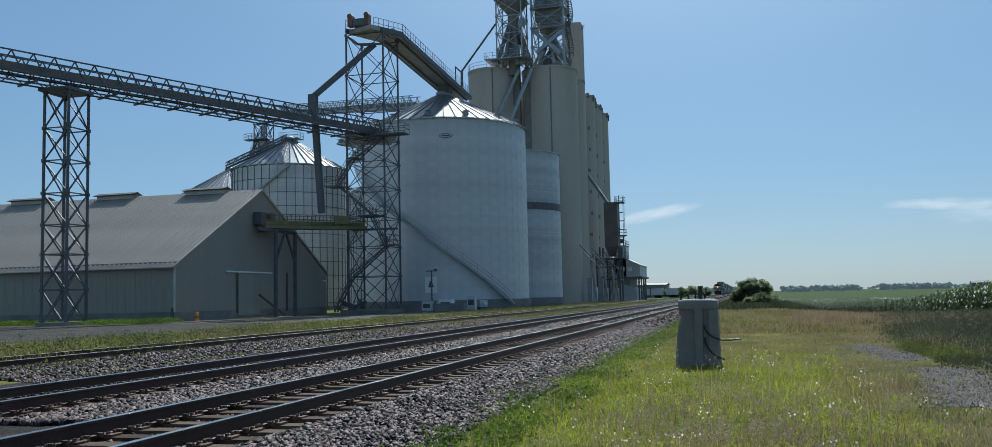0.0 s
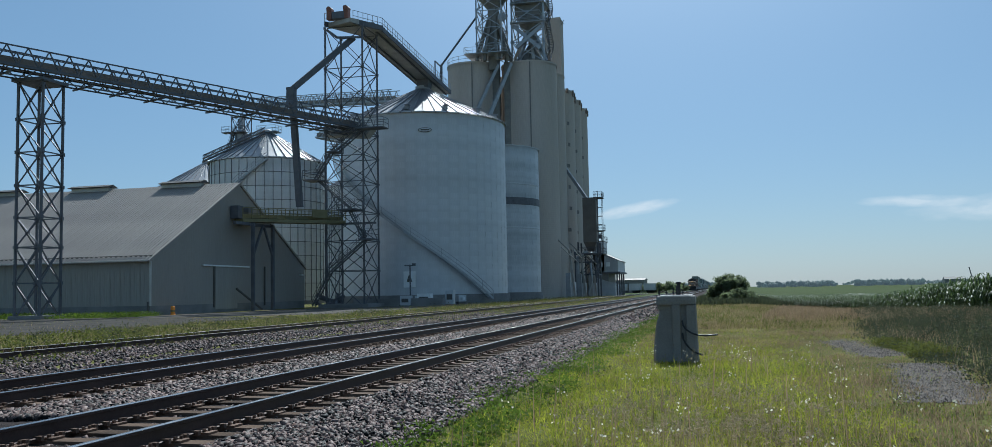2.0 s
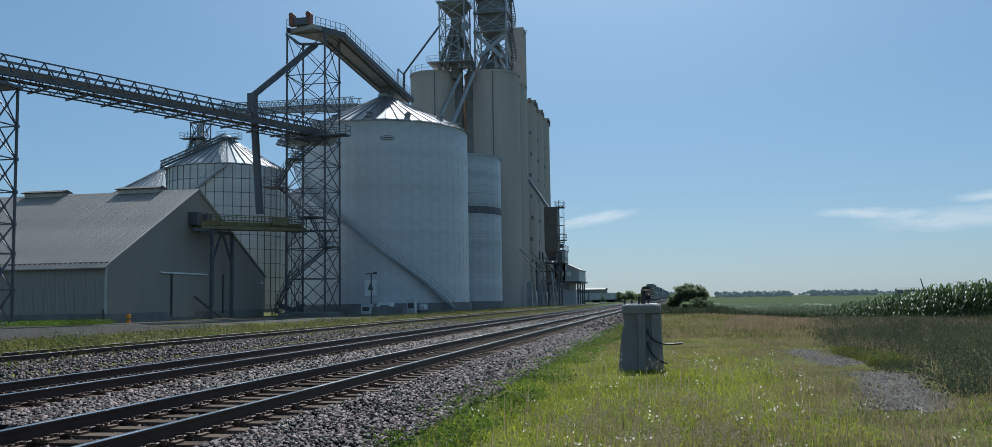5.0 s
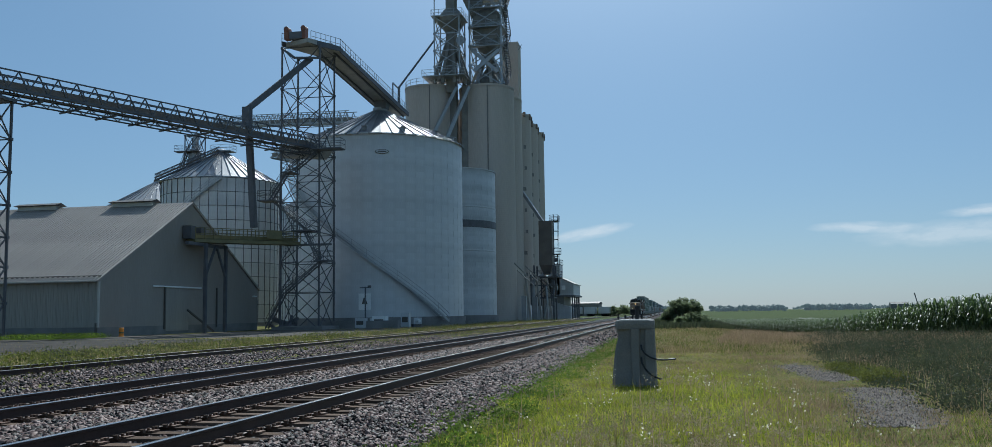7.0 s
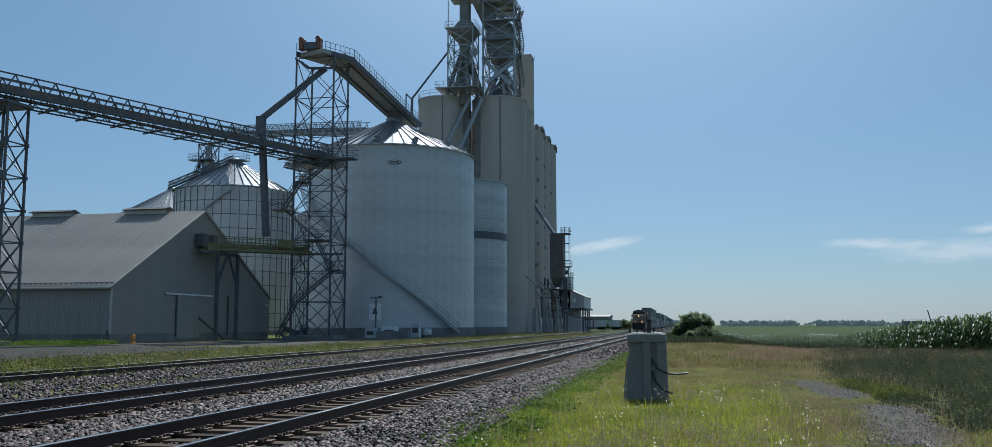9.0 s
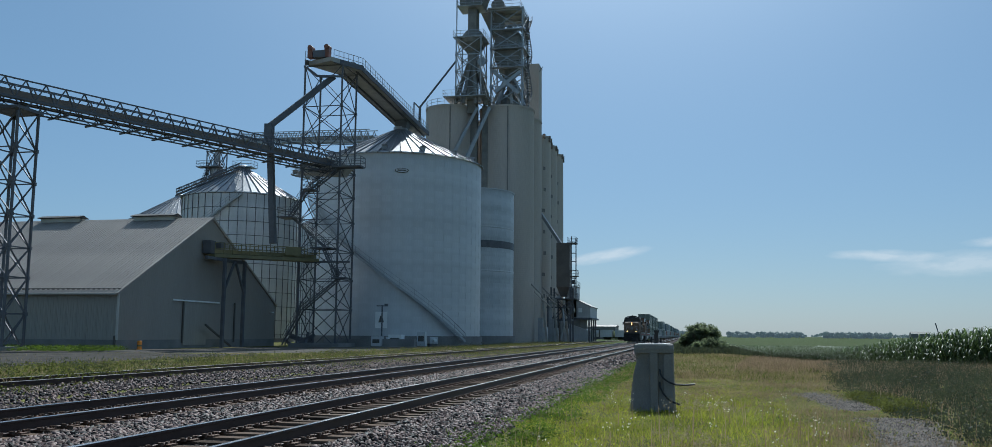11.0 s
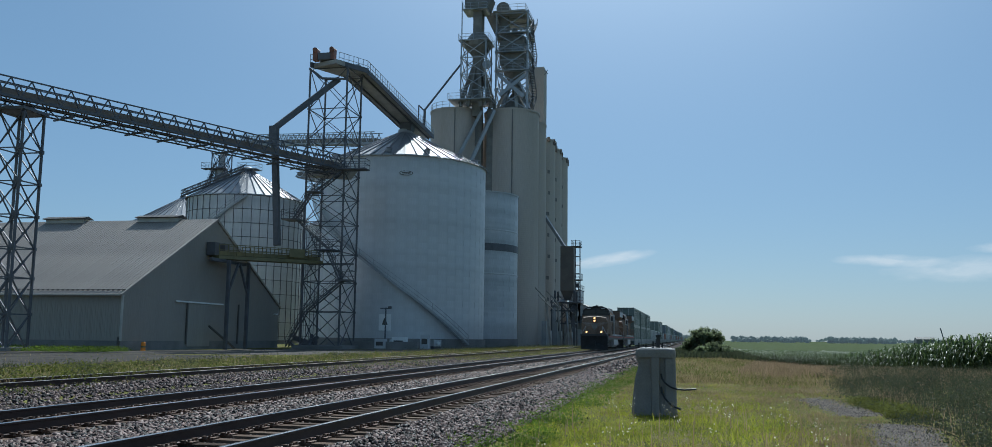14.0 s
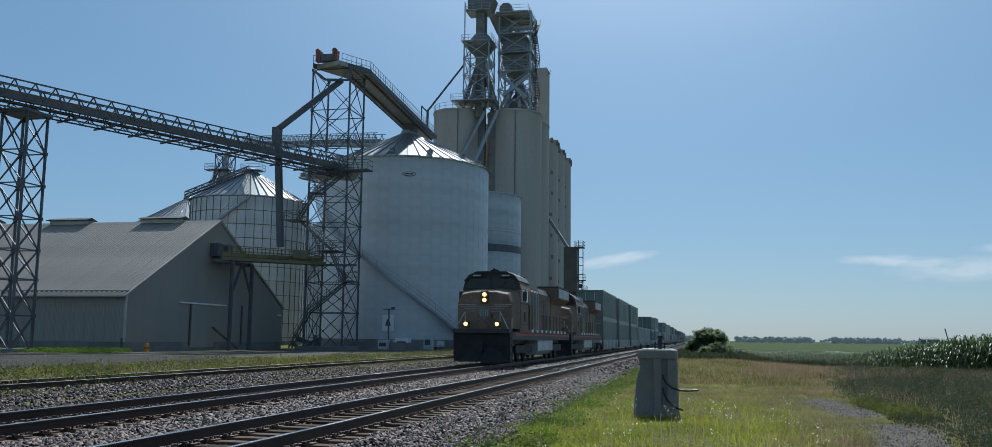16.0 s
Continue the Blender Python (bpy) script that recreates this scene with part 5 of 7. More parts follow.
    part("roof_unit", Shape().box((0, 4.9, 4.84), (1.1, 1.0, 0.12)), LOCO_ROOF, cab)
    # hood
    part("auxiliary_cabinet", Shape().prism([(-1.5, 1.62), (1.5, 1.62), (1.5, 3.9), (1.25, 4.15), (-1.25, 4.15), (-1.5, 3.9)], 5.72, 8.6, "y"), LOCO_YELLOW, w, "yellow equipment cabinet")
    for e in (-1, 1):
        for y in (6.3, 7.1, 7.9):
            part("cabinet_louvre", Shape().box((e * 1.51, y, 3.4), (0.03, 0.6, 0.7)), LOCO_GREY, w)
            part("cabinet_post", Shape().box((e * 1.53, y + 0.38, 2.9), (0.04, 0.06, 2.3)), LOCO_TANK, w)
    part("dynamic_brake_housing", Shape().prism([(-1.35, 4.1), (1.35, 4.1), (1.2, 4.7), (-1.2, 4.7)], 5.75, 9.2, "y"), LOCO_ROOF, w)
    hood = part("engine_hood", Shape().prism([(-0.95, 1.62), (0.95, 1.62), (0.95, 4.05), (0.7, 4.4), (-0.7, 4.4), (-0.95, 4.05)], 9.1, 16.2, "y"), LOCO_YELLOW, w, "yellow engine hood with doors")
    part("hood_roof", Shape().prism([(-0.98, 4.05), (-0.72, 4.44), (0.72, 4.44), (0.98, 4.05)], 9.1, 16.2, "y"), LOCO_ROOF, hood)
    for i in range(8):
        for e in (-1, 1):
            part("hood_door", Shape().box((e * 0.965, 9.6 + i * 0.85, 2.8), (0.03, 0.76, 1.9)), LOCO_GREY if i in (1, 2, 5) else LOCO_YELLOW, hood)
    part("exhaust_stack", Shape().box((0, 12.2, 4.62), (0.8, 1.4, 0.4)), BLACK, hood)
    part("radiator_cab", Shape().prism([(-1.0, 1.62), (1.0, 1.62), (1.0, 3.6), (1.52, 3.95), (1.52, 4.68), (-1.52, 4.68), (-1.52, 3.95), (-1.0, 3.6)], 16.2, 21.2, "y"), LOCO_YELLOW, w, "flared radiator section")
    part("radiator_roof", Shape().box((0, 18.7, 4.72), (3.1, 5.1, 0.1)), LOCO_ROOF, w)
    for e in (-1, 1):
        part("radiator_screen", Shape().box((e * 1.53, 18.7, 4.32), (0.04, 4.7, 0.6)), LOCO_TANK, w, "pale radiator screen")
        part("sill_stripe", Shape().box((e * 1.51, 11.5, 1.5), (0.03, 20.2, 0.1)), RED, w, "red sill stripe")
        h = Shape()
        rails(h, [Vector((e * 1.46, 5.9, 1.65)), Vector((e * 1.46, 21.5, 1.65))], 1.1, 1.45, 0.05, False)
        part("handrail", h, LOCO_YELLOW, w)
        part("walkway_edge", Shape().box((e * 1.3, 13.5, 1.66), (0.45, 16, 0.06)), LOCO_GREY, w)
        for i in range(9):
            part("sill_step", Shape().box((e * 1.53, 6.4 + i * 1.6, 1.72), (0.04, 0.5, 0.16)), WHITE, w)
    part("fuel_tank", Shape().prism([(-1.2, 0.35), (1.2, 0.35), (1.45, 0.6), (1.45, 1.2), (-1.45, 1.2), (-1.45, 0.6)], 8.6, 14.2, "y"), LOCO_TANK, w, "pale grey fuel tank")
    for y in (4.0, 15.6):
        tk = part("truck", Shape().box((1.05, y + 1.85, 0.72), (0.22, 4.9, 0.42)).box((-1.05, y + 1.85, 0.72), (0.22, 4.9, 0.42)).box((0, y + 1.85, 0.75), (1.9, 0.6, 0.3)), BLACK, w)
        for k in range(3):
            part("wheelset", Shape().tube((-0.82, y + k * 1.85, 0.53), (-0.68, y + k * 1.85, 0.53), 0.53, 20).tube((0.68, y + k * 1.85, 0.53), (0.82, y + k * 1.85, 0.53), 0.53, 20).tube((-0.7, y + k * 1.85, 0.53), (0.7, y + k * 1.85, 0.53), 0.09, 8), BLACK, tk)
    return w


def well_car():
    w = thing("well_car", "pale grey well car sitting low on the rails", "rail car", group="well cars")
    for e in (-1, 1):
        part("side_sill", Shape().prism([(e * 1.3, 0.35), (e * 1.42, 0.35), (e * 1.46, 1.25), (e * 1.3, 1.25)], 1.9, 18.1, "y"), WELL, w)
        for i in range(10):
            part("side_rib", Shape().box((e * 1.45, 2.6 + i * 1.65, 0.8), (0.08, 0.14, 0.85)), WELL, w)
    part("well_floor", Shape().box((0, 10, 0.4), (2.6, 16.2, 0.14)), BLACK, w)
    for y in (0.9, 19.1):
        part("end_platform", Shape().box((0, y, 1.1), (2.4, 1.9, 0.3)), WELL, w)
    tk = part("truck", Shape().box((1.0, 0.1, 0.5), (0.2, 2.4, 0.35)).box((-1.0, 0.1, 0.5), (0.2, 2.4, 0.35)), BLACK, w)
    for y in (-0.75, 0.95):
        part("wheelset", Shape().tube((-0.82, y, 0.46), (-0.68, y, 0.46), 0.46, 16).tube((0.68, y, 0.46), (0.82, y, 0.46), 0.46, 16).tube((-0.7, y, 0.46), (0.7, y, 0.46), 0.08, 8), BLACK, tk)
    return w


def container(material, length, high, label):
    c = thing("container", label, "container", group="stacked containers")
    s = Shape().box((0, length / 2, high / 2), (2.5, length - 0.1, high - 0.1))
    for i in range(int(length / 0.56)):
        for e in (-1, 1):
            s.box((e * 1.26, 0.4 + i * 0.56, high / 2), (0.05, 0.26, high - 0.45))
    part("body", s, material, c)
    fr = Shape()
    for e in (-1, 1):
        for z in (0.08, high - 0.08):
            fr.beam((e * 1.24, 0, z), (e * 1.24, length, z), 0.14)
        for y in (0.07, length - 0.07):
            fr.beam((e * 1.24, y, 0), (e * 1.24, y, high), 0.15)
    for y in (0.05, length - 0.05):
        for z in (0.08, high - 0.08):
            fr.beam((-1.24, y, z), (1.24, y, z), 0.13)
    part("corner_frame", fr, material, c)
    for e in (-1, 1):
        part("locking_bar", Shape().tube((e * 0.45, -0.03, 0.2), (e * 0.45, -0.03, high - 0.2), 0.03, 6), GALV_OLD, c)
    return c


def train_y(t):
    """How far along the track the leading locomotive's front is."""
    return float(np.interp(t, [0, 6.5, 9, 11.5, 12, 12.5, 13, 13.5, 14, 14.5, 15, 15.5, 16], [419, 276, 221, 158, 146.5, 135, 123.3, 111, 98.4, 85.5, 72.2, 58.3, 44.2]))


train = []
lead = locomotive("yellow and grey diesel locomotive with lit headlamps")
train.append((lead, 0.0, 0.0))
trail = copy_thing(lead, pose(0, 0, 0))
tagged(trail, "yellow and grey diesel locomotive coupled behind the first")
for o in trail.children_recursive:
    if o.data and o.data.materials and o.data.materials[0] == LAMP:
        o.data = o.data.copy()
        o.data.materials[0] = GLASS
train.append((trail, 22.6, 0.0))
kinds = [(GREEN_BOX, 16.15, 2.87, "dark green ribbed long freight container on a well car"), (GREY_BOX, 16.15, 2.87, "pale grey ribbed freight container"), (BLUE_BOX, 12.2, 2.6, "dull blue-grey corrugated freight container"), (RUST_BOX, 12.2, 2.6, "brown-red corrugated freight container"), (GREY_BOX, 12.2, 2.6, "pale corrugated freight container")]
box0 = [container(*k) for k in kinds]
used = [False] * len(kinds)
car0, car_used = well_car(), False
rngt = random.Random(8)
loads = [(0, 0), (0, 0), (0, 0), (1, None), (1, None), (2, 0), (0, 1), (4, None), (3, 2), (1, 0), (4, 4)] + [(rngt.randrange(5), rngt.choice([None, 0, 1, 2, 4])) for _ in range(22)]
off = 46.0
for lo, hi in loads:
    if car_used:
        c = copy_thing(car0, pose(0, 0, 0))
    else:
        c, car_used = car0, True
    train.append((c, off, 0.0))
    z = 0.5
    for k in (lo, hi):
        if k is None:
            continue
        if used[k]:
            b = copy_thing(box0[k], pose(0, 0, 0))
        else:
            b, used[k] = box0[k], True
        train.append((b, off + 10.0 - kinds[k][1] / 2, z))
        z += kinds[k][2]
    off += 19.6


# ---- vegetation and stones ----
def leafy(name, colour, through_, spread=0.45, rough=0.6, glass=0.5, spec=0.12):
    """A leaf surface that lets some light through, varied piece by piece."""
    m = bpy.data.materials.new(name)
    m.use_nodes = True
    nt = m.node_tree
    p, out = nt.nodes["Principled BSDF"], nt.nodes["Material Output"]
    geo = nt.nodes.new("ShaderNodeNewGeometry")
    n = nt.nodes.new("ShaderNodeTexNoise")
    n.inputs["Scale"].default_value, n.inputs["Detail"].default_value = 0.45, 4
    nt.links.new(geo.outputs["Position"], n.inputs["Vector"])
    add = nt.nodes.new("ShaderNodeMath")
    add.operation = "MULTIPLY_ADD"
    nt.links.new(geo.outputs["Random Per Island"], add.inputs[0])
    add.inputs[1].default_value = spread
    nt.links.new(n.outputs["Fac"], add.inputs[2])
    cols = []
    for c in (colour, through_):
        r = nt.nodes.new("ShaderNodeValToRGB")
        r.color_ramp.elements[0].position, r.color_ramp.elements[1].position = 0.35, 0.95
        r.color_ramp.elements[0].color = (*[v * 0.55 for v in c[0]], 1)
        r.color_ramp.elements[1].color = (*c[1], 1)
        nt.links.new(add.outputs[0], r.inputs[0])
        cols.append(r)
    nt.links.new(cols[0].outputs[0], p.inputs["Base Color"])
    p.inputs["Roughness"].default_value = rough
    p.inputs["Specular IOR Level"].default_value = spec
    t = nt.nodes.new("ShaderNodeBsdfTranslucent")
    nt.links.new(cols[1].outputs[0], t.inputs[0])
    mix = nt.nodes.new("ShaderNodeMixShader")
    mix.inputs[0].default_value = glass
    nt.links.new(p.outputs[0], mix.inputs[1])
    nt.links.new(t.outputs[0], mix.inputs[2])
    nt.links.new(mix.outputs[0], out.inputs["Surface"])
    return m


GRASS = leafy("fresh_grass", ((0.12, 0.13, 0.02), (0.26, 0.25, 0.045)), ((0.22, 0.28, 0.028), (0.47, 0.48, 0.055)), glass=0.6)
GRASS_DARK = leafy("coarse_green_weeds", ((0.04, 0.07, 0.015), (0.09, 0.13, 0.03)), ((0.08, 0.15, 0.015), (0.18, 0.26, 0.035)))
SIDING = leafy("muted_siding_grass", ((0.06, 0.07, 0.02), (0.12, 0.125, 0.04)), ((0.09, 0.115, 0.022), (0.19, 0.20, 0.045)))
DRY = leafy("dry_tan_grass", ((0.20, 0.155, 0.085), (0.36, 0.28, 0.17)), ((0.21, 0.16, 0.08), (0.40, 0.30, 0.16)), glass=0.5)
RUSSET = leafy("russet_seeding_grass", ((0.24, 0.155, 0.10), (0.40, 0.29, 0.20)), ((0.22, 0.155, 0.09), (0.40, 0.29, 0.18)), glass=0.5)
WEED = leafy("olive_weeds", ((0.065, 0.075, 0.048), (0.115, 0.12, 0.078)), ((0.06, 0.075, 0.04), (0.115, 0.13, 0.065)), spread=0.25, glass=0.4)
CORN = leafy("corn_leaf", ((0.05, 0.08, 0.035), (0.11, 0.14, 0.065)), ((0.07, 0.12, 0.035), (0.13, 0.19, 0.06)), 0.6, 0.45, 0.4, 0.2)
LEAF = leafy("shrub_leaf", ((0.11, 0.135, 0.085), (0.18, 0.21, 0.13)), ((0.24, 0.29, 0.15), (0.36, 0.42, 0.22)), 0.3, 0.6, 0.6, 0.15)
LEAF_PALE = leafy("willow_leaf", ((0.10, 0.12, 0.075), (0.16, 0.18, 0.11)), ((0.18, 0.22, 0.11), (0.28, 0.33, 0.17)), 0.3, 0.6, 0.6, 0.15)
PETAL = leafy("white_umbel", ((0.55, 0.48, 0.34), (0.8, 0.73, 0.55)), ((0.55, 0.50, 0.38), (0.85, 0.8, 0.66)), 0.4, 0.7, 0.6)
STONE = mat("crushed_granite_stone", (0.098, 0.066, 0.057), 0.62, 0, 0.62, 3.0, 30, 0.25, 0.01, island=1.3, spec=0.2)
BARK = mat("grey_bark", (0.12, 0.10, 0.08), 0.9, 0, 0.3, 3, 30, 0.5, 0.02)
RG = np.random.default_rng(11)


def fast(name, v, tri, material, smooth=False):
    """A mesh from arrays of corners and triangles."""
    me = bpy.data.meshes.new(name)
    me.vertices.add(len(v))
    me.vertices.foreach_set("co", np.asarray(v, np.float32).ravel())
    me.loops.add(len(tri) * 3)
    me.loops.foreach_set("vertex_index", np.asarray(tri, np.int32).ravel())
    me.polygons.add(len(tri))
    me.polygons.foreach_set("loop_start", np.arange(0, len(tri) * 3, 3, dtype=np.int32))
    me.update(calc_edges=True)
    me.materials.append(material)
    return me


def blades(name, label, category, material, x, y, h, width, lean=0.35, zoff=-0.02, z=None):
    """Bent, tapering blades rooted at the given places."""
    n = len(x)
    a, b = RG.uniform(0, 2 * np.pi, n), RG.uniform(0, 2 * np.pi, n)
    zz = (ground_z(x, y) if z is None else z) + zoff
    base = np.stack([x, y, zz], 1)
    s = np.stack([np.cos(a), np.sin(a), 0 * a], 1) * (width * RG.uniform(0.6, 1.3, n))[:, None] / 2
    l = lean * RG.uniform(0.2, 1.3, n) * h
    d = np.stack([np.cos(b) * l, np.sin(b) * l, 0 * b], 1)
    up = np.stack([0 * h, 0 * h, h], 1)
    mid = base + up * 0.6 + d * 0.35
    v = np.stack([base - s, base + s, mid - s * 0.7, mid + s * 0.7, base + up * 0.97 + d], 1).reshape(-1, 3)
    k = (np.arange(n) * 5)[:, None, None]
    tri = (np.array([[0, 1, 3], [0, 3, 2], [2, 3, 4]])[None] + k).reshape(-1, 3)
    ob = new(name, fast(name, v, tri, material))
    return tagged(ob, label, category, kind="stuff")


def scatter(n, xa, xb, ya, yb, near=1.0, clump=0.0, cell=1.0):
    """Places in a strip, denser towards its start; clump thins them between tufts."""
    f = RG.uniform(0, 1, n) ** near
    y = ya + (yb - ya) * f
    x = xa + (xb - xa) * RG.uniform(0, 1, n)
    if clump:
        k = 0.5 + 0.5 * np.sin(x * 5.1 / cell + 1.7 * np.sin(y * 2.3 / cell)) * np.sin(y * 4.3 / cell + 1.3 * np.sin(x * 3.1 / cell))
        ok = k > clump * RG.uniform(0, 1, n)
        x, y = x[ok], y[ok]
    return x, y


def patch(x, y, s=1.0, o=0.0):
    return 0.5 + 0.25 * np.sin(x * 0.9 * s + o + 1.3 * np.sin(y * 0.31 * s)) + 0.25 * np.sin(y * 0.43 * s + 2 * o + np.sin(x * 1.7 * s))


def leaves(name, label, category, material, x, y, h, size, per=6, spread=0.08, low=0.05):
    """Low tangles of small leaves held at all angles round the given places."""
    n = len(x) * per
    px_, py_, hh_ = np.repeat(x, per) + RG.normal(0, spread, n), np.repeat(y, per) + RG.normal(0, spread, n), np.repeat(h, per)
    c = np.stack([px_, py_, ground_z(px_, py_) + hh_ * RG.uniform(low, 1.0, n) ** 0.8], 1)
    d1, d2 = RG.normal(size=(n, 3)), RG.normal(size=(n, 3))
    sz = size * RG.uniform(0.6, 1.4, n)
    d1 *= (sz / np.linalg.norm(d1, axis=1))[:, None]
    d2 *= (0.5 * sz / np.linalg.norm(d2, axis=1))[:, None]
    v = np.stack([c - d1, c + d2, c + d1, c - d2], 1).reshape(-1, 3)
    tri = (np.array([[0, 1, 2], [0, 2, 3]])[None] + (np.arange(n) * 4)[:, None, None]).reshape(-1, 3)
    return tagged(new(name, fast(name, v, tri, material)), label, category, kind="stuff")


def path_x(y):
    """The line of the worn wheel track."""
    return np.interp(y, [12, 16.5, 20.5, 25, 30, 34], [2.7, 3.35, 3.95, 4.05, 3.75, 3.4])


def weed_x(y):
    """Where the tall weeds begin."""
    return np.interp(y, [10, 16.8, 18.5, 20.5, 24, 30, 34, 40, 62], [5.4, 4.75, 4.45, 4.5, 4.85, 5.05, 5.0, 5.5, 8.3])


def on_path(x, y):
    c = path_x(y) + 0.2 * (y < 22)
    w_ = np.where(y < 22, 0.62 * np.sin(np.clip((y - 14.6) / 7.4, 0, 1) * np.pi) ** 0.6 + 0.14 * np.sin(y * 2.6), 0.3 + 0.15 * np.sin(y * 1.8)) * RG.uniform(0.6, 1.3, len(x))
    return (np.abs(x - c) < w_) & (((y > 14.6) & (y < 22.0)) | ((y > 24.4) & (y < 31))) & (RG.uniform(0, 1, len(x)) < 0.72)


# verge beside the main line
x, y = scatter(250000, -4.0, 5.4, 7.5, 46, 1.75)
edge = -3.3 + 0.35 * np.sin(y * 0.9) + 0.25 * np.sin(y * 2.3)
keep = (x > edge) & ~on_path(x, y) & (x < weed_x(y) + 0.5) & (RG.uniform(0, 1, len(x)) < 1.1 - 0.35 * ss(1.2, 3.0, x))
x, y = x[keep], y[keep]
p, p2, p3 = patch(x, y), patch(x, y, 3.1, 0.7), patch(x, y, 7.0, 1.9)
lush = ss(2.3, 1.1, x + 0.5 * np.sin(y * 0.8)) * ss(30, 21, y + 1.5 * np.sin(x * 1.3))
dry = RG.uniform(0, 1, len(x)) < 0.04 + 0.70 * (1 - lush) * (0.55 + 0.6 * patch(x, y, 2.3, 2.0)) + 0.15 * ss(0.6, 0.8, p2) * lush
h = RG.uniform(0.03, 0.11, len(x)) * (0.4 + 0.5 * p + 0.9 * p3 * p2)
short = RG.uniform(0, 1, len(x)) < 0.22 + 0.35 * ss(0.8, 3.0, x)
for pick, name, label, material, f in ((~dry & ~short, "verge_grass", "bright sunlit short green grass on the verge", GRASS, 1.0), (~dry & short, "verge_grass", "darker green blades low in the verge", GRASS_DARK, 0.9), (dry & ~short, "dry_grass", "dry tan grass mixed through the verge", DRY, 1.1), (dry & short, "dry_grass", "brownish withered grass in the verge", RUSSET, 1.2)):
    blades(name, label, "grass", material, x[pick], y[pick], h[pick] * f, 0.011, 0.9)
x, y = scatter(15000, -3.2, 2.2, 8, 26, 1.5, 1.9, 1.1)
k = ~on_path(x, y)
blades("tall_grass", "taller tufts of yellow-green grass", "grass", GRASS, x[k], y[k], RG.uniform(0.10, 0.28, k.sum()), 0.009, 0.7)
x, y = scatter(11000, -3.1, 2.4, 8, 30, 1.5, 1.5, 1.9)
k = ~on_path(x, y)
leaves("clover", "low bright clover leaves among the grass", "weeds", GRASS, x[k], y[k], RG.uniform(0.03, 0.13, k.sum()), 0.018, 4, 0.06)
x, y = scatter(15000, -4.6, -2.5, 7.5, 60, 1.6, 1.9, 1.5)
k = (x > -4.15 + 0.45 * np.sin(y * 0.7) + 0.25 * np.sin(y * 2.6 + 1))
leaves("edge_weeds", "dark leafy weeds creeping over the ballast edge", "weeds", GRASS_DARK, x[k], y[k], RG.uniform(0.04, 0.22, k.sum()), 0.028, 9, 0.07)
x, y = scatter(45000, -3.4, 9, 40, 130, 1.4)
d = RG.uniform(0, 1, len(x)) < 0.62 + 0.2 * np.sin(x + 0.2 * y)
blades("dry_grass", "dry tan grass further along the verge", "grass", DRY, x[d], y[d], RG.uniform(0.08, 0.25, d.sum()), 0.02, 0.6)
blades("verge_grass", "green grass further along the verge", "grass", SIDING, x[~d], y[~d], RG.uniform(0.08, 0.25, (~d).sum()), 0.022, 0.6)
# rough strip before the corn
x, y = scatter(36000, 3.8, 17, 12, 66, 1.3, 0.7, 1.7)
k = x > weed_x(y) + 0.35 * np.sin(y * 1.3 + 1) + RG.normal(0, 0.25, len(x))
x, y = x[k], y[k]
q = patch(x, y, 0.8, 1.0)
hh = RG.uniform(0.2, 0.62, len(x)) * (0.5 + 0.5 * q + 0.4 * patch(x, y, 2.2, 0.3)) * (0.5 + 0.5 * ss(0.0, 1.2, x - weed_x(y)))
leaves("tall_weeds", "dark olive leafy weeds beside the cornfield", "weeds", WEED, x, y, hh, 0.034, 8, 0.12)
k = RG.uniform(0, 1, len(x)) < 0.55
blades("weed_stalks", "stiff stalks of the tall olive weeds", "weeds", WEED, x[k], y[k], hh[k] * 1.25, 0.016, 0.5)
x, y = scatter(42000, 4.4, 17, 13, 60, 1.3, 1.1, 2.4)
k = (x > weed_x(y) + 0.2) & (RG.uniform(0, 1, len(x)) < 0.25 + 0.75 * ss(0.5, 0.7, patch(x, y, 1.1, 4.0)))
blades("seeding_grass", "dull russet seeding grass among the weeds", "grass", RUSSET, x[k], y[k], RG.uniform(0.25, 0.6, k.sum()), 0.009, 0.5)
x, y = scatter(2200, 4.6, 5.6, 23.5, 30, 1.0)
leaves("green_weeds", "brighter green weed patch beside the wheel track", "weeds", SIDING, x, y, RG.uniform(0.06, 0.22, len(x)), 0.035, 7, 0.08)
x, y = scatter(46000, 1.2, 22, 38, 78, 1.0, 0.7, 3)
c = np.interp(y, [38, 46, 66, 78], [5.5, 1.8, 3.6, 5.0])
edge = np.interp(y, [40, 61, 98], [24.0, 16.6, 14.8])
k = (x > c) & (x < edge - 0.3) & ((y > 44 + 0.8 * np.maximum(0, 9 - x)) | (x > edge - 6.0))
blades("seeding_grass", "russet seeding grass before the corn", "grass", RUSSET, x[k], y[k], RG.uniform(0.25, 0.55, k.sum()), 0.018, 0.5)
x, y = scatter(14000, -2.5, 7, 92, 150, 1.0)
blades("tall_weeds", "green weeds round the shrubs", "weeds", WEED, x, y, RG.uniform(0.25, 0.8, len(x)), 0.10, 0.6)
# weeds along the siding and yard
x, y = scatter(9000, -18.0, -13.4, 10, 175, 1.5, 1.9, 5)
k = (x < -16.2 + 1.4 * np.sin(y * 0.16)) | (y > 60)
x, y = x[k], y[k]
leaves("siding_weeds", "low yellow-green weeds between main line and siding", "weeds", SIDING, x, y, RG.uniform(0.04, 0.2, len(x)), 0.045, 6, 0.16)
x, y = scatter(40000, -18.0, -14.0, 10, 175, 1.5, 1.6, 3)
k = (x < -15.8 + 1.4 * np.sin(y * 0.16)) | (y > 60)
x, y = x[k], y[k]
d = RG.uniform(0, 1, len(x)) < 0.3 + 0.4 * patch(x, y, 0.5)
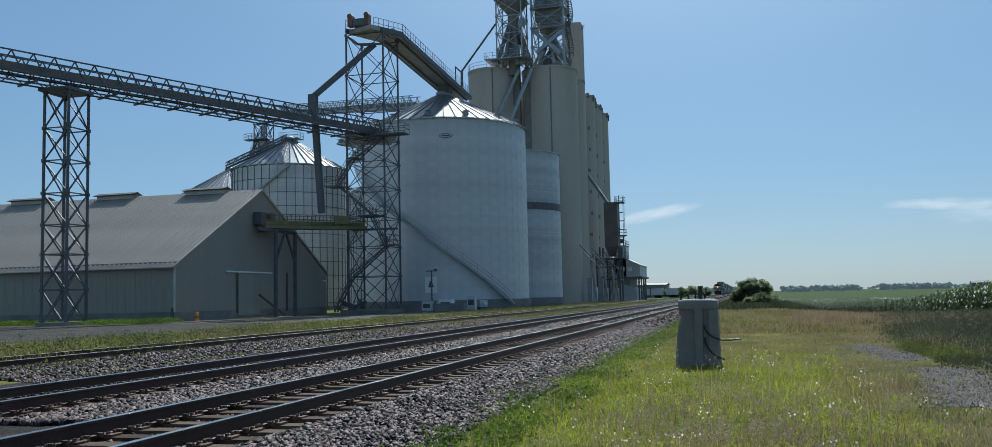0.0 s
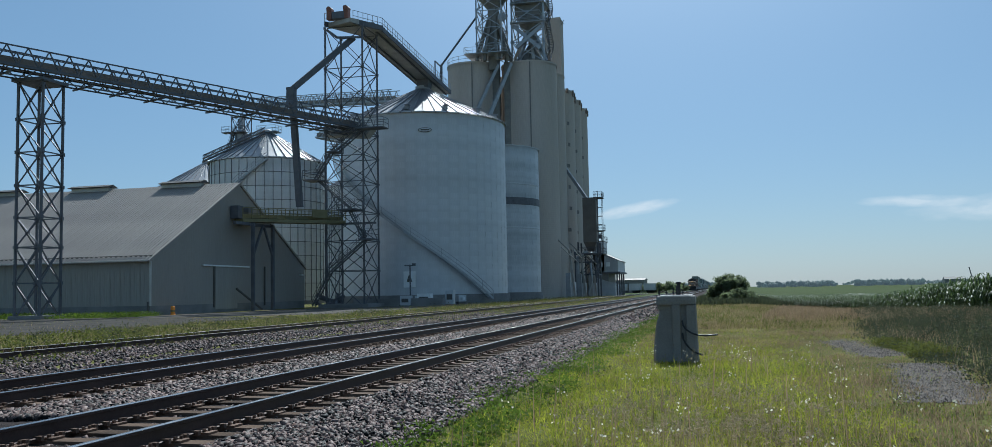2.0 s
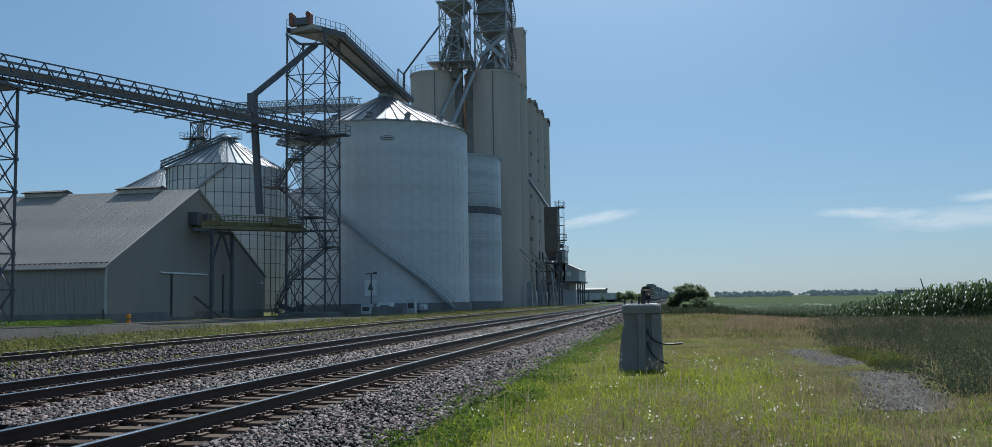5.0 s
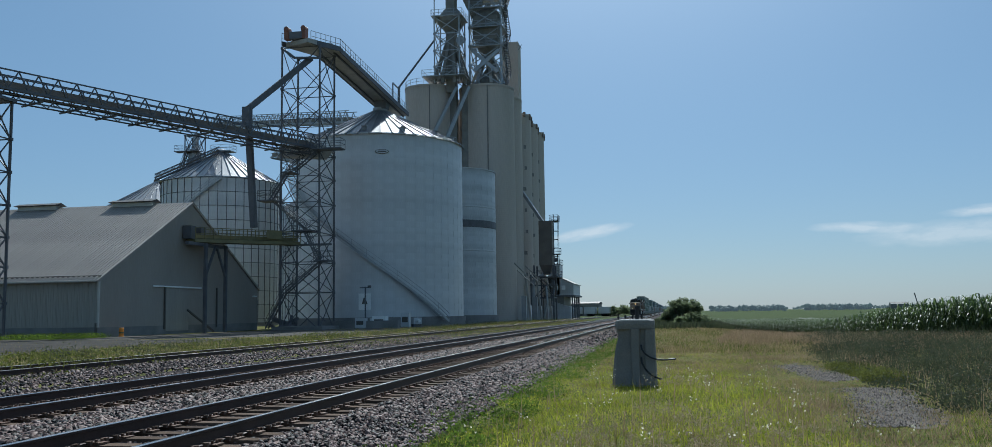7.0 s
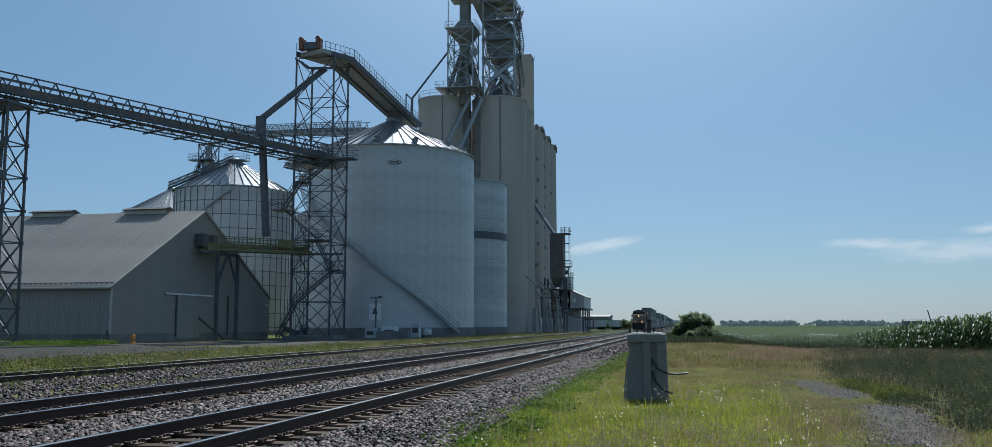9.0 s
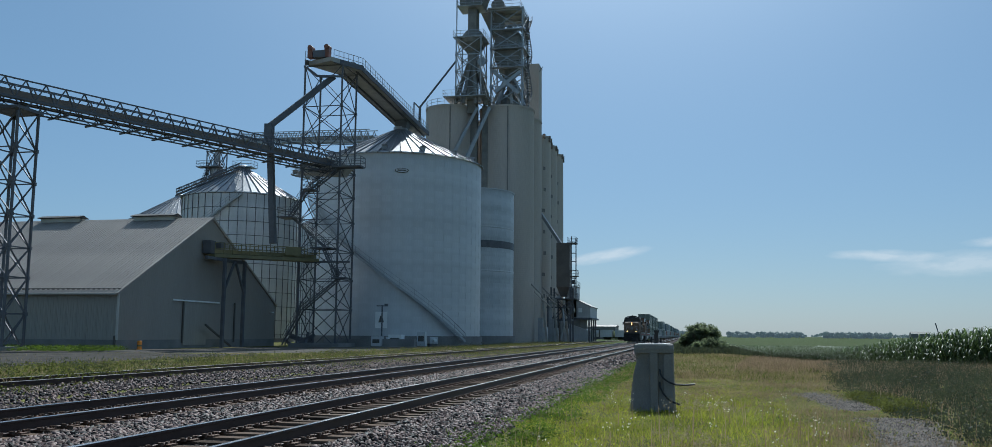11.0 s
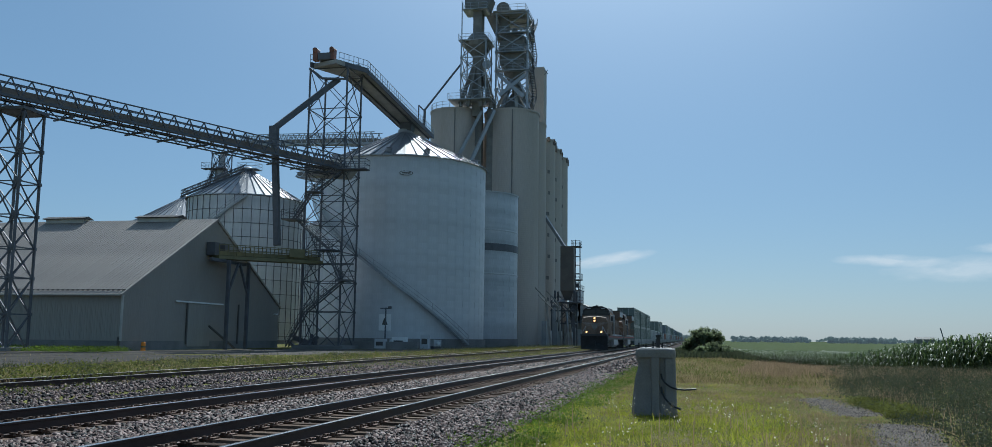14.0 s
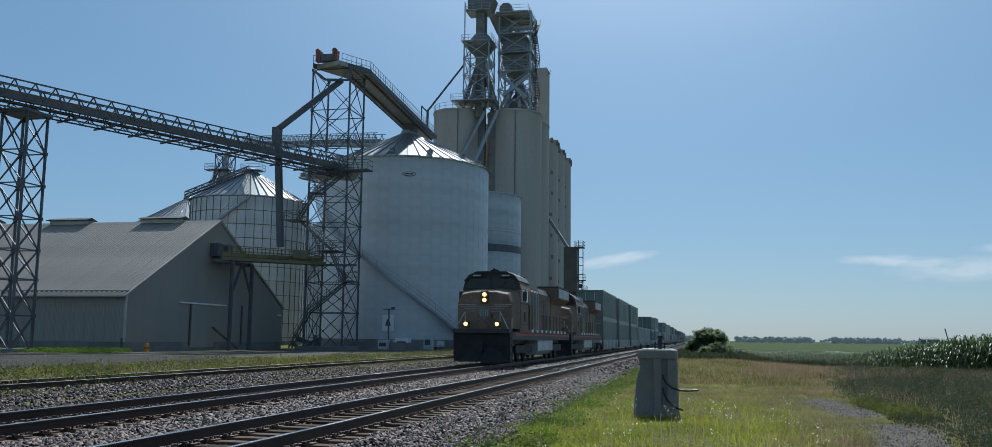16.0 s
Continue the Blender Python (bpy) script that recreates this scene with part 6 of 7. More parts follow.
blades("siding_grass", "yellow-green grass between main line and siding", "grass", SIDING, x[~d], y[~d], RG.uniform(0.04, 0.16, (~d).sum()), 0.022, 0.8)
blades("siding_grass", "dry straw grass between main line and siding", "grass", DRY, x[d], y[d], RG.uniform(0.04, 0.18, d.sum()), 0.018, 0.8)
x, y = scatter(17000, -27.0, -18.3, 15, 175, 1.35, 1.5, 5)
leaves("yard_weeds", "tangled leafy green weeds beyond the siding", "weeds", SIDING, x, y, RG.uniform(0.08, 0.42, len(x)) * (0.4 + patch(x, y, 0.7, 3)), 0.05, 7, 0.2)
x, y = scatter(52000, -27.0, -18.3, 15, 175, 1.4, 1.4, 3)
d = RG.uniform(0, 1, len(x)) < 0.3 + 0.5 * patch(x, y, 0.4, 2)
blades("yard_weeds", "ragged green weeds beyond the siding", "weeds", SIDING, x[~d], y[~d], RG.uniform(0.05, 0.3, (~d).sum()), 0.024, 0.7)
blades("yard_weeds", "dry seeding weeds beyond the siding", "weeds", DRY, x[d], y[d], RG.uniform(0.06, 0.4, d.sum()), 0.02, 0.7)
x, y = scatter(15000, -75, -46, 62, 68.5, 1.0, 0.6, 4)
leaves("yard_weeds", "green weeds round the tower foot", "weeds", GRASS_DARK, x[::3], y[::3], RG.uniform(0.1, 0.5, len(x[::3])), 0.07, 8, 0.2)


def umbels(n):
    """White flat flower heads on thin stems."""
    x, y = scatter(n, -2.8, 2.6, 8.0, 24, 1.6, 0.7, 1.8)
    n = len(x)
    h = RG.uniform(0.22, 0.5, n)
    z = ground_z(x, y)
    blades("flower_stems", "thin stems of white wayside flowers", "flowers", GRASS_DARK, x, y, h, 0.006, 0.05)
    x, y, z, h = (np.repeat(c_, 6) for c_ in (x, y, z, h))
    n = len(x)
    x, y, h = x + RG.normal(0, 0.07, n), y + RG.normal(0, 0.07, n), h + RG.normal(0, 0.05, n)
    a = np.arange(6) * np.pi / 3
    r = RG.uniform(0.006, 0.016, n)[:, None]
    ring = np.stack([x[:, None] + r * np.cos(a), y[:, None] + r * np.sin(a), np.repeat((z + h)[:, None], 6, 1) + RG.uniform(-0.012, 0.012, (n, 6))], 2)
    cen = np.stack([x, y, z + h - 0.02], 1)[:, None]
    v = np.concatenate([cen, ring], 1).reshape(-1, 3)
    tri = np.array([[0, i + 1, (i + 1) % 6 + 1] for i in range(6)])[None] + (np.arange(n) * 7)[:, None, None]
    tagged(new("flower_heads", fast("flower_heads", v, tri.reshape(-1, 3), PETAL)), "white flat-topped wayside flower heads in the grass", "flowers", kind="stuff")


umbels(70)


def bed_z(x):
    """The surface of the stone bed across the tracks."""
    return np.interp(x, [-20, -15, -13.4, -12.9, -12.0, -8.7, -8.2, -4.85, -3.75, -3.3], [0.2, 0.2, 0.06, 0.15, 0.225, 0.2, 0.225, 0.22, -0.02, -0.1])


def stones(name, label, n, xa, xb, ya, yb, size, near=1.5, lift=0.3, keepout=None):
    x, y = scatter(n, xa, xb, ya, yb, near)
    if keepout is not None:
        k = keepout(x, y)
        x, y = x[k], y[k]
    n = len(x)
    r = RG.uniform(0.6, 1.35, n) * size
    cube = np.array([[a, b, c] for c in (-1, 1) for b in (-1, 1) for a in (-1, 1)], float) * 0.62
    v = cube[None] * RG.uniform(0.6, 1.3, (n, 1, 3)) + RG.uniform(-0.3, 0.3, (n, 8, 3))
    a, b = RG.uniform(0, 2 * np.pi, n), RG.uniform(-0.9, 0.9, n)
    ca, sa, cb, sb = np.cos(a)[:, None], np.sin(a)[:, None], np.cos(b)[:, None], np.sin(b)[:, None]
    y1, z1 = v[..., 1] * cb - v[..., 2] * sb, v[..., 1] * sb + v[..., 2] * cb
    v = np.stack([v[..., 0] * ca - y1 * sa, v[..., 0] * sa + y1 * ca, z1], 2) * r[:, None, None]
    v += np.stack([x, y, bed_z(x) + lift * r], 1)[:, None]
    q = [(0, 2, 3), (0, 3, 1), (4, 5, 7), (4, 7, 6), (0, 1, 5), (0, 5, 4), (2, 6, 7), (2, 7, 3), (0, 4, 6), (0, 6, 2), (1, 3, 7), (1, 7, 5)]
    tri = np.array(q)[None] + (np.arange(n) * 8)[:, None, None]
    return tagged(new(name, fast(name, v.reshape(-1, 3), tri.reshape(-1, 3), STONE)), label, "stones", kind="stuff")


off_rails = lambda x, y: np.minimum(np.abs(x - NEAR_X + 0.755), np.abs(x - NEAR_X - 0.755)) > 0.1
stones("ballast_stones", "crushed grey-pink stones on the track shoulder", 25000, -4.98, -3.5, 6, 46, 0.040, 1.7)
stones("ballast_stones", "crushed grey-pink stones between the two tracks", 20000, -9.4, -7.3, 10, 56, 0.05, 1.6)
stones("ballast_stones", "crushed stones lying in the cribs of the near track", 9000, -7.5, -4.9, 6, 40, 0.034, 1.5, -0.5, off_rails)
stones("ballast_stones", "crushed stones along the second track", 12000, -13.6, -9.3, 16, 64, 0.05, 1.4, 0.1, lambda x, y: np.minimum(np.abs(x - FAR_X + 0.755), np.abs(x - FAR_X - 0.755)) > 0.1)
stones("ballast_stones", "crushed stones further along the bed", 12000, -13.4, -3.4, 44, 150, 0.075, 1.3, 0.15, lambda x, y: off_rails(x, y) & (np.minimum(np.abs(x - FAR_X + 0.755), np.abs(x - FAR_X - 0.755)) > 0.12))
stones("ballast_stones", "stray stones strewn in the verge", 900, -3.9, -2.3, 8, 30, 0.04, 1.4)


# ---- cornfield ----
EDGE = [(24.0, 40.0), (16.6, 61.0), (14.8, 98.0), (7.6, 136.0), (5.5, 210.0)]


def corn_high(y):
    return np.interp(y, [40, 62, 98, 136, 210], [2.3, 2.22, 1.45, 0.95, 0.8])


def corn_plant(seed):
    """A stalk with arching leaves and a tassel, one metre high."""
    r = random.Random(seed)
    v, t = [], []

    def ribbon(pts, ws, side):
        k = len(v)
        for p, w_ in zip(pts, ws):
            v.append(p - side * w_)
            v.append(p + side * w_)
        for i in range(len(pts) - 1):
            t.extend([(k + 2 * i, k + 2 * i + 1, k + 2 * i + 3), (k + 2 * i, k + 2 * i + 3, k + 2 * i + 2)])
    for a in (0, 1.57):
        ribbon([Vector((0, 0, 0)), Vector((0, 0, 0.9))], [0.011, 0.007], Vector((math.cos(a), math.sin(a), 0)))
    for i in range(10):
        a = i * 2.6 + r.uniform(-0.5, 0.5)
        d = Vector((math.cos(a), math.sin(a), 0))
        z, l = 0.15 + 0.075 * i, r.uniform(0.24, 0.36) * (1.0 if i < 8 else 0.75)
        up = r.uniform(0.2, 0.34)
        ribbon([Vector((0, 0, z)), d * l * 0.35 + Vector((0, 0, z + up * 0.75)), d * l * 0.75 + Vector((0, 0, z + up * 0.8)), d * l * 1.05 + Vector((0, 0, z + up * r.uniform(0.1, 0.6)))], [0.012, 0.024, 0.02, 0.002], Vector((-d.y, d.x, 0)))
    for i in range(4):
        a = r.uniform(0, 6.28)
        ribbon([Vector((0, 0, 0.88)), Vector((0.05 * math.cos(a), 0.05 * math.sin(a), 1.04))], [0.005, 0.003], Vector((-math.sin(a), math.cos(a), 0)))
    return np.array([tuple(p) for p in v]), np.array(t)


def corn_rows(name, label, rows, step, gap, start):
    forms = [corn_plant(s) for s in range(5)]
    vs, ts, k = [], [], 0
    for (ax, ay), (bx, by) in zip(EDGE, EDGE[1:]):
        a, b_ = Vector((ax, ay)), Vector((bx, by))
        d = (b_ - a).normalized()
        nrm = Vector((d.y, -d.x))
        if nrm.x < 0:
            nrm = -nrm
        n = int((b_ - a).length / step)
        for r_ in range(rows):
            px = a.x + d.x * (np.arange(n) * step) + nrm.x * (start + r_ * gap) + RG.normal(0, 0.07, n)
            py = a.y + d.y * (np.arange(n) * step) + nrm.y * (start + r_ * gap) + RG.normal(0, 0.07, n)
            hh_ = corn_high(py) * RG.uniform(0.88, 1.12, n)
            gz_ = ground_z(px, py)
            th = RG.uniform(0, 6.28, n)
            pick = RG.integers(0, 5, n)
            for f in range(5):
                s = np.nonzero(pick == f)[0]
                V, T_ = forms[f]
                c, sn = np.cos(th[s])[:, None], np.sin(th[s])[:, None]
                wide = np.maximum(hh_[s], 1.6)[:, None]
                X = (V[None, :, 0] * c - V[None, :, 1] * sn) * wide + px[s][:, None]
                Y = (V[None, :, 0] * sn + V[None, :, 1] * c) * wide + py[s][:, None]
                Z = V[None, :, 2] * hh_[s][:, None] + gz_[s][:, None] - 0.03
                vs.append(np.stack([X, Y, Z], 2).reshape(-1, 3))
                ts.append((T_[None] + (np.arange(len(s)) * len(V))[:, None, None]).reshape(-1, 3) + k)
                k += len(s) * len(V)
    tagged(new(name, fast(name, np.concatenate(vs), np.concatenate(ts), CORN)), label, "corn", kind="stuff")


corn_rows("corn_plants", "tall dark green corn along the field edge", 6, 0.26, 0.76, 0.0)
corn_rows("corn_plants", "green corn tops deeper in the field", 7, 0.7, 2.2, 5.0)


def corn_canopy():
    """The close tops of the corn seen from above, over the whole field."""
    u, w = np.linspace(0, 1, 170), np.concatenate([np.linspace(0, 30, 50), np.linspace(31.5, 90, 40), np.linspace(95, 300, 45)])
    ex = np.interp(u, [0, 0.2, 0.5, 0.75, 1], [e[0] for e in EDGE])
    ey = np.interp(u, [0, 0.2, 0.5, 0.75, 1], [e[1] for e in EDGE])
    X, Y = ex[:, None] + 1.2 + w[None], ey[:, None] + 0.3 * w[None]
    X, Y = X + RG.normal(0, 0.25, X.shape), Y + RG.normal(0, 0.25, X.shape)
    Z = ground_z(X, Y) + corn_high(ey)[:, None] * 0.58 + RG.normal(0, 0.15, X.shape)
    v = np.stack([X, Y, Z], 2).reshape(-1, 3)
    m, rows_ = len(w), len(u)
    i, j = (a_.ravel() for a_ in np.meshgrid(np.arange(rows_ - 1), np.arange(m - 1), indexing="ij"))
    k = i * m + j
    tri = np.concatenate([np.stack([k, k + 1, k + m + 1], 1), np.stack([k, k + m + 1, k + m], 1)])
    tagged(new("corn_canopy", fast("corn_canopy", v, tri, CORN)), "close green tops of the cornfield", "corn", kind="stuff")
    n = 42000
    f, g = RG.uniform(0, 1, n), RG.uniform(0, 1, n) ** 1.8 * 170
    x, y = np.interp(f, [0, 0.2, 0.5, 0.75, 1], [e[0] for e in EDGE]) + 1.0 + g, np.interp(f, [0, 0.2, 0.5, 0.75, 1], [e[1] for e in EDGE]) + 0.3 * g
    top = corn_high(y - 0.3 * g)
    blades("corn_tops", "upper leaves of the corn standing over the field", "corn", CORN, x, y, RG.uniform(0.3, 0.6, n), 0.10, 1.1, 0.0, ground_z(x, y) + top * 0.5)


corn_canopy()


# ---- shrubs and distance ----
def shrub(x, y, blobs, leaves, size, label, seed, trunk=0.09):
    """A trunk with limbs that carry uneven clumps of leaves. blobs: centre, radius and height of each clump."""
    r = np.random.default_rng(seed)
    w = thing("shrub", label, "shrub", (x, y, float(ground_z(x, y))))
    s = Shape()
    for bx, by, bz, br, bh in blobs:
        p, q = Vector((bx * 0.15, by * 0.15, 0)), Vector((bx, by, bz))
        m = p.lerp(q, 0.5) + Vector((0, 0, 0.25 * bz))
        s.tube(p, m, trunk, 7, trunk * 0.6).tube(m, q, trunk * 0.6, 6, trunk * 0.25)
        for k in range(5):
            e = q + Vector((r.normal() * br * 0.6, r.normal() * br * 0.6, abs(r.normal()) * bh * 0.6))
            s.tube(m.lerp(q, 0.6), e, trunk * 0.3, 5, 0.01)
    part("trunk", s, BARK, w)
    for n_, (bx, by, bz, br, bh) in enumerate(blobs):
        n = leaves // len(blobs)
        tw = r.normal(size=(26, 3))
        tw /= np.linalg.norm(tw, axis=1)[:, None]
        c = tw[r.integers(0, 26, n)] * (r.uniform(0.35, 1.0, n) ** 0.5)[:, None] + r.normal(0, 0.16, (n, 3))
        c = c * np.array([br, br, bh]) + np.array([bx, by, bz])
        c = c[c[:, 2] > 0.05]
        n = len(c)
        d1, d2 = r.normal(size=(n, 3)), r.normal(size=(n, 3))
        d1 *= (size / np.linalg.norm(d1, axis=1))[:, None]
        d2 *= (0.5 * size / np.linalg.norm(d2, axis=1))[:, None]
        v = np.stack([c - d1, c + d2, c + d1, c - d2], 1).reshape(-1, 3)
        tri = (np.array([[0, 1, 2], [0, 2, 3]])[None] + (np.arange(n) * 4)[:, None, None]).reshape(-1, 3)
        ob = new("crown", fast("crown", v, tri, LEAF if n_ % 3 else LEAF_PALE))
        ob.parent = w
    return w


shrub(1.2, 112, [(-1.0, 0, 1.8, 1.1, 1.0), (0.6, 0.5, 2.2, 1.1, 1.0), (1.3, 0.6, 2.0, 0.9, 1.0), (-0.2, 0.8, 2.2, 1.0, 0.9), (-1.7, 0.3, 1.1, 0.8, 0.9)], 9500, 0.15, "dense rounded green shrubs beside the track", 4)
shrub(2.2, 104, [(0, 0, 0.9, 0.9, 0.7), (1.1, 0.2, 0.7, 0.8, 0.6), (-1.2, 0, 0.6, 0.8, 0.5)], 4000, 0.13, "lower pale green bush in front of the shrubs", 5)
shrub(-20.5, 310, [(0, 0, 1.8, 2.4, 1.5), (4, 2, 1.9, 2.2, 1.6), (-4, 3, 1.5, 2.2, 1.3), (8, 5, 1.6, 2.2, 1.4)], 4000, 0.4, "dark trees beyond the elevator", 6, 0.25)


# Distance haze is put into this leaf: paler colour plus a sky-blue emission.
FAR = leafy("haze_tinted_far_leaf", ((0.14, 0.17, 0.14), (0.20, 0.24, 0.20)), ((0.22, 0.27, 0.20), (0.30, 0.36, 0.28)), 0.4, 0.7, 0.6, 0.5)
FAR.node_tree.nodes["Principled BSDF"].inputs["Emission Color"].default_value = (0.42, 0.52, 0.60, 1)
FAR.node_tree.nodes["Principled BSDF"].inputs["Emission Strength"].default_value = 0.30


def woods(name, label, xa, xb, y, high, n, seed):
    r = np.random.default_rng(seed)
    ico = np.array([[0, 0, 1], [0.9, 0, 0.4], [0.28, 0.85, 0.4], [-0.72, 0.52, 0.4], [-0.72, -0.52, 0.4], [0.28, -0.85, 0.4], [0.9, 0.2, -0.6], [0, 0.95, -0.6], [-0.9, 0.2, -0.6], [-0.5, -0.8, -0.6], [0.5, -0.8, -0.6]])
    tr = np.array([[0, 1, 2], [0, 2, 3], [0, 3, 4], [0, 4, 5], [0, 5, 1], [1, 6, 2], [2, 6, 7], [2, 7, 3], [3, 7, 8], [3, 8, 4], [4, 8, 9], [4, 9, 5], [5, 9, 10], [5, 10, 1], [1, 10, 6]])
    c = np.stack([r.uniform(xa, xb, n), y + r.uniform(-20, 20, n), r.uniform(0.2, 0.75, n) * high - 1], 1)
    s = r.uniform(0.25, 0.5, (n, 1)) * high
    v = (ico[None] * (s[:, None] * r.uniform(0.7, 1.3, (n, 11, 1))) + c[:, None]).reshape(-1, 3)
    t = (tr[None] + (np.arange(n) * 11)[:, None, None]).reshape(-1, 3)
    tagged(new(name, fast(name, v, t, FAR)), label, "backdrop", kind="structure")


woods("backdrop", "distant line of trees across the fields, haze put into the colour", 60, 175, 1500, 9, 150, 1)
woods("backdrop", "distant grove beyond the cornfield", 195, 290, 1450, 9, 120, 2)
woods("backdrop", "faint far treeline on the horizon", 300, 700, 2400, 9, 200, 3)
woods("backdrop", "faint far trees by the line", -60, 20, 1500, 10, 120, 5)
b = thing("far_barns", "long low grey farm buildings on the horizon", "building", (430, 1700, -1))
for k_, (ox, lx, hz_) in enumerate(((0, 60, 9), (75, 50, 7), (-55, 30, 12))):
    part("barn", Shape().prism([(0, 0), (16, 0), (16, hz_ * 0.7), (8, hz_), (0, hz_ * 0.7)], ox, ox + lx), DUCT, b)
b = thing("crane", "tiny distant crane mast on the horizon", "crane", (396, 1600, -1))
part("mast", Shape().beam((0, 0, 0), (-6, 0, 26), 1.4), STEEL, b)
part("base", Shape().box((2, 0, 2), (8, 5, 4)), STEEL, b)
b = thing("warehouse", "long low grey metal warehouse beyond the elevator", "building", (-42, 335, YARD_Z))
part("wall", Shape().box((8, 8, 2.3), (15, 16, 4.6)), DUCT, b)
part("roof", Shape().prism([(-0.3, 4.6), (8, 5.3), (16.3, 4.6)], 0.2, 15.8), DARK_BROWN, b)
part("door", Shape().box((8, -0.05, 1.8), (4, 0.1, 3.6)), DARK_TRIM, b)
for i_ in range(4):
    v_ = thing("parked_trailer", "white trailer parked beside the far warehouse", "trailer", (-36 + i_ * 4.6, 300 + i_ * 2, YARD_Z), group="parked trailers")
    part("box", Shape().box((0, 0, 2.0), (3.6, 8, 2.2)), GALV_OLD, v_)
    part("wheels", Shape().tube((-1.2, 2, 0.5), (1.2, 2, 0.5), 0.5, 12).box((0, 0, 0.7), (2, 7, 0.4)), BLACK, v_)

# ---- small things by the bins ----
b = thing("lamp_post", "thin dark post with a crossarm before the bin", "post", (-35.8, 103.6, YARD_Z))
part("pole", Shape().tube((0, 0, 0), (0, 0, 4.9), 0.09, 8), STEEL, b)
part("crossarm", Shape().beam((-0.7, 0, 4.8), (0.7, 0, 4.8), 0.12).box((0.5, 0, 4.95), (0.35, 0.3, 0.2)), STEEL, b)
for px, py, sx_, sy_, sz_, m_, lab in ((-33.6, 102.5, 1.6, 1.2, 1.3, WHITE, "small white equipment box beside the bin"), (-35.4, 101.0, 1.2, 1.0, 1.1, GALV, "small metal cabinet beside the bin"), (-31.0, 104.2, 1.0, 0.8, 1.6, GALV_OLD, "upright grey electrical cabinet")):
    b = thing("equipment_box", lab, "cabinet", (px, py, YARD_Z), group="equipment boxes")
    part("body", Shape().box((0, 0, sz_ / 2 + 0.12), (sx_, sy_, sz_)), m_, b)
    part("plinth", Shape().box((0, 0, 0.06), (sx_ + 0.15, sy_ + 0.15, 0.12)), CONC_GREY, b)
    part("louvre", Shape().box((0, -sy_ / 2 - 0.01, sz_ * 0.6), (sx_ * 0.7, 0.03, sz_ * 0.4)), DARK_TRIM, b)
b = thing("loading_pit", "long low dark concrete curb along the bin foot", "kerb", (-36.5, 101.5, YARD_Z))
part("kerb", Shape().box((0, 0, 0.45), (11, 1.0, 0.9)), CONC_GREY, b)
b = thing("scrap_heap", "dark jumble of steel scrap at the tower foot", "scrap", (-46.0, 103.5, YARD_Z))
for i_ in range(9):
    part("scrap_piece", Shape().beam((rngt.uniform(-2, 2), rngt.uniform(-1, 1), 0.2), (rngt.uniform(-2, 2), rngt.uniform(-1, 1), rngt.uniform(0.6, 1.6)), 0.3, 0.35), STEEL, b)


# ---- thin cloud ----
def cloud(name, label, c, wide, high, lean, seed, dens):
    m = bpy.data.materials.new("thin_cloud")
    m.use_nodes = True
    nt = m.node_tree
    nt.nodes.clear()
    tc, mp = nt.nodes.new("ShaderNodeTexCoord"), nt.nodes.new("ShaderNodeMapping")
    nt.links.new(tc.outputs["Object"], mp.inputs[0])
    mp.inputs["Scale"].default_value, mp.inputs["Location"].default_value = (1 / 90, 1, 1 / 26), (seed, 0, 0)
    n = nt.nodes.new("ShaderNodeTexNoise")
    n.inputs["Scale"].default_value, n.inputs["Detail"].default_value, n.inputs["Roughness"].default_value = 0.9, 7, 0.55
    nt.links.new(mp.outputs[0], n.inputs["Vector"])
    m2 = nt.nodes.new("ShaderNodeMapping")
    m2.inputs["Scale"].default_value = (2 / wide, 1, 2 / high)
    nt.links.new(tc.outputs["Object"], m2.inputs[0])
    g = nt.nodes.new("ShaderNodeTexGradient")
    g.gradient_type = "SPHERICAL"
    nt.links.new(m2.outputs[0], g.inputs[0])
    mul = nt.nodes.new("ShaderNodeMath")
    mul.operation = "MULTIPLY"
    nt.links.new(g.outputs["Fac"], mul.inputs[0])
    nt.links.new(n.outputs["Fac"], mul.inputs[1])
    mr = nt.nodes.new("ShaderNodeMapRange")
    mr.inputs["From Min"].default_value, mr.inputs["From Max"].default_value, mr.inputs["To Max"].default_value = 0.10, 0.42, dens
    nt.links.new(mul.outputs[0], mr.inputs["Value"])
    e, t = nt.nodes.new("ShaderNodeEmission"), nt.nodes.new("ShaderNodeBsdfTransparent")
    e.inputs[0].default_value, e.inputs[1].default_value = (1.0, 0.95, 0.90, 1), 0.85
    mix, out = nt.nodes.new("ShaderNodeMixShader"), nt.nodes.new("ShaderNodeOutputMaterial")
    nt.links.new(mr.outputs[0], mix.inputs[0])
    nt.links.new(t.outputs[0], mix.inputs[1])
    nt.links.new(e.outputs[0], mix.inputs[2])
    nt.links.new(mix.outputs[0], out.inputs["Surface"])
    s = Shape().add([(-wide / 2, 0, -high / 2), (wide / 2, 0, -high / 2), (wide / 2, 0, high / 2), (-wide / 2, 0, high / 2)], [(0, 1, 2, 3)])
    ob = part(name, s, m)
    ob.matrix_basis = pose(*c, 0, lean, 0)
    tagged(ob, label, "cloud", kind="structure")


cloud("cloud", "thin slanting white wisp of cloud low in the sky", (-300, 3500, 304), 460, 70, -9, 3.0, 0.55)
cloud("cloud", "long thin white streak of cloud low in the sky", (690, 3480, 292), 520, 60, 1, 11.0, 0.5)
cloud("cloud", "broad faint veil of cloud low in the sky", (1010, 3520, 268), 900, 130, -3, 17.0, 0.4)
cloud("cloud", "thin curled white cloud above the fields", (1120, 3500, 345), 440, 60, -4, 23.0, 0.55)


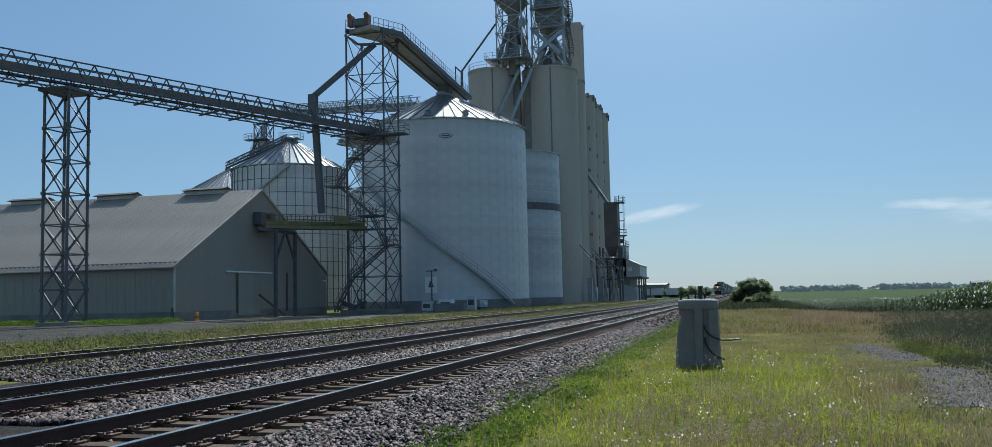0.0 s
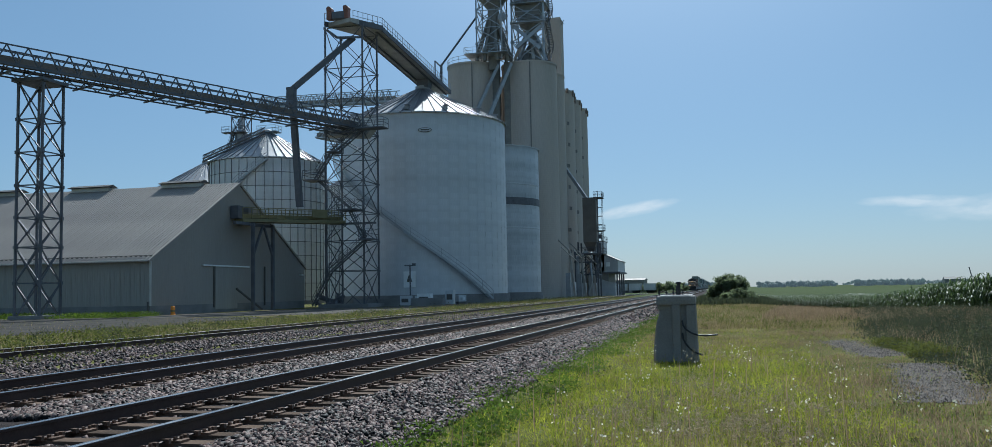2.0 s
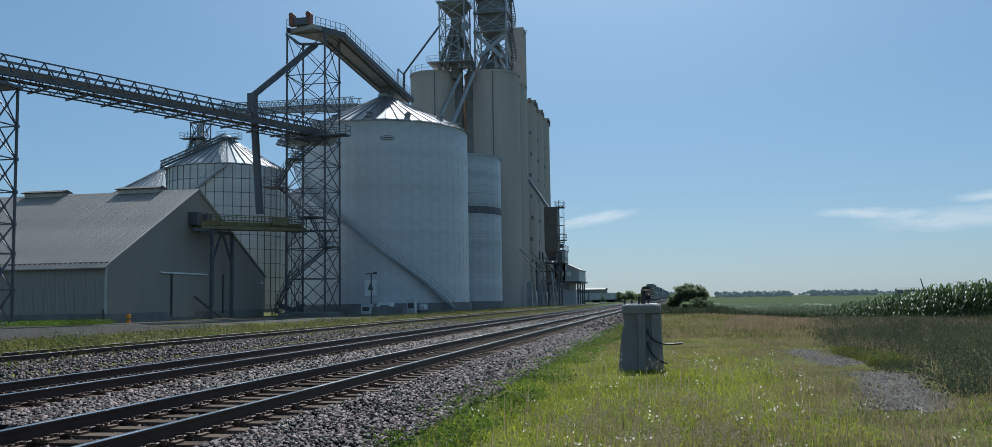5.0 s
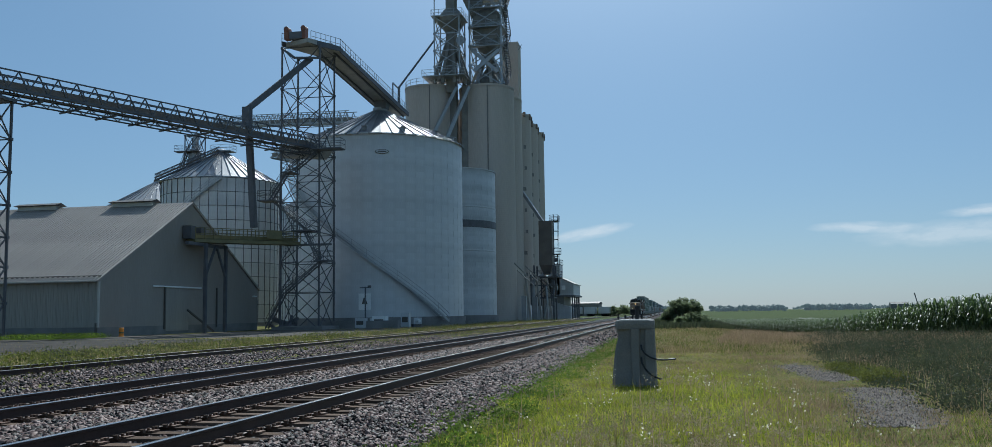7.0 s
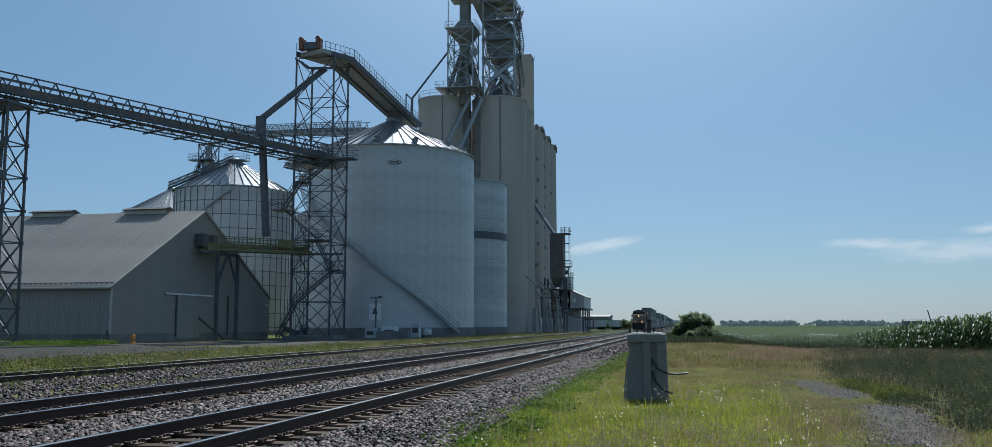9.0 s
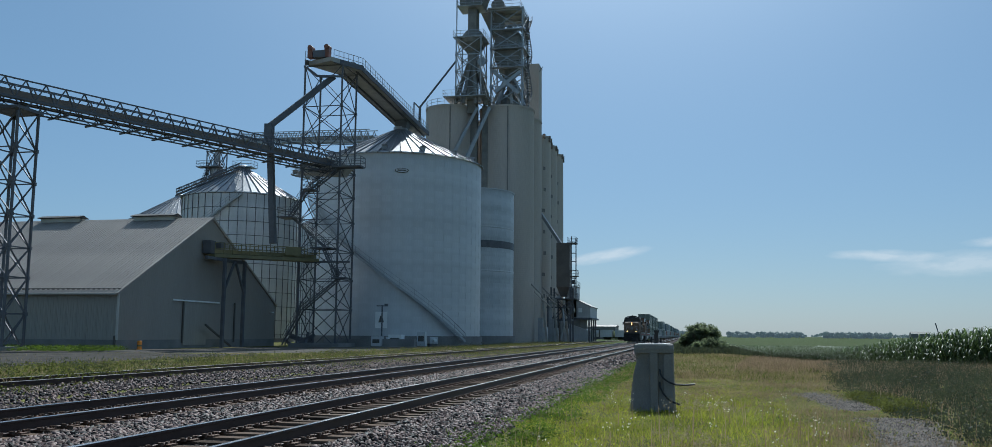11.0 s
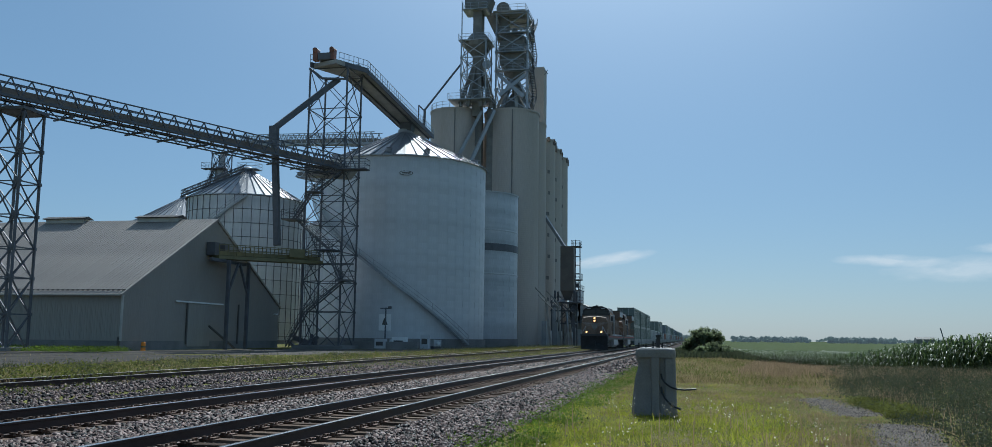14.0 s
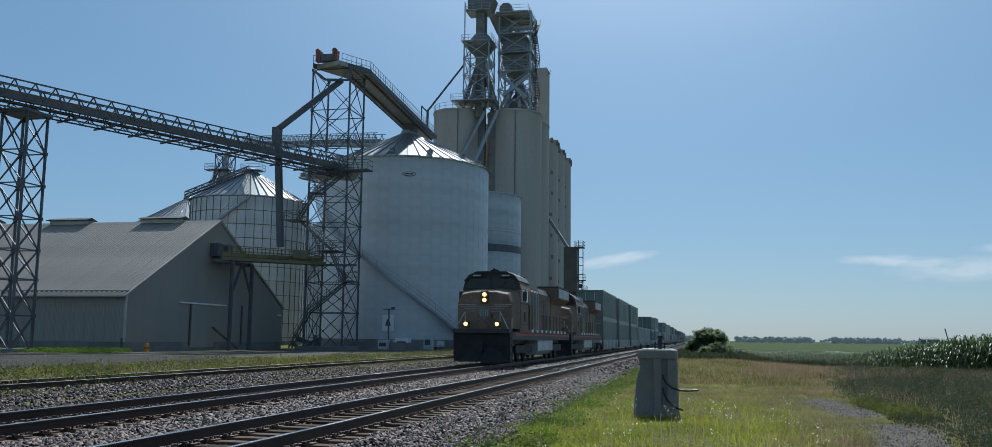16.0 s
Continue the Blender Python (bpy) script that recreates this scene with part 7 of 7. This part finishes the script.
def path_gravel(n):
    """Loose gravel over the wheel track."""
    y = np.where(RG.uniform(0, 1, n) < 0.6, RG.uniform(14.8, 21.8, n), RG.uniform(24.5, 31, n))
    x = path_x(y) + 0.2 * (y < 22) + RG.normal(0, 0.3, n)
    r = RG.uniform(0.012, 0.03, n)
    base = np.array([[1, 0, -0.3], [-0.5, 0.87, -0.3], [-0.5, -0.87, -0.3], [0.1, 0.1, 0.8]])
    v = (base[None] + RG.uniform(-0.35, 0.35, (n, 4, 3))) * r[:, None, None] + np.stack([x, y, ground_z(x, y) + 0.018], 1)[:, None]
    tri = np.array([[0, 1, 3], [1, 2, 3], [2, 0, 3]])[None] + (np.arange(n) * 4)[:, None, None]
    tagged(new("loose_gravel", fast("loose_gravel", v.reshape(-1, 3), tri.reshape(-1, 3), GRAVEL_STONE)), "loose pale gravel on the wheel track", "gravel", kind="stuff")


GRAVEL_STONE = mat("gravel_stone", (0.125, 0.108, 0.095), 0.9, 0, 0.5, 3.0, 30, 0.2, 0.01, island=0.8, spec=0.15)
path_gravel(12000)
# feathery seed heads standing over the verge
x, y = scatter(6000, -1.6, 2.2, 8.2, 16.5, 1.2, 1.8, 1.6)
blades("seed_heads", "feathery pale tan seed heads in the verge", "grass", DRY, x, y, RG.uniform(0.12, 0.32, len(x)), 0.006, 0.35)
PLUME = leafy("pale_seed_plume", ((0.27, 0.21, 0.13), (0.42, 0.34, 0.23)), ((0.26, 0.20, 0.12), (0.40, 0.32, 0.20)), glass=0.5)
for px_, py_, n_ in ((-0.35, 10.6, 70), (0.3, 11.4, 90), (0.75, 10.2, 70), (-0.9, 12.4, 50), (0.9, 12.6, 60), (0.2, 13.6, 45), (-1.4, 11.2, 40), (1.5, 11.8, 40), (-0.2, 15.2, 40), (0.55, 20.6, 40), (-0.3, 21.3, 40)):
    x, y = px_ + RG.normal(0, 0.3, n_), py_ + RG.normal(0, 0.4, n_)
    h = RG.uniform(0.18, 0.4, n_)
    leaves("seed_plumes", "clump of feathery pale tan seed plumes in the verge", "grass", PLUME, x, y, h, 0.014, 16, 0.018, 0.72)
    blades("plume_stalks", "thin tan stalks under the seed plumes", "grass", DRY, x, y, h, 0.006, 0.08)
x, y = scatter(500, -2.6, 2.6, 8, 20, 1.4, 1.2, 1.2)
blades("dark_stalks", "thin dark dead stalks standing in the grass", "grass", RUSSET, x, y, RG.uniform(0.4, 0.75, len(x)), 0.012, 0.12)
x, y = scatter(16000, 2.5, 9.5, 34, 92, 1.1, 1.2, 3)
blades("dry_grass", "pale tan grass in front of the corn", "grass", DRY, x, y, RG.uniform(0.06, 0.18, len(x)), 0.02, 0.7)
stones("ballast_stones", "scattered grey stones between the main line and the siding", 9000, -18.0, -13.2, 16, 60, 0.05, 1.4, 0.2)
# rough ground of the yard
x, y = scatter(26000, -46, -26.5, 22, 62, 1.0, 1.6, 4)
k = RG.uniform(0, 1, len(x)) < 0.25 + 0.75 * (x > -31)
x, y = x[k], y[k]
d = RG.uniform(0, 1, len(x)) < 0.25 + 0.4 * patch(x, y, 0.35, 1)
blades("yard_weeds", "straggling green weeds on the bare yard", "weeds", SIDING, x[~d], y[~d], RG.uniform(0.04, 0.2, (~d).sum()), 0.028, 0.8)
blades("yard_weeds", "dry straw weeds on the bare yard", "weeds", DRY, x[d], y[d], RG.uniform(0.04, 0.2, d.sum()), 0.025, 0.8)
x, y = scatter(2600, -26, -18.6, 18, 150, 1.3, 1.6, 6)
leaves("tall_weeds", "taller green weed clumps beyond the siding", "weeds", WEED, x[::2], y[::2], RG.uniform(0.25, 0.65, len(x[::2])), 0.04, 26, 0.13)


def motions():
    for ob, behind, up in train:
        walk(ob, [(t, pose(FAR_X, train_y(t) + behind, RAIL_Z + up)) for t in (0.0, 3.0, 6.5, 9.0, 11.5, 12.0, 12.5, 13.0, 13.5, 14.0, 14.5, 15.0, 15.5, 16.0)])


motions()
